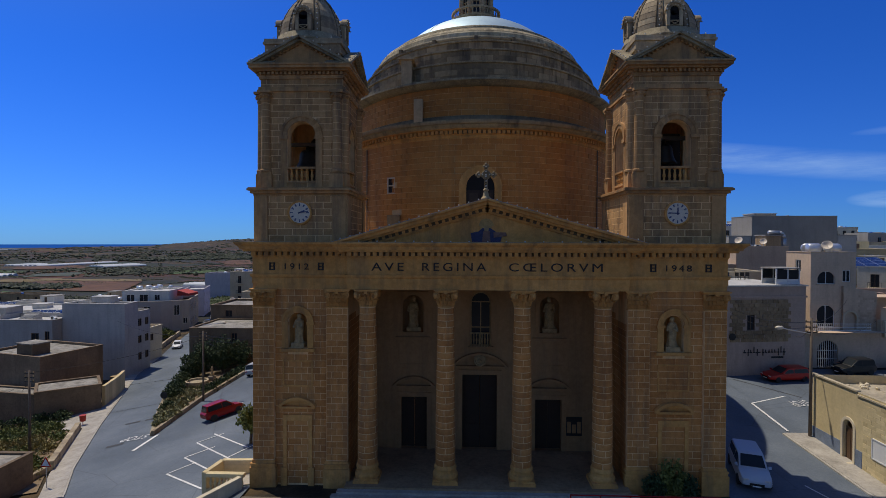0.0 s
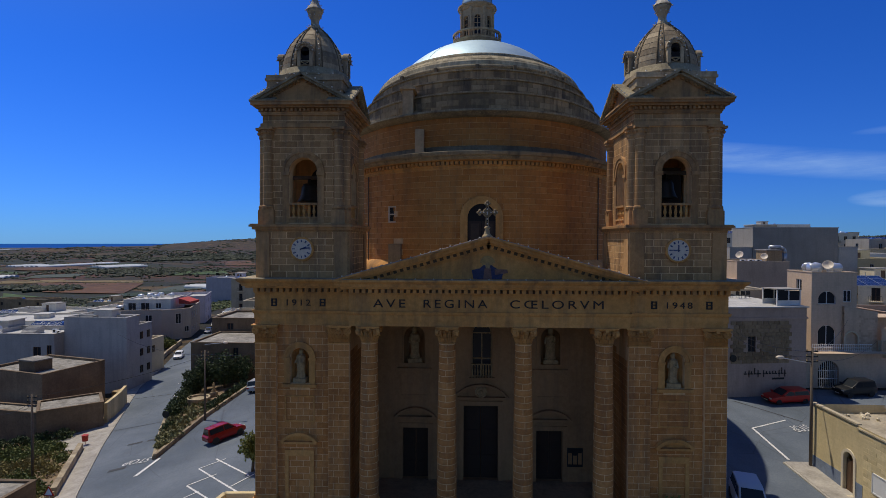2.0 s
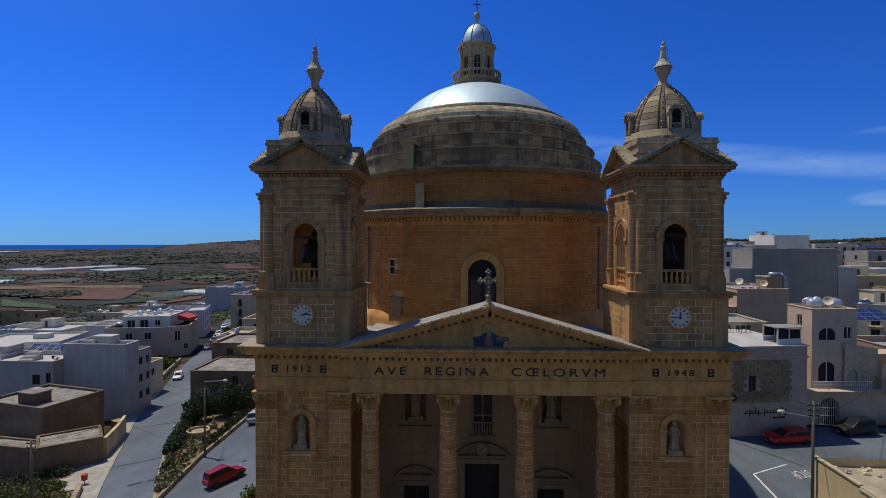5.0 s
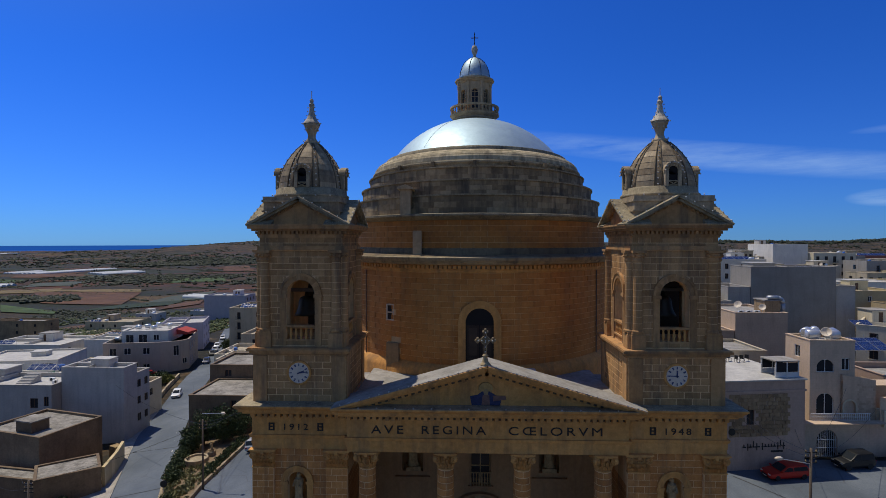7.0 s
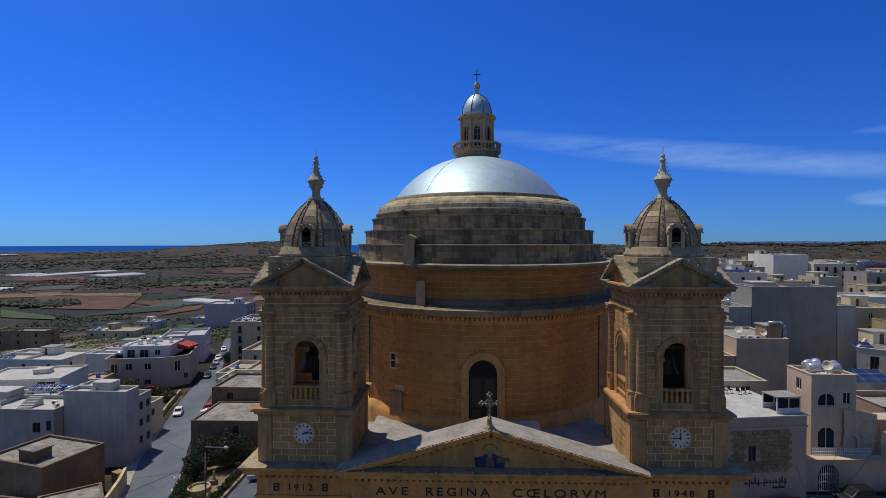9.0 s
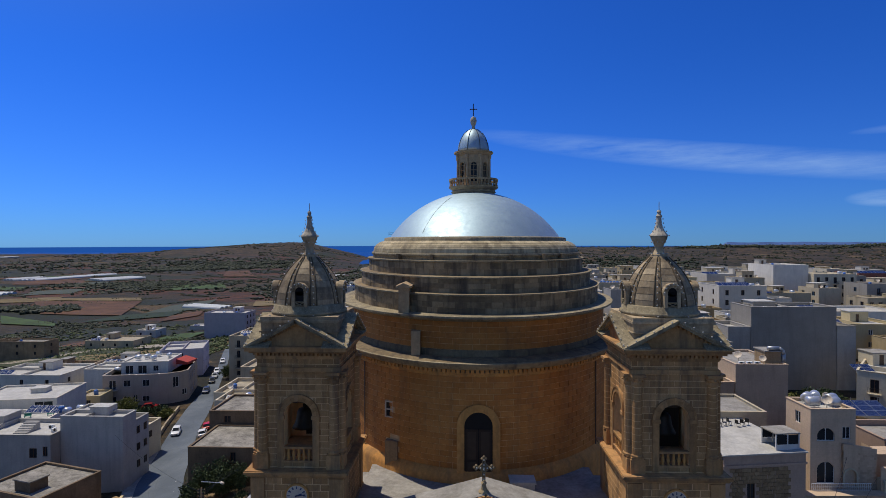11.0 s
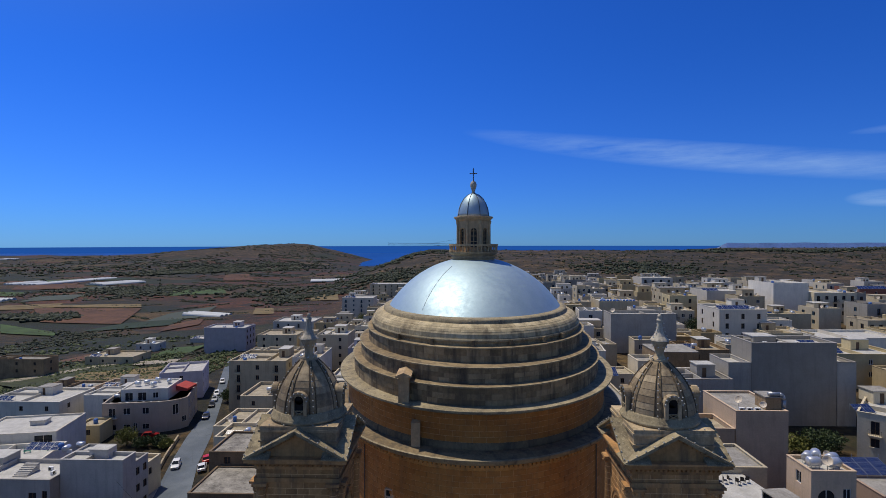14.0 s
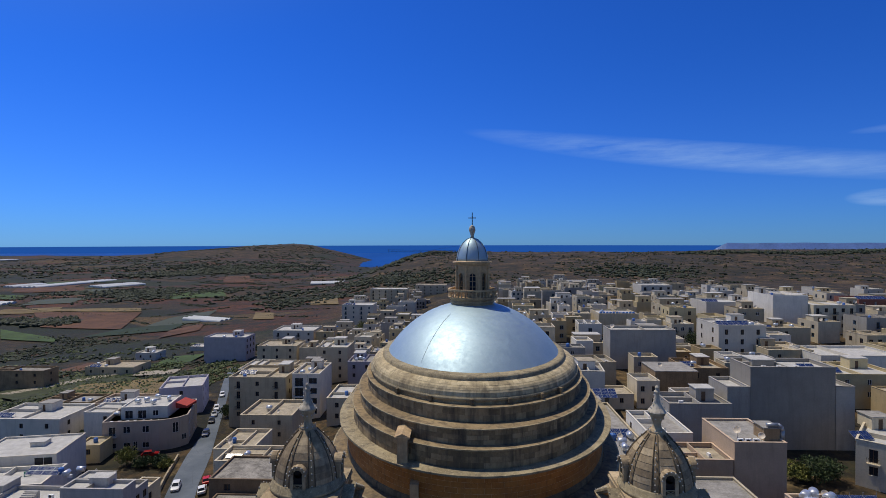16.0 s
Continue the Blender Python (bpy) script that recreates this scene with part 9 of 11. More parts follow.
for p, q, w in (((-38.3, 21.8), (-36.9, 22.2), 0.5), ((-36.4, 22.3), (-34.6, 22.6), 0.5), ((-35.2, 14.2), (-33.8, 14.6), 0.6), ((27.2, 22.5), (31.0, 17.3), 0.18), ((-36.0, 30.0), (-45.0, 28.5), 0.12)):
    road_line(p, q, w, M_PATCH, 0.09, "asphalt_patch", "dark asphalt repair patch")


def road_text(text, cx, cy, w, h, rz):
    """Painted letters on the road, read by drivers who come towards the square."""
    cu = bpy.data.curves.new("road_lettering", "FONT")
    cu.body, cu.size = text, 1.0
    tmp = bpy.data.objects.new("road_lettering", cu)
    scene.collection.objects.link(tmp)
    bpy.context.view_layer.update()
    me = bpy.data.meshes.new_from_object(tmp.evaluated_get(bpy.context.evaluated_depsgraph_get()))
    bpy.data.objects.remove(tmp)
    co = np.array([v.co[:] for v in me.vertices])
    lo, hi = co.min(0), co.max(0)
    m = pose(cx, cy, 0, 0, 0, rz)
    for v in me.vertices:
        p = m @ Vector((((v.co.x - lo[0]) / (hi[0] - lo[0]) - 0.5) * w, ((v.co.y - lo[1]) / (hi[1] - lo[1]) - 0.5) * h, 0))
        v.co = (p.x, p.y, ground(p.x, p.y) + 0.12)
    me.materials.append(M_LINE)
    tagged(new("road_marking", me), "worn white painted word STOP on asphalt", "road marking", "road markings", kind="structure")


road_text("STOP", -33.35, 15.7, 2.5, 1.2, 182)
road_text("STOP", 29.9, 15.7, 2.0, 1.3, 195)

# ---- vehicles ----
def car(label, x, y, heading, paint, length=4.1, width=1.75, height=1.5, style="hatch", lift=0.06, base=None):
    """Heading in degrees: 0 looks along +x. Built along +x, then laid on the slope."""
    c, s = math.cos(radians(heading)), math.sin(radians(heading))
    zf, zr = ground(x + c * length * 0.3, y + s * length * 0.3), ground(x - c * length * 0.3, y - s * length * 0.3)
    zl, zrr = ground(x - s * 0.7, y + c * 0.7), ground(x + s * 0.7, y - c * 0.7)
    pitch = math.degrees(math.atan2(zf - zr, length * 0.6))
    roll = math.degrees(math.atan2(zl - zrr, 1.4))
    ob = thing("car", label, "car", pose(x, y, (zf + zr) / 2 + lift, 0, 0, heading) @ pose(0, 0, 0, roll, -pitch, 0), "cars")
    L, Wd, H = length / 2, width / 2, height
    clear, belt = 0.24, H * 0.60
    if style == "suv":
        clear, belt = 0.30, H * 0.60
    # stations: x, lower z, belt z, half width
    st = [(-L, 0.45, belt * 0.86, Wd * 0.86), (-L + 0.12, clear + 0.08, belt * 0.97, Wd * 0.95), (-L * 0.62, clear, belt, Wd), (0, clear, belt, Wd), (L * 0.45, clear, belt * 0.98, Wd),
          (L * 0.80, clear + 0.02, belt * 0.88, Wd * 0.97), (L - 0.12, clear + 0.05, belt * 0.76, Wd * 0.90), (L, 0.42, belt * 0.64, Wd * 0.80)]
    bm = bmesh.new()
    rings = []
    for px, z0, z1, hw in st:
        zm = (z0 + z1) / 2
        ring = [(px, -hw * 0.90, z0), (px, -hw, z0 + 0.12), (px, -hw, zm + 0.05), (px, -hw * 0.93, z1), (px, -hw * 0.5, z1 + 0.03), (px, hw * 0.5, z1 + 0.03), (px, hw * 0.93, z1), (px, hw, zm + 0.05), (px, hw, z0 + 0.12), (px, hw * 0.90, z0)]
        rings.append([bm.verts.new(v) for v in ring])
    for a, b in zip(rings, rings[1:]):
        for i in range(10):
            bm.faces.new((a[i], b[i], b[(i + 1) % 10], a[(i + 1) % 10]))
    bm.faces.new(rings[0]), bm.faces.new(rings[-1][::-1])
    # cabin
    back = {"hatch": -L + 0.28, "suv": -L + 0.16, "estate": -L + 0.14, "saloon": -L * 0.52}[style]
    tail = {"hatch": -L * 0.70, "suv": -L * 0.84, "estate": -L * 0.80, "saloon": -L * 0.30}[style]
    roof_f, screen = L * 0.12, L * 0.50
    cab = [(back, belt - 0.02, belt + 0.02, Wd * 0.86), (tail, belt - 0.02, H - 0.05, Wd * 0.76), (-L * 0.10, belt - 0.02, H, Wd * 0.78), (roof_f, belt - 0.02, H - 0.03, Wd * 0.77), (screen, belt - 0.03, belt + 0.0, Wd * 0.84)]
    rows = []
    for px, z0, z1, hw in cab:
        k = (z1 - z0) / (H - belt + 0.02)
        rows.append([bm.verts.new(v) for v in ((px, -Wd * 0.90, z0), (px, -hw, z1 - 0.04 * k), (px, -hw * 0.8, z1), (px, hw * 0.8, z1), (px, hw, z1 - 0.04 * k), (px, Wd * 0.90, z0))])
    for a, b in zip(rows, rows[1:]):
        for i in range(5):
            bm.faces.new((a[i], b[i], b[i + 1], a[i + 1]))
    bmesh.ops.recalc_face_normals(bm, faces=bm.faces)
    body = part("body", bm, paint, ob, smooth=True)
    body.data.set_sharp_from_angle(angle=radians(38))

    def glass(name, pts, off):
        g = bmesh.new()
        g.faces.new([g.verts.new(Vector(p) + Vector(off)) for p in pts])
        part(name, g, M_GLASS, ob)

    def lerp(a, b, k):
        return a + (b - a) * k
    # screens
    for name, (x0, z0), (x1, z1), o in (("windscreen", (screen, belt), (roof_f, H - 0.03), 0.02), ("rear_window", (back, belt), (tail, H - 0.05), -0.02)):
        a, b = 0.10, 0.90
        glass(name, [(lerp(x0, x1, a), -Wd * 0.76, lerp(z0, z1, a)), (lerp(x0, x1, a), Wd * 0.76, lerp(z0, z1, a)), (lerp(x0, x1, b), Wd * 0.66, lerp(z0, z1, b)), (lerp(x0, x1, b), -Wd * 0.66, lerp(z0, z1, b))], (o, 0, 0.015))
    for sgn in (-1, 1):
        splits = [(lerp(back, tail, 0.35) + 0.12, -L * 0.14), (-L * 0.14 + 0.07, lerp(screen, roof_f, 0.35))] if style != "saloon" else [(back + 0.25, -L * 0.1), (-L * 0.1 + 0.07, lerp(screen, roof_f, 0.35))]
        for x0, x1 in splits:
            top0, top1 = max(x0, tail + 0.04), min(x1, roof_f)
            g = bmesh.new()
            zt = H - 0.15
            y0, y1 = sgn * (Wd * 0.905), sgn * (Wd * 0.80)
            g.faces.new([g.verts.new(v) for v in ((x0, y0, belt + 0.05), (x1, y0, belt + 0.05), (top1, y1, zt), (top0, y1, zt))])
            part("side_window", g, M_GLASS, ob)
        for nm, px, mt, z in (("headlight", L - 0.10, M_CLOCK, belt * 0.70), ("tail_light", -L + 0.06, plain_red, belt * 0.80)):
            g = bmesh.new()
            box(g, px - 0.10, px + 0.07, sgn * Wd * 0.62 - 0.16, sgn * Wd * 0.62 + 0.16, z - 0.07, z + 0.07)
            part(nm, g, mt, ob)
        g = bmesh.new()
        box(g, screen - 0.25, screen - 0.12, sgn * (Wd + 0.02) - 0.09, sgn * (Wd + 0.02) + 0.09, belt + 0.02, belt + 0.16)
        part("mirror", g, paint, ob)
        for px in (-L * 0.62, L * 0.64):
            wob = WHEEL_TYRE if style != "suv" else WHEEL_TYRE
            r = 0.31 if style != "suv" else 0.36
            m = pose(px, sgn * (Wd - 0.10), r, 90, 0, 0 if sgn < 0 else 180) @ Matrix.Scale(r / 0.31, 4)
            tyre = piece("wheel", WHEEL_TYRE, ob, m)
            piece("rim", WHEEL_RIM, tyre, ONE)
    g = bmesh.new()
    box(g, L - 0.06, L + 0.015, -0.42, 0.42, 0.42, 0.56)
    part("grille", g, M_IRON, ob)
    g = bmesh.new()
    box(g, L - 0.02, L + 0.03, -0.24, 0.24, 0.34, 0.42)
    part("plate", g, M_WHITE, ob)
    return ob


plain_red = plain("red_lamp", (0.35, 0.01, 0.01), 0.2)
bm = bmesh.new()
lathe(bm, [(0.20, -0.10), (0.29, -0.10), (0.31, -0.06), (0.31, 0.06), (0.29, 0.10), (0.20, 0.10)], 20)
WHEEL_TYRE = mesh_of("wheel", bm, M_TYRE, smooth=False)
bm = bmesh.new()
lathe(bm, [(0.20, 0.02), (0.205, 0.095), (0.18, 0.10), (0.17, 0.06), (0.06, 0.06), (0.05, 0.09)], 16)
for k in range(5):
    box(bm, 0.03, 0.19, -0.025, 0.025, 0.05, 0.095, pose(0, 0, 0, 0, 0, 72 * k))
WHEEL_RIM = mesh_of("rim", bm, M_RIM)
P_RED = carpaint("red_car_paint", (0.27, 0.004, 0.004))
P_RED2 = carpaint("bright_red_car_paint", (0.52, 0.02, 0.012))
P_WHITE = carpaint("white_car_paint", (0.72, 0.73, 0.74))
P_SLATE = carpaint("silver_white_car_paint", (0.50, 0.51, 0.55))
P_BLACK = carpaint("black_car_paint", (0.012, 0.013, 0.015))
P_SILVER = carpaint("silver_car_paint", (0.40, 0.41, 0.42))
P_BLUE = carpaint("dark_blue_car_paint", (0.02, 0.035, 0.10))
car("dark red compact off-road car turning into the side street", -25.9, 18.6, 48, P_RED, 3.95, 1.75, 1.68, "suv")
car("silver-white off-road car parked beside the church", 18.0, 2.3, 253, P_SLATE, 4.6, 1.95, 1.72, "suv")
car("bright red estate car parked at the tavern wall", 32.7, 22.65, 189, P_RED2, 4.75, 1.78, 1.46, "estate")
car("black jeep-like car parked in the forecourt", 41.4, 25.0, 190, P_BLACK, 4.2, 1.75, 1.75, "suv")
car("red hatchback parked in the forecourt", 47.9, 25.6, 190, P_RED2, 4.0, 1.7, 1.45, "hatch")
car("white hatchback driving down the street", -63.8, 78.2, 290, P_WHITE, 4.1, 1.75, 1.5, "hatch")
car("silver van-like car parked by the planted island", -30.2, 39.0, 80, P_SILVER, 4.3, 1.8, 1.75, "suv")
for lab, px, py, hd, pt, stl in (("black car parked along the street", -76.9, 121.5, 292, P_BLACK, "hatch"), ("silver car parked along the street", -78.9, 127.5, 292, P_SILVER, "saloon"), ("white car parked along the street", -81.3, 134.0, 292, P_WHITE, "hatch"),
                                 ("dark blue car parked along the street", -73.2, 110.5, 288, P_BLUE, "hatch"), ("white car parked along the street", -86.8, 150.0, 292, P_WHITE, "hatch"), ("white car parked at the kerb", -56.6, 75.6, 113, P_WHITE, "hatch"),
                                 ("red car parked at the kerb", -58.0, 80.4, 113, P_RED2, "hatch"), ("white car parked between town houses", 59.5, 97.0, 185, P_WHITE, "saloon"), ("red car parked in a yard", -80.0, 95.5, 20, P_RED, "hatch")):
    car(lab, px, py, hd, pt, 4.0, 1.7, 1.46, stl, lift=0.11)

# ---- poles and wires ----
def pole(label, x, y, top, arm=None, lamp=True):
    z = ground(x, y)
    ob = thing("utility_pole", label, "pole", pose(x, y, z), "poles")
    h = top - z
    bm = bmesh.new()
    tube(bm, (0, 0, -0.3), (0, 0, h), 0.13, 8, 0.09)
    part("post", bm, M_TIMBER, ob, smooth=True)
    for k in range(3):
        bm = bmesh.new()
        box(bm, -0.45, 0.45, -0.04, 0.04, h - 0.35 - 0.4 * k, h - 0.27 - 0.4 * k)
        part("crossarm", bm, M_IRON, ob)
        for q in (-0.4, 0.4):
            bm = bmesh.new()
            lathe(bm, [(0.05, 0), (0.06, 0.06), (0.03, 0.14)], 8, m=pose(q, 0, h - 0.27 - 0.4 * k))
            part("insulator", bm, M_STATUE, ob)
    if arm:
        bm = bmesh.new()
        tube(bm, (0, 0, arm[2] - z - 0.5), (arm[0] - x, arm[1] - y, arm[2] - z), 0.04, 6)
        ar = part("lamp_arm", bm, M_STEEL, ob)
        bm = bmesh.new()
        lathe(bm, [(0.04, -0.35), (0.14, -0.2), (0.16, 0.1), (0.08, 0.3)], 10, m=pose(arm[0] - x, arm[1] - y, arm[2] - z, 90, 0, math.degrees(math.atan2(arm[1] - y, arm[0] - x)) + 90))
        part("lamp_head", bm, M_CLOCK, ar, smooth=True)
    return ob


pole("weathered timber street pole with a lamp arm", 26.05, 8.45, 8.8, (23.4, 8.2, 8.05))
pole("weathered timber street pole with a long lamp arm", -32.3, 27.1, 4.0, (-29.2, 25.8, 5.2))
pole("old timber street pole by the garden", -42.8, 14.4, 2.35)


def wire(p, q, sag, name="overhead_wire"):
    bm = bmesh.new()
    p, q = Vector(p), Vector(q)
    side = (q - p).cross(Vector((0, 0, 1))).normalized() * 0.018
    up = Vector((0, 0, 0.018))
    rings = []
    for i in range(15):
        k = i / 14
        c = p.lerp(q, k) - Vector((0, 0, sag * 4 * k * (1 - k)))
        rings.append([bm.verts.new(c + o) for o in (side, up, -side, -up)])
    for a, b in zip(rings, rings[1:]):
        for i in range(4):
            bm.faces.new((a[i], a[(i + 1) % 4], b[(i + 1) % 4], b[i]))
    tagged(new(name, mesh_of(name, bm, M_IRON)), "thin black sagging overhead cable", "cable", "cables")


for p, q, sg_ in (((26.0, 8.4, 8.5), (27.5, 23.4, 7.6), 0.5), ((26.0, 8.4, 8.1), (27.3, 23.4, 7.2), 0.7), ((26.0, 8.4, 8.5), (43.0, 28.3, 8.2), 0.7), ((26.0, 8.4, 7.9), (46.0, 27.9, 5.8), 0.9), ((26.0, 8.4, 8.2), (36, 26.6, 4.4), 0.6),
                  ((-32.3, 27.1, 3.6), (-34, 46.4, -0.5), 0.3), ((-32.3, 27.1, 3.3), (-36, 46.4, -1.0), 0.4), ((-32.3, 27.1, 2.9), (-38, 46.4, -1.6), 0.5), ((-32.3, 27.1, 3.4), (-58.3, 50.0, 1.5), 0.8), ((-42.8, 14.4, 2.0), (-54.5, 27.0, -3.4), 0.4),
                  ((-42.8, 14.4, 1.7), (-57.0, 26.0, -3.6), 0.5), ((-42.8, 14.4, 2.1), (-32.3, 27.1, 3.4), 0.5)):
    wire(p, q, sg_)
# road sign and warning sign
for x, y, h, tri in ((-36.9, 26.8, 1.9, False), (-33.8, 5.4, 2.6, True)):
    z = ground(x, y)
    ob = thing("road_sign", "small triangular warning sign on a thin post" if tri else "round road sign seen from behind on a post", "road sign", pose(x, y, z), "road signs")
    bm = bmesh.new()
    tube(bm, (0, 0, 0), (0, 0, h), 0.035, 6)
    part("post", bm, M_STEEL, ob)
    bm = bmesh.new()
    if tri:
        prism(bm, [(-0.4, h - 0.7), (0.4, h - 0.7), (0, h)], -0.06, -0.04)
        part("plate", bm, M_WHITE, ob)
        bm = bmesh.new()
        for a, b in (((-0.4, h - 0.7), (0.4, h - 0.7)), ((0.4, h - 0.7), (0, h)), ((0, h), (-0.4, h - 0.7))):
            tube(bm, (a[0], -0.07, a[1]), (b[0], -0.07, b[1]), 0.04, 4)
        part("red_border", bm, plain_red, ob)
    else:
        lathe(bm, [(0.42, -0.02), (0.42, 0.02), (0.01, 0.03)], 20, m=pose(0, -0.05, h - 0.3, 90, 0, 0))
        part("plate", bm, M_IRON, ob)
bm = bmesh.new()
lathe(bm, [(0.22, 0.5), (0.3, 0.55), (0.34, 1.15), (0.36, 1.2)], 14, m=pose(-44.6, 23.8, ground(-44.6, 23.8) + 0.15))
tube(bm, (-44.6, 23.8, ground(-44.6, 23.8) + 0.1), (-44.6, 23.8, ground(-44.6, 23.8) + 0.7), 0.04, 5)
tagged(new("litter_bin", mesh_of("litter_bin", bm, plain("red_plastic", (0.42, 0.03, 0.015), 0.5))), "small red litter bin beside the garden wall", "bin")

# ---- low stone walls ----
def low_wall(label, pts, height, thick, material, name="garden_wall", coping=True, top=None):
    ob = thing(name, label, "wall", kind="structure")
    for k, (p, q) in enumerate(zip(pts, pts[1:])):
        p, q = Vector((*p, 0)), Vector((*q, 0))
        d = (q - p).normalized()
        s = Vector((-d.y, d.x, 0)) * thick / 2
        n = max(1, int((q - p).length / 1.4))
        for i in range(n):
            a, b = p.lerp(q, i / n), p.lerp(q, (i + 1) / n)
            za, zb = ground(a.x, a.y), ground(b.x, b.y)
            ta, tb = (top, top) if top is not None else (za + height, zb + height)
            bm = bmesh.new()
            vs = [bm.verts.new((v.x, v.y, z)) for v, z in ((a - s, za - 0.4), (b - s, zb - 0.4), (b + s, zb - 0.4), (a + s, za - 0.4), (a - s, ta), (b - s, tb), (b + s, tb), (a + s, ta))]
            for f in ((0, 1, 5, 4), (1, 2, 6, 5), (2, 3, 7, 6), (3, 0, 4, 7), (4, 5, 6, 7)):
                bm.faces.new([vs[j] for j in f])
            bmesh.ops.recalc_face_normals(bm, faces=bm.faces)
            part("wall_stone", bm, material, ob)
    return ob


M_RUBBLE = stone("rough_garden_wall_stone", (0.20, 0.15, 0.09), (0.34, 0.27, 0.17), (0.50, 0.42, 0.28), grime_amount=0.4)
low_wall("low rough limestone garden wall along the pavement", [(-36.9, 9.6), (-44.0, 22.3)], 0.95, 0.5, M_RUBBLE)
low_wall("low rough limestone garden wall", [(-36.9, 9.6), (-37.0, 7.6)], 0.7, 0.4, M_RUBBLE)
low_wall("yellow stone yard wall", [(-48.2, 32.4), (-50.3, 38.2), (-52.3, 42.6)], 2.8, 0.4, W_YELLOW)
low_wall("low kerb wall of the planted island", [(-31.6, 15.7), (-32.2, 21.0), (-32.9, 28.3), (-32.9, 40.0), (-36.0, 44.0)], 0.55, 0.3, M_RUBBLE, "island_wall")
low_wall("low kerb wall of the planted island", [(-31.7, 15.7), (-36.3, 24.6), (-40.7, 33.8), (-44.0, 43.0)], 0.4, 0.3, M_RUBBLE, "island_wall")
low_wall("stone wall along the far side of the street", [(-63.6, 68.0), (-68.5, 82.0), (-72.5, 95.0)], 1.0, 0.4, M_RUBBLE)
low_wall("stone parapet of the church terrace", [(-18.4, -0.45), (-18.1, 1.6), (-15.4, 1.75)], 1.0, 0.32, W_YELLOW, "terrace_parapet", top=-0.40)
low_wall("stone stair parapet before the church terrace", [(-15.9, -0.7), (-17.4, -4.2)], 1.0, 0.32, W_CREAM, "terrace_parapet", top=-0.50)
balus = thing("terrace_balustrade", "yellow limestone balustrade of the church terrace", "balustrade", pose(-18.2, -0.45, 0))
for z0, z1, y0, y1 in ((-2.6, -1.45, -0.14, 0.14), (-0.62, -0.40, -0.2, 0.2)):
    bm = bmesh.new()
    box(bm, 0.0, 2.5, y0, y1, z0, z1)
    part("rail" if z1 > -1 else "plinth", bm, W_YELLOW, balus)
bm = bmesh.new()
lathe(bm, [(0.10, 0.0), (0.10, 0.08), (0.06, 0.13), (0.12, 0.36), (0.07, 0.58), (0.06, 0.70), (0.10, 0.76), (0.10, 0.83)], 10)
me = mesh_of("baluster", bm, W_YELLOW)
for k in range(8):
    piece("baluster", me, balus, Matrix.Translation((0.28 + 0.29 * k, 0, -1.45)))
sheet("terrace_ground", "paved terrace beside the church front", M_PAVE, -0.3, 1.6, lambda y: -18.1, lambda y: -15.2, 0.0, 0.5, 4, category="pavement").location.z = 0.15
# stacked crates in front of the grey house
for k, (x, y, h) in enumerate(((-54.3, 44.0, 2.0), (-59.6, 56.5, 2.4))):
    ob = thing("pallet_stack", "stack of wooden slatted crates on the pavement", "crate", pose(x, y, ground(x, y) + 0.15, 0, 0, -25), "crates")
    for i in range(int(h / 0.34)):
        bm = bmesh.new()
        for q in range(5):
            box(bm, -0.75 + q * 0.32, -0.75 + q * 0.32 + 0.22, -0.6, -0.55, i * 0.34, i * 0.34 + 0.28)
            box(bm, -0.75 + q * 0.32, -0.75 + q * 0.32 + 0.22, 0.55, 0.6, i * 0.34, i * 0.34 + 0.28)
        box(bm, -0.78, 0.78, -0.6, 0.6, i * 0.34 + 0.28, i * 0.34 + 0.33)
        box(bm, -0.78, -0.72, -0.6, 0.6, i * 0.34, i * 0.34 + 0.3)
        box(bm, 0.72, 0.78, -0.6, 0.6, i * 0.34, i * 0.34 + 0.3)
        part("crate", bm, M_STATUE, ob)
# red railing and steps before the portico
rail = thing("step_railing", "red metal railing beside the church steps", "railing", pose(0, 0, 0))
for k in range(6):
    bm = bmesh.new()
    tube(bm, (4.9 + k * 1.75, -2.85, -1.35), (4.9 + k * 1.75, -2.85, -0.2), 0.04, 6)
    part("post", bm, plain_red, rail)
for z in (-0.22, -0.75):
    bm = bmesh.new()
    tube(bm, (4.9, -2.85, z), (13.65, -2.85, z), 0.04, 6)
    part("bar", bm, plain_red, rail)

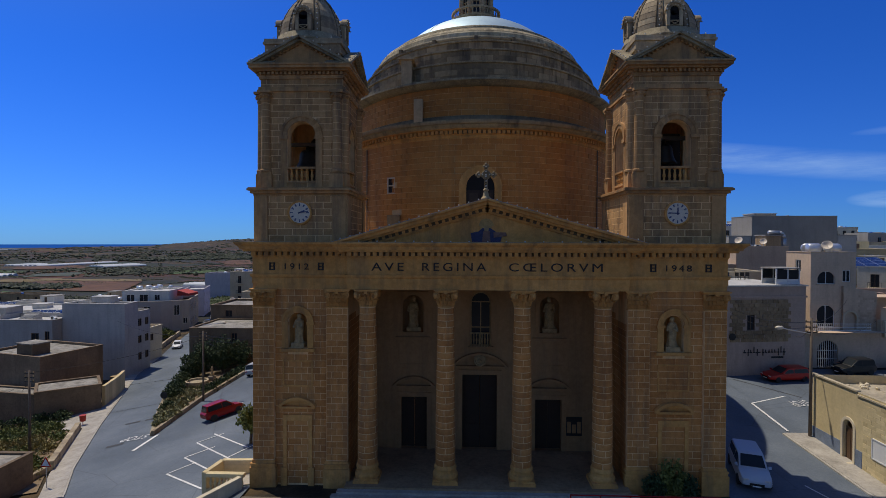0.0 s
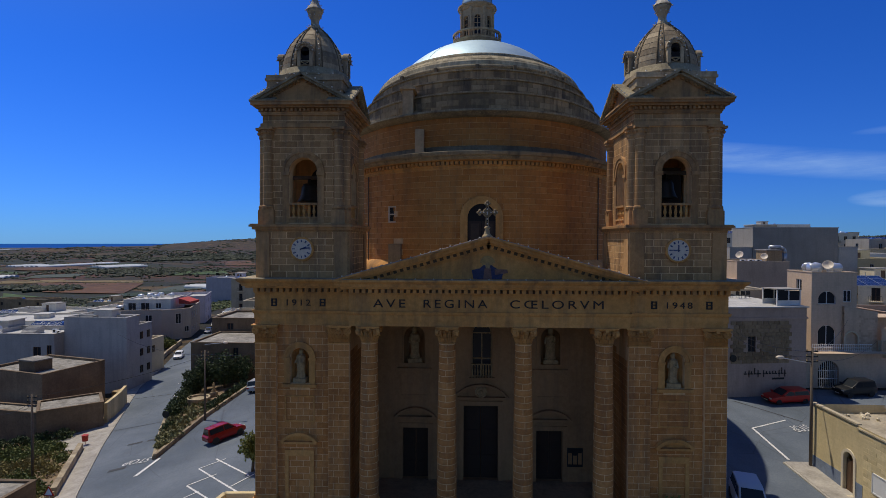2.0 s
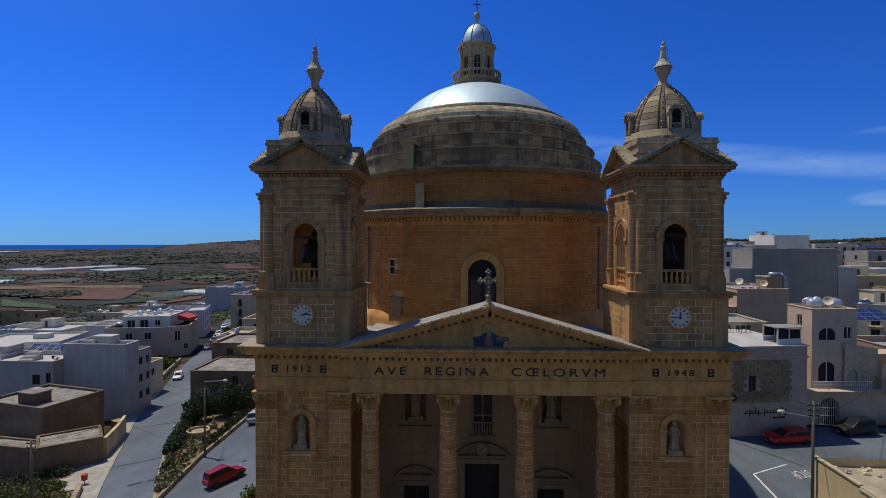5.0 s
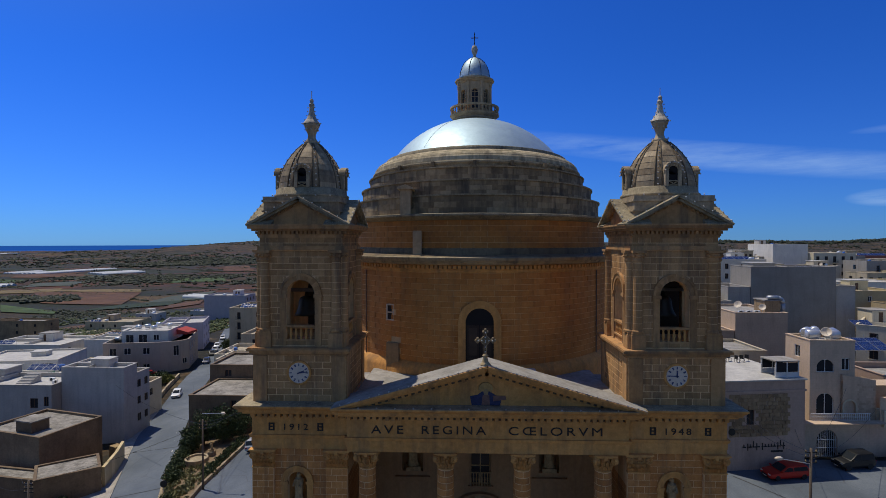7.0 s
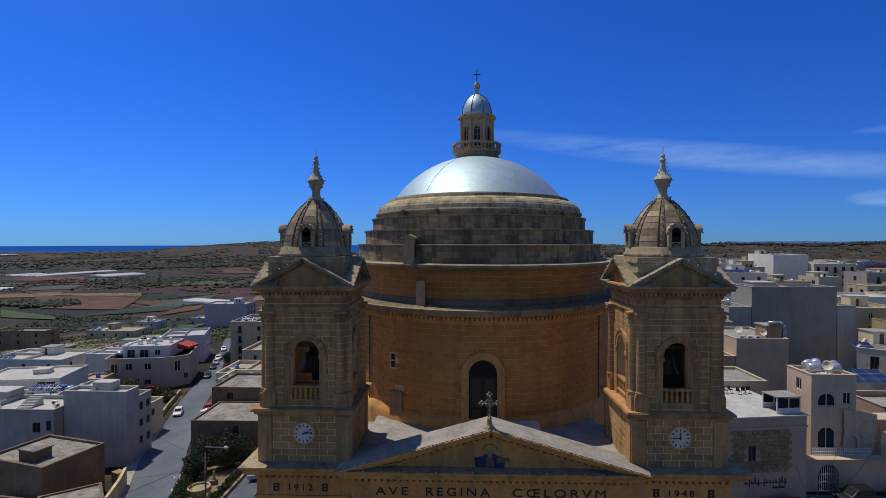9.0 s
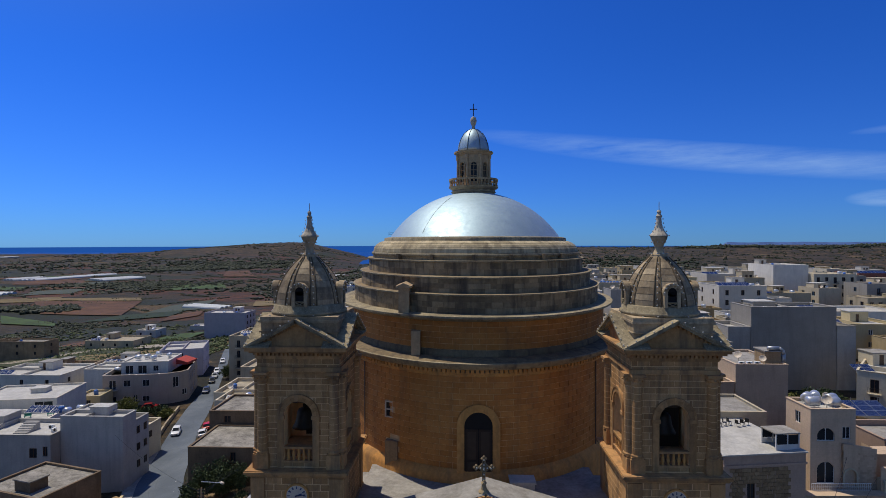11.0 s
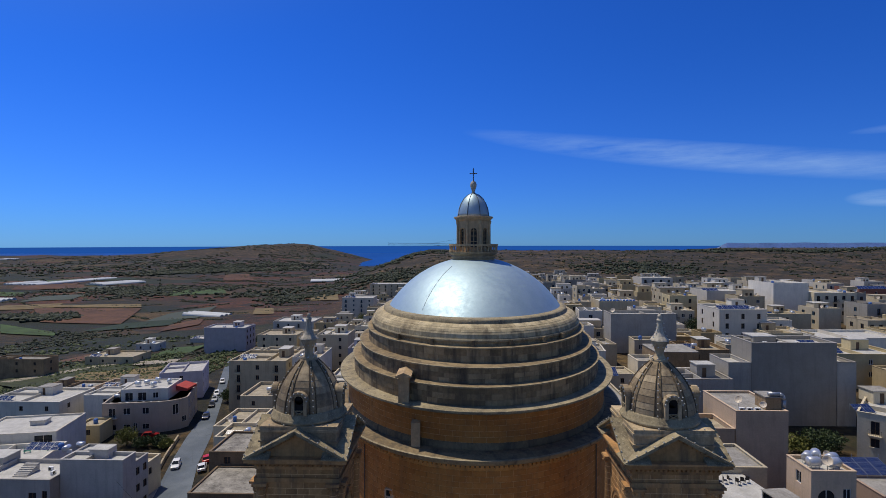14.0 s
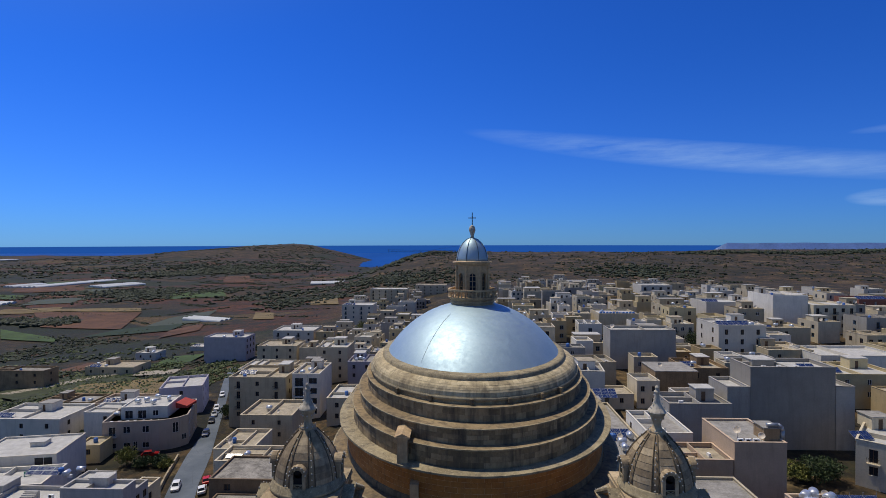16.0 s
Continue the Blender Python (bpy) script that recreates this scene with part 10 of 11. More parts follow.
# ---- plants ----
def leaves(n, rx, ry, rz, size, seed, flat=0.25, bias=0.55, lumps=3.0, cz=None):
    """Leaf clumps filling an uneven ellipsoid that stands on z = 0."""
    rnd = random.Random(seed)
    vs, fs = [], []
    off = rnd.uniform(0, 50)
    while len(fs) < n:
        v = Vector((rnd.gauss(0, 1), rnd.gauss(0, 1), rnd.gauss(0, 1))).normalized()
        k = rnd.random() ** (1 - bias) if bias < 1 else 1
        lump = 1 + 0.45 * noise.noise(v * lumps + Vector((off, 0, 0)))
        p = Vector((v.x * rx, v.y * ry, v.z * rz)) * k * lump
        if p.z < -rz * 0.95:
            continue
        if noise.noise(p * (2.2 / max(rx, rz)) + Vector((0, off, 0))) < -0.22:
            continue
        d = Vector((rnd.gauss(0, 1), rnd.gauss(0, 1), rnd.gauss(0, 0.6) + 0.3)).normalized()
        u = d.orthogonal().normalized()
        w = d.cross(u)
        a = rnd.uniform(0, 6.28)
        u, w = u * math.cos(a) + w * math.sin(a), w * math.cos(a) - u * math.sin(a)
        s = size * rnd.uniform(0.6, 1.3)
        c = p + Vector((0, 0, rz * 0.95))
        i = len(vs)
        vs += [tuple(c - u * s), tuple(c + w * s * 0.5 + d * s * 0.2), tuple(c + u * s), tuple(c - w * s * 0.5 + d * s * 0.2)]
        fs.append((i, i + 1, i + 2, i + 3))
    me = bpy.data.meshes.new("leaves")
    me.from_pydata(vs, [], fs)
    return me


def shrub(label, x, y, rx, ry, rz, n, size, mat, seed, z=None, name="shrub", lumps=3.0):
    me = leaves(n, rx, ry, rz, size, seed, lumps=lumps)
    me.materials.append(mat)
    ob = new(name, me)
    ob.location = (x, y, (ground(x, y) if z is None else z) - 0.05)
    return tagged(ob, label, "shrub", "shrubs")


def tree(label, x, y, h, rx, rz, n, size, mat, seed, z=None):
    z = ground(x, y) if z is None else z
    ob = thing("tree", label, "tree", pose(x, y, z), "trees")
    rnd = random.Random(seed)
    bm = bmesh.new()
    tube(bm, (0, 0, -0.3), (0.1, 0.05, h * 0.45), 0.16, 8, 0.10)
    tips = []
    for k in range(6):
        an = 6.28 * k / 6 + rnd.uniform(-0.4, 0.4)
        q = (0.1 + rx * 0.55 * math.cos(an), 0.05 + rx * 0.55 * math.sin(an), h * rnd.uniform(0.62, 0.85))
        tube(bm, (0.1, 0.05, h * rnd.uniform(0.3, 0.45)), q, 0.07, 6, 0.025)
    part("trunk", bm, M_BARK, ob)
    me = leaves(n, rx, rx, rz, size, seed)
    me.materials.append(mat)
    c = new("crown", me)
    c.parent = ob
    c.matrix_local = pose(0, 0, h - rz * 1.95)
    return ob


# planted island
def wedge_x(y, k):
    a, b = interp(y, WEDGE_L), interp(y, WEDGE_R)
    return a + (b - a) * k


sheet("island_soil", "dry planted soil of the traffic island", M_SOIL, 16.6, 45.5, lambda y: interp(y, WEDGE_L) + 0.15, lambda y: interp(y, WEDGE_R) - 0.15, 0.35, 1.0, 8, category="soil")
rnd = random.Random(21)
M_AGAVE = foliage("pale_agave_leaves", (0.11, 0.115, 0.045), (0.30, 0.28, 0.13))
vs, fs = [], []
for k in range(150):
    y = rnd.uniform(18.0, 34.0)
    x = wedge_x(y, rnd.uniform(0.14, 0.95))
    me = leaves(46, 0.42, 0.42, 0.28, 0.20, 900 + k)
    sc = rnd.uniform(0.6, 1.25)
    i0 = len(vs)
    vs += [(x + v.co.x * sc, y + v.co.y * sc, ground(x, y) + 0.25 + v.co.z * sc) for v in me.vertices]
    fs += [[i0 + q for q in p.vertices] for p in me.polygons]
    bpy.data.meshes.remove(me)
me = bpy.data.meshes.new("succulent_bed")
me.from_pydata(vs, [], fs)
me.materials.append(M_AGAVE)
tagged(new("succulent_bed", me), "pale yellow-green succulent tufts covering the traffic island", "plants", kind="stuff")
for k in range(9):
    y = 30.5 + k * 1.7
    x = wedge_x(y, 0.16)
    shrub("dense clipped dark green hedge bush", x + 0.2, y, 1.15, 1.3, 0.95 + 0.25 * min(1, k / 4), 900, 0.16, M_LEAF, 30 + k, name="hedge_bush")
for k in range(6):
    y = 31 + k * 2.2
    shrub("low dark green bush along the island wall", wedge_x(y, 0.90), y, 1.0, 1.2, 0.6, 600, 0.15, M_LEAF, 50 + k)
shrub("small rounded bush near the island tip", wedge_x(24.2, 0.3), 24.2, 0.85, 0.85, 0.75, 700, 0.13, M_LEAF, 61)
for k, (kx, ky, hh, rr) in enumerate(((0.35, 43.0, 5.6, 1.9), (0.62, 42.5, 5.0, 1.7), (0.80, 44.0, 4.6, 1.8), (0.25, 40.0, 4.4, 1.6), (0.55, 44.5, 5.4, 1.7))):
    tree("dark green bushy tree on the traffic island", wedge_x(ky, kx), ky, hh, rr, hh * 0.42, 2200, 0.17, M_LEAF, 70 + k)
# round basin with a small figure
bx, by = wedge_x(36.0, 0.45), 36.0
bz = ground(bx, by) + 0.3
ob = thing("stone_basin", "low round stone basin on the island", "basin", pose(bx, by, bz))
bm = bmesh.new()
lathe(bm, [(1.5, -0.3), (1.5, 0.75), (1.25, 0.75), (1.25, 0.5), (0.05, 0.5)], 20)
part("rim", bm, M_RUBBLE, ob)
statue("small pale statue on a pedestal among bushes", wedge_x(37.8, 0.62), 37.8, ground(wedge_x(37.8, 0.62), 37.8) + 1.0, 1.1, 44)
bm = bmesh.new()
box(bm, -0.4, 0.4, -0.4, 0.4, -1.1, 0.0)
ob = new("pedestal", mesh_of("pedestal", bm, M_RUBBLE))
ob.location = (wedge_x(37.8, 0.62), 37.8, ground(wedge_x(37.8, 0.62), 37.8) + 1.0)
tagged(ob, "square stone pedestal of a small statue", "pedestal")
tree("small light green tree beside the church corner", -18.9, 8.3, 3.3, 1.0, 1.15, 1500, 0.14, M_LEAF2, 90)
# bushes before the church
shrub("dark pointed bush at the foot of the church wall", 11.5, -0.95, 0.9, 0.5, 1.25, 1500, 0.13, M_LEAF2, 91, z=-1.3)
shrub("dark bush at the foot of the church wall", 10.5, -0.95, 0.7, 0.5, 0.85, 900, 0.13, M_LEAF, 92, z=-1.3)
shrub("dark bush at the foot of the church wall", 12.5, -0.95, 0.7, 0.5, 0.85, 900, 0.13, M_LEAF, 93, z=-1.3)
# garden with vines
def plant_bed(name, label, mat, spots_, n, size, seed):
    """Many low clumps that nobody could count, joined."""
    vs, fs = [], []
    for k, (x, y, rx, rz) in enumerate(spots_):
        me = leaves(n, rx, rx, rz, size, seed + k)
        i0, z = len(vs), ground(x, y)
        vs += [(x + v.co.x, y + v.co.y, z + v.co.z) for v in me.vertices]
        fs += [[i0 + q for q in p.vertices] for p in me.polygons]
        bpy.data.meshes.remove(me)
    me = bpy.data.meshes.new(name)
    me.from_pydata(vs, [], fs)
    me.materials.append(mat)
    tagged(new(name, me), label, "plants", kind="stuff")


M_VINE = foliage("vine_leaves", (0.055, 0.080, 0.016), (0.17, 0.19, 0.045))
M_DRYGRASS = foliage("dry_yellow_grass", (0.14, 0.12, 0.035), (0.30, 0.25, 0.09))
vine, dry = [], []
for k in range(230):
    y = rnd.uniform(8.0, 25.0)
    x = interp(y, KERB_L) - 3.0 - rnd.uniform(0, 16)
    (vine if noise.noise(Vector((x * 0.2, y * 0.2, 3.0))) > -0.18 else dry).append((x, y, rnd.uniform(0.7, 1.25), rnd.uniform(0.3, 0.6)))
plant_bed("vine_bed", "dense yellow-green vines in a garden beside the street", M_VINE, vine, 150, 0.17, 2000)
plant_bed("dry_grass", "dry yellow grass between the vines", M_DRYGRASS, dry, 130, 0.15, 4000)
for k in range(8):
    shrub("dark green garden bush", -50 - 2.2 * k, 27.5 - 0.6 * k, 1.2, 1.0, 0.8, 500, 0.17, M_LEAF, 300 + k)
# other trees of the town
def clear_spot(x, y, r):
    """The nearest place, going outwards from the given one, that no house stands on."""
    for k in range(60):
        u, v = x + 0.45 * k * math.cos(2.4 * k), y + 0.45 * k * math.sin(2.4 * k)
        if not any(a - 0.3 * r < u < b + 0.3 * r and c - 0.3 * r < v < d + 0.3 * r for a, b, c, d in footprints):
            return u, v
    return x, y


for k, (x, y, h, r) in enumerate(((-82.5, 90.0, 4.5, 2.4), (-78.0, 89.0, 2.6, 2.2), (-74.5, 90.0, 2.4, 2.2), (-72.0, 88.5, 2.2, 1.6), (60.5, 60.0, 5.0, 3.2), (63.5, 61.0, 4.0, 2.6), (57.8, 60.5, 3.6, 2.2), (88.0, 116.0, 5.5, 2.4), (95.0, 117.0, 5.0, 3.0),
                                  (-52.0, 184.0, 7.0, 2.6), (-48.0, 188.0, 6.0, 2.4), (-88.0, 172.0, 4.5, 2.6), (-92.5, 178.0, 4.5, 2.6), (-74.0, 126.0, 4.0, 2.2), (78.0, 148.0, 6.0, 2.8), (-60.5, 252.0, 8.0, 3.2), (-72.0, 239.0, 8.0, 4.0), (-68.5, 243.0, 7.0, 3.4), (-61.0, 276.0, 8.0, 3.2), (-57.5, 272.0, 7.0, 3.0), (-98.0, 262.0, 6.0, 3.2), (-104.0, 268.0, 6.5, 3.4), (46.0, 246.0, 7.0, 3.0), (118.0, 262.0, 7.0, 3.4))):
    x, y = clear_spot(x, y, r)
    tree("dark green rounded town tree", x, y, h, r, h * 0.42, 1400, 0.24, M_LEAF if k % 3 else M_LEAF2, 400 + k)


# far scrub and woods: uneven small clumps, far too many to count
def far_growth(name, label, spots, seed, mat):
    rnd = random.Random(seed)
    base = bmesh.new()
    bmesh.ops.create_icosphere(base, subdivisions=1, radius=1.0)
    bv = [v.co.copy() for v in base.verts]
    bf = [[v.index for v in f.verts] for f in base.faces]
    base.free()
    vs, fs = [], []
    for x0, y0, r0, h0 in spots:
        for part_of in range(3):
            f = rnd.uniform(0.4, 0.75)
            x, y, r, h = x0 + rnd.gauss(0, 0.6) * r0, y0 + rnd.gauss(0, 0.6) * r0, r0 * f, h0 * rnd.uniform(0.5, 1.0)
            z = land(x, y)
            i = len(vs)
            for v in bv:
                k = rnd.uniform(0.5, 1.3)
                vs.append((x + v.x * r * k, y + v.y * r * k, z + h * 0.35 + v.z * h * 0.6 * rnd.uniform(0.5, 1.3)))
            fs += [[i + q for q in f_] for f_ in bf]
    me = bpy.data.meshes.new(name)
    me.from_pydata(vs, [], fs)
    me.materials.append(mat)
    tagged(new(name, me), label, "vegetation", kind="stuff")


rnd = random.Random(77)
spots = []


def belt(x0, y0, x1, y1, n, spread, r0, r1):
    for _ in range(n):
        k = rnd.random()
        spots.append((x0 + (x1 - x0) * k + rnd.gauss(0, spread), y0 + (y1 - y0) * k + rnd.gauss(0, spread), rnd.uniform(r0, r1), rnd.uniform(r0, r1) * 0.9))


belt(-420, 640, -520, 760, 520, 28, 2, 5.0)
belt(-430, 700, -330, 800, 160, 18, 2, 4.5)
belt(-400, 430, -365, 428, 60, 7, 3, 5.5)
belt(-640, 1180, -430, 1350, 420, 42, 4, 9)
belt(-760, 1400, -480, 1600, 300, 60, 4, 9)
belt(-300, 640, -180, 760, 200, 26, 2.5, 5.5)
belt(-180, 900, -60, 1250, 380, 40, 3, 7)
belt(-210, 520, -150, 640, 110, 18, 2, 4.5)
belt(-240, 330, -330, 365, 90, 4, 1.0, 2.2)
belt(-200, 190, -150, 240, 160, 9, 0.8, 2.0)
belt(-220, 215, -160, 185, 160, 8, 0.8, 1.8)
belt(-900, 620, -560, 640, 140, 20, 2, 4)
belt(-1150, 1100, -800, 1500, 200, 90, 4, 8)
for _ in range(2600):
    x, y = rnd.uniform(-80, 900), rnd.uniform(480, 1080)
    if noise.noise(Vector((x * 0.012, y * 0.012, 0.7))) > 0.02:
        spots.append((x, y, rnd.uniform(1.0, 3.6), rnd.uniform(0.8, 2.4)))
for _ in range(260):
    x, y = rnd.gauss(240, 40), rnd.gauss(680, 40)
    spots.append((x, y, rnd.uniform(2, 5), rnd.uniform(2, 4.5)))
for _ in range(350):
    x, y = rnd.uniform(420, 900), rnd.gauss(985, 25)
    spots.append((x, y, rnd.uniform(3, 7), rnd.uniform(3, 6)))
for _ in range(420):
    x, y = rnd.uniform(-1300, -150), rnd.uniform(330, 1700)
    if noise.noise(Vector((x * 0.006, y * 0.006, 4.2))) > 0.12:
        spots.append((x, y, rnd.uniform(1.5, 4.5), rnd.uniform(1.2, 3.4)))
# field edges with hedges and prickly pear
for _ in range(120):
    x, y = rnd.uniform(-900, -120), rnd.uniform(230, 1250)
    an = radians(rnd.choice((-31, -31, 59)) + rnd.gauss(0, 6))
    ln = rnd.uniform(40, 150)
    belt(x, y, x + ln * math.cos(an), y + ln * math.sin(an), int(ln / 1.8), 1.0, 0.8, 1.9)
belt(-580, 700, -450, 770, 420, 16, 2.5, 6)
belt(-700, 1060, -600, 1350, 380, 30, 4, 9)
belt(-425, 440, -375, 448, 110, 5, 3, 6)
belt(-165, 760, -20, 640, 420, 32, 2, 5)
belt(-230, 600, -140, 590, 160, 14, 2, 5)
belt(-285, 265, -275, 335, 300, 12, 0.8, 2.2)
belt(-165, 135, -122, 205, 320, 7, 0.7, 1.9)
belt(-150, 118, -116, 150, 200, 6, 0.6, 1.6)
belt(-125, 215, -108, 300, 200, 6, 0.8, 2.2)
belt(-130, 70, -116, 118, 140, 5, 0.6, 1.7)
for _ in range(1700):
    x, y = rnd.uniform(-60, 950), rnd.uniform(470, 1150)
    if noise.noise(Vector((x * 0.012, y * 0.012, 0.7))) > -0.12:
        spots.append((x, y, rnd.uniform(0.7, 2.2), rnd.uniform(0.6, 1.7)))
for _ in range(2600):
    x, y = rnd.uniform(-1750, -520), rnd.uniform(1350, 2950)
    if noise.noise(Vector((x * 0.005, y * 0.0035, 9.2))) > -0.05:
        spots.append((x, y, rnd.uniform(3.0, 9.0), rnd.uniform(2.5, 5.5)))
for _ in range(900):
    x, y = rnd.uniform(-60, 1350), rnd.uniform(560, 1250)
    spots.append((x, y, rnd.uniform(1.0, 3.6), rnd.uniform(0.8, 2.4)))
for _ in range(700):
    x, y = rnd.uniform(-1500, -250), rnd.uniform(900, 1900)
    spots.append((x, y, rnd.uniform(2.0, 5.0), rnd.uniform(1.5, 4.0)))
near_green = []
for _ in range(2800):
    x, y = rnd.uniform(-176, -110), rnd.uniform(112, 222)
    if noise.noise(Vector((x * 0.05, y * 0.05, 2.0))) > -0.25:
        near_green.append((x, y, rnd.uniform(0.6, 1.5), rnd.uniform(0.7, 1.8)))
for _ in range(260):
    x, y = rnd.uniform(-112, -99), rnd.uniform(130, 205)
    near_green.append((x, y, rnd.uniform(0.5, 1.1), rnd.uniform(0.6, 1.5)))
for _ in range(500):
    x, y = rnd.uniform(-300, -170), rnd.uniform(180, 300)
    if noise.noise(Vector((x * 0.04, y * 0.04, 6.0))) > 0.0:
        near_green.append((x, y, rnd.uniform(0.7, 1.8), rnd.uniform(0.8, 2.0)))
M_CANE = foliage("olive_green_cane", (0.030, 0.050, 0.012), (0.120, 0.145, 0.045))
far_growth("garden_scrub", "green gardens, cane and prickly pear at the town edge", near_green, 15, M_CANE)
far_growth("far_scrub", "dark scattered bushes and tree belts on the far land", spots, 5, M_LEAF3)

# ---- fields, greenhouses ----
FIELD_MATS = {
    "red": plain("red_brown_ploughed_field", (0.098, 0.045, 0.020), 0.95, vary=0.45, scale=0.05), "straw": plain("straw_field", (0.165, 0.120, 0.050), 0.95, vary=0.35, scale=0.06),
    "green": plain("green_crop_field", (0.045, 0.080, 0.018), 0.95, vary=0.4, scale=0.06), "dark": plain("dark_green_crop_field", (0.018, 0.034, 0.013), 0.95, vary=0.25, scale=0.06),
    "cane": plain("olive_cane_bed", (0.036, 0.044, 0.014), 0.95, vary=0.5, scale=0.3),
    "net": plain("grey_green_netting", (0.052, 0.066, 0.046), 0.9, vary=0.15, scale=0.2), "track": plain("pale_dusty_track", (0.32, 0.28, 0.22), 0.95, vary=0.2, scale=0.2)}
for key, p in (("straw", ((-133, 143), (-112, 150), (-118, 176), (-140, 168))), ("cane", ((-190, 166), (-160, 150), (-140, 186), (-172, 200))), ("red", ((-200, 214), (-176, 208), (-168, 226), (-198, 236))), ("green", ((-152, 214), (-136, 220), (-140, 246), (-156, 240))), ("red", ((-454, 504), (-340, 508), (-292, 402), (-371, 412))), ("straw", ((-508, 522), (-364, 546), (-345, 516), (-457, 508))), ("dark", ((-297, 361), (-238, 382), (-248, 427), (-292, 402))), ("net", ((-278, 413), (-238, 428), (-267, 526), (-286, 467))),
               ("red", ((-223, 341), (-209, 373), (-229, 422), (-238, 382))), ("green", ((-395, 399), (-316, 361), (-303, 343), (-355, 355))), ("straw", ((-166, 528), (-128, 501), (-155, 608), (-191, 626))), ("straw", ((-187, 424), (-165, 416), (-185, 471), (-209, 486))),
               ("green", ((-386, 642), (-330, 686), (-368, 759), (-427, 714))), ("red", ((-661, 710), (-584, 755), (-637, 825), (-716, 782))), ("red", ((-444, 922), (-386, 924), (-465, 1091), (-501, 1060))), ("straw", ((-150, 150), (-120, 158), (-128, 184), (-158, 176))), ("track", ((-184, 166), (-177, 164), (-148, 206), (-155, 208))), ("track", ((-146, 190), (-128, 192), (-130, 202), (-148, 200)))):
    bm = bmesh.new()
    a, b, c, d = [Vector((*q, 0)) for q in p]
    n = 14
    g = []
    for i in range(n + 1):
        g.append([])
        for j in range(n + 1):
            v = a.lerp(b, i / n).lerp(d.lerp(c, i / n), j / n)
            g[-1].append(bm.verts.new((v.x, v.y, land(v.x, v.y) + 0.8)))
    for i in range(n):
        for j in range(n):
            bm.faces.new((g[i][j], g[i + 1][j], g[i + 1][j + 1], g[i][j + 1]))
    bmesh.ops.recalc_face_normals(bm, faces=bm.faces)
    tagged(new("field", mesh_of("field", bm, FIELD_MATS[key])), {"red": "bare red-brown ploughed field", "straw": "dry straw-coloured stubble field", "green": "bright green crop field", "dark": "dark green crop field", "cane": "bed of olive-green cane", "net": "field under grey-green netting", "track": "pale dusty track between fields"}[key], "field", "fields", "structure")
frng = random.Random(64)
for row in range(9):
    for col in range(8):
        u, v = -150 - 74 * col - frng.uniform(0, 20), 40 + 92 * row + frng.uniform(-12, 12)
        w, h = frng.uniform(48, 70), frng.uniform(36, 80)
        turn_ = pose(-210, 250, 0, 0, 0, 24)
        quad = [turn_ @ Vector(c) for c in ((u, v, 0), (u + w, v + frng.uniform(-8, 8), 0), (u + w + frng.uniform(-8, 8), v + h, 0), (u, v + h, 0))]
        if frng.random() < 0.25 or any(q.x > -190 or q.y > 1150 for q in quad):
            continue
        bm = bmesh.new()
        g = []
        for i in range(7):
            g.append([])
            for j in range(7):
                c = quad[0].lerp(quad[1], i / 6).lerp(quad[3].lerp(quad[2], i / 6), j / 6)
                g[-1].append(bm.verts.new((c.x, c.y, land(c.x, c.y) + 0.65)))
        for i in range(6):
            for j in range(6):
                bm.faces.new((g[i][j], g[i + 1][j], g[i + 1][j + 1], g[i][j + 1]))
        bmesh.ops.recalc_face_normals(bm, faces=bm.faces)
        key = frng.choice(("red", "red", "straw", "green", "green", "dark", "dark", "net"))
        tagged(new("field", mesh_of("field", bm, FIELD_MATS[key])), {"red": "bare red-brown ploughed field", "straw": "dry straw-coloured stubble field", "green": "bright green crop field", "dark": "dark green crop field", "cane": "bed of olive-green cane", "net": "field under grey-green netting", "track": "pale dusty track between fields"}[key], "field", "fields", "structure")
M_POLY = plain("white_polythene", (0.50, 0.52, 0.52), 0.5, vary=0.12, scale=0.1)


def greenhouse(cx, cy, width, length, n, h, rot):
    ob = thing("greenhouse", "long white polythene greenhouse tunnels in a field", "greenhouse", pose(cx, cy, land(cx, cy), 0, 0, rot), "greenhouses")
    tw = width / n
    bm = bmesh.new()
    segs = 8
    ring = [(tw / 2 * math.cos(math.pi * i / segs), h * math.sin(math.pi * i / segs) ** 0.8) for i in range(segs + 1)]
    a = [bm.verts.new((x, -length / 2, z)) for x, z in ring]
    b = [bm.verts.new((x, length / 2, z)) for x, z in ring]
    for i in range(segs):
        bm.faces.new((a[i], a[i + 1], b[i + 1], b[i]))
    bm.faces.new(a), bm.faces.new(b[::-1])
    bmesh.ops.recalc_face_normals(bm, faces=bm.faces)
    me = mesh_of("tunnel", bm, M_POLY)
    for i in range(n):
        x = -width / 2 + tw * (i + 0.5)
        w = pose(cx, cy, 0, 0, 0, rot) @ Vector((x, 0, 0))
        piece("tunnel", me, ob, pose(x, 0, land(w.x, w.y) - land(cx, cy) - 0.2))


greenhouse(-700, 880, 36, 165, 4, 3.2, -9)
greenhouse(-600, 857, 38, 78, 5, 3.2, -21)
greenhouse(-1790, 1960, 60, 60, 6, 3.2, 90)
greenhouse(-742, 830, 20, 60, 3, 3.2, -9)
greenhouse(-562, 576, 22, 34, 3, 3.0, 90)
greenhouse(-238, 445, 16, 46, 3, 3.2, 70)
greenhouse(-228, 880, 40, 75, 5, 3.0, 104)

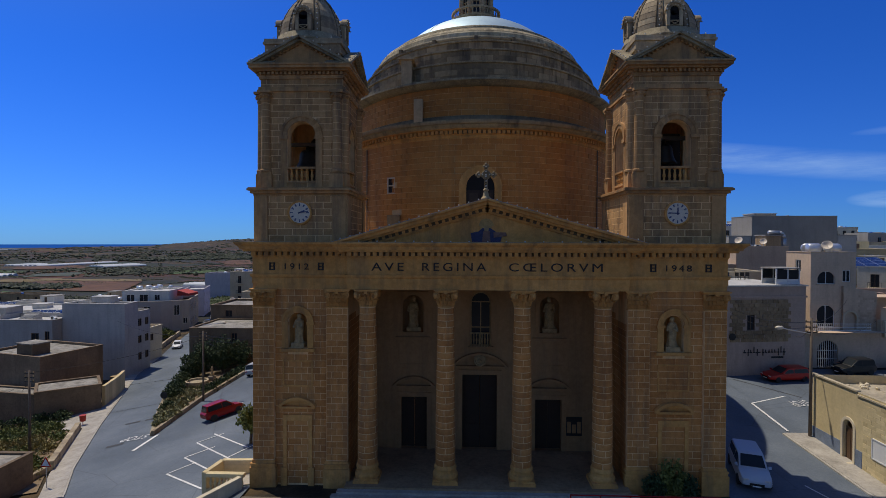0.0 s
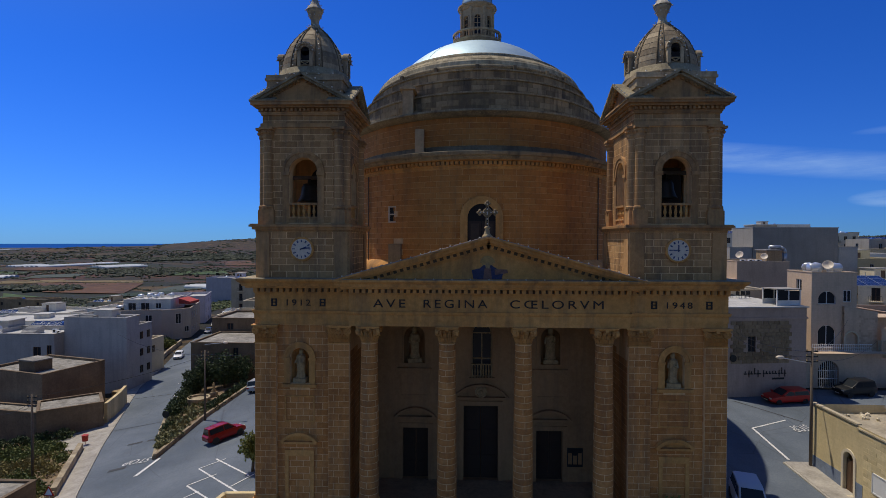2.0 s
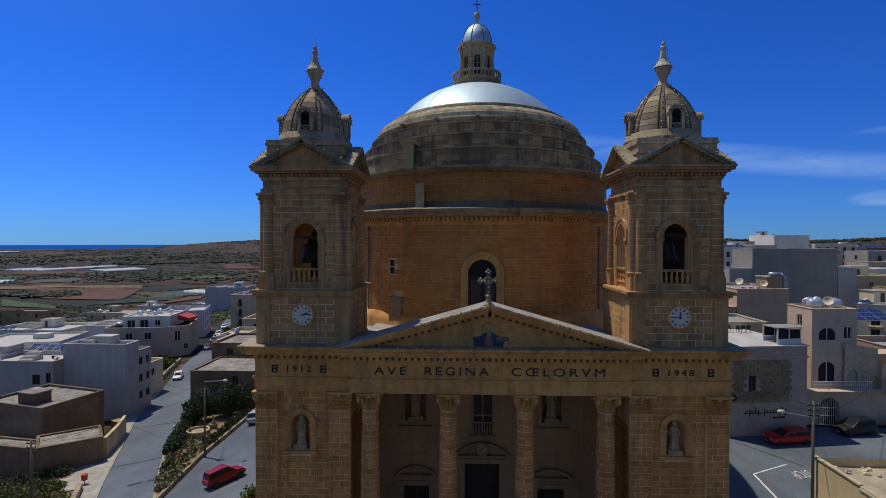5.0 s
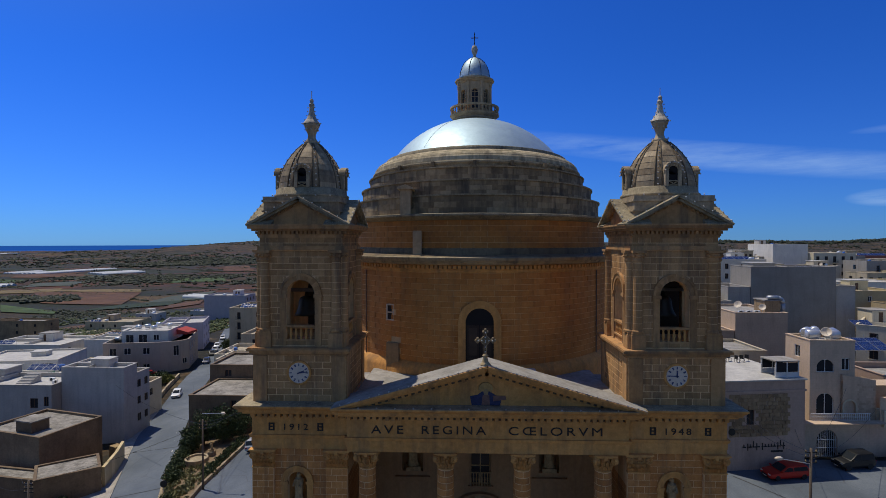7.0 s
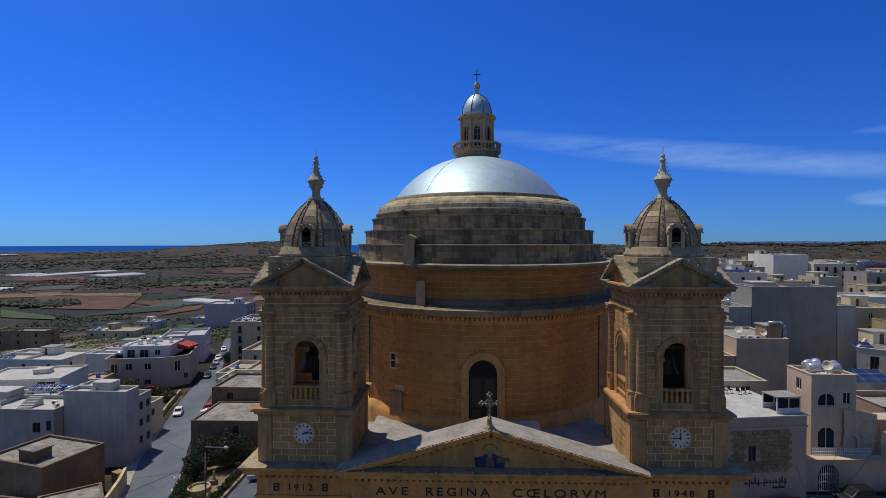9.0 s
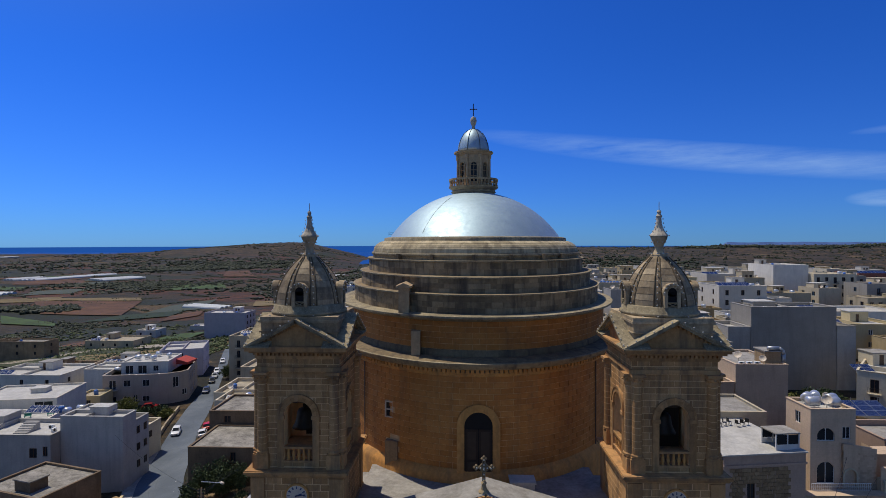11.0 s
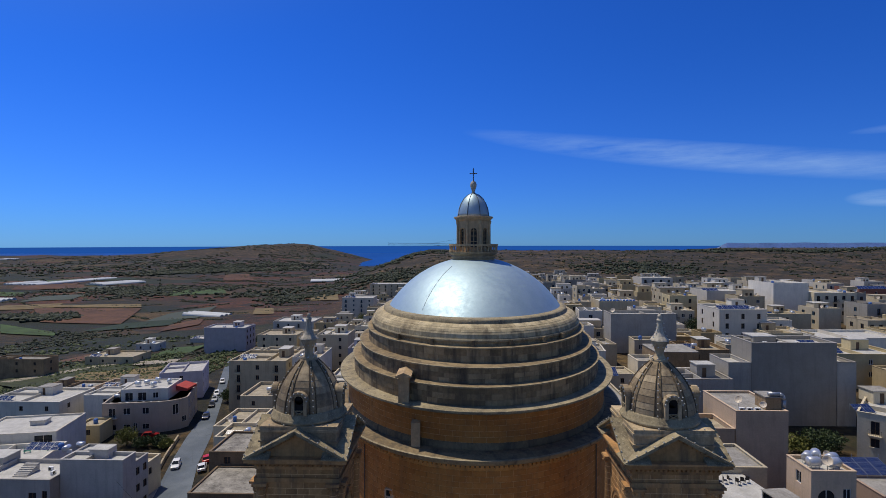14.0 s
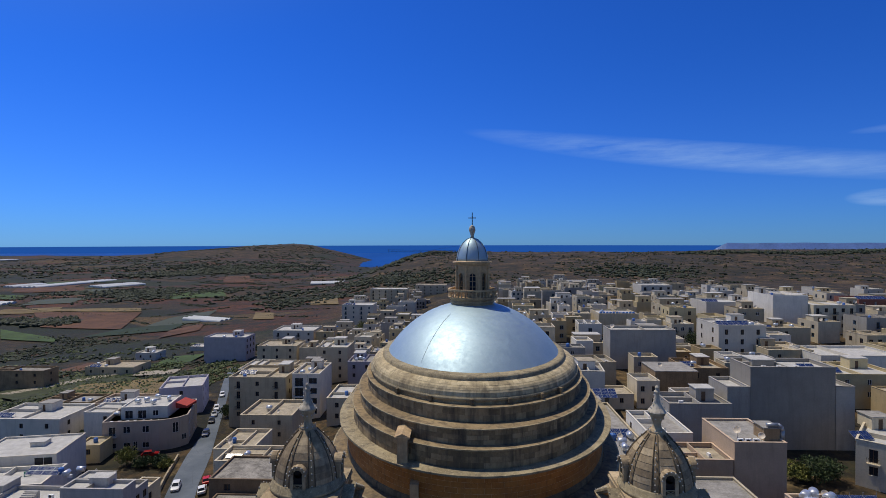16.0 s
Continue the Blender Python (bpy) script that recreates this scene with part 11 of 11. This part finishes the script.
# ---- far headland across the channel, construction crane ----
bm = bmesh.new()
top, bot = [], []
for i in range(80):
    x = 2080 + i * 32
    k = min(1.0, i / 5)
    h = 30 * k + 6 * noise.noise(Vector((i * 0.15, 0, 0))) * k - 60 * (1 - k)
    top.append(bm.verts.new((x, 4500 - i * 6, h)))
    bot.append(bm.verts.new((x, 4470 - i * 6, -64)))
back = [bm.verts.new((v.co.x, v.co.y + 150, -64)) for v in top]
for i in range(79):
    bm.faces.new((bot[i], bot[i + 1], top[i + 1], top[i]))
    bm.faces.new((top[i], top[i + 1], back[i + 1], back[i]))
# distance haze is put into the cliffs' base colour
tagged(new("backdrop_headland", mesh_of("backdrop_headland", bm, plain("haze_coloured_cliff", (0.36, 0.47, 0.66), 1.0, vary=0.18, scale=0.01))), "low island cliffs across the sea, coloured blue for haze", "headland", kind="structure")
crane_foot = ground(4, 325)
cr_ = thing("tower_crane", "thin lattice jib of a distant construction crane", "crane", pose(4, 325, crane_foot))
bm = bmesh.new()
jib = 38.3 - crane_foot
for dx in (-0.7, 0.7):
    for dy in (-0.7, 0.7):
        tube(bm, (dx, dy, 0), (dx, dy, jib), 0.10, 4)
for k in range(int(jib / 1.6)):
    for dy in (-0.7, 0.7):
        tube(bm, (-0.7, dy, 1.6 * k), (0.7, dy, 1.6 * k + 1.6), 0.05, 4)
tube(bm, (0, 0, jib), (0, 0, jib + 5.0), 0.12, 5)
part("mast", bm, M_IRON, cr_)
bm = bmesh.new()
for dz, y in ((0.0, -0.6), (0.0, 0.6), (1.3, 0)):
    tube(bm, (-55.5, y, jib + dz), (10, y, jib - 0.7 + dz), 0.08, 4)
for k in range(35):
    x, z = -55.5 + 1.87 * k, jib - 0.0107 * 1.87 * k
    tube(bm, (x, -0.6, z), (x + 0.93, 0, z + 1.3), 0.05, 4)
    tube(bm, (x + 0.93, 0, z + 1.3), (x + 1.87, -0.6, z), 0.05, 4)
tube(bm, (-55.5, 0, jib - 0.5), (-55.5, 0, jib + 2.0), 0.10, 4)
part("jib", bm, M_IRON, cr_)
bm = bmesh.new()
tube(bm, (-27, 0, jib + 1.0), (0, 0, jib + 5.0), 0.05, 4)
tube(bm, (0, 0, jib + 5.0), (9.5, 0, jib + 0.4), 0.05, 4)
part("stay", bm, M_IRON, cr_)
bm = bmesh.new()
box(bm, -21.8, -20.4, -0.5, 0.5, jib - 0.9, jib - 0.3)
part("trolley", bm, M_IRON, cr_)
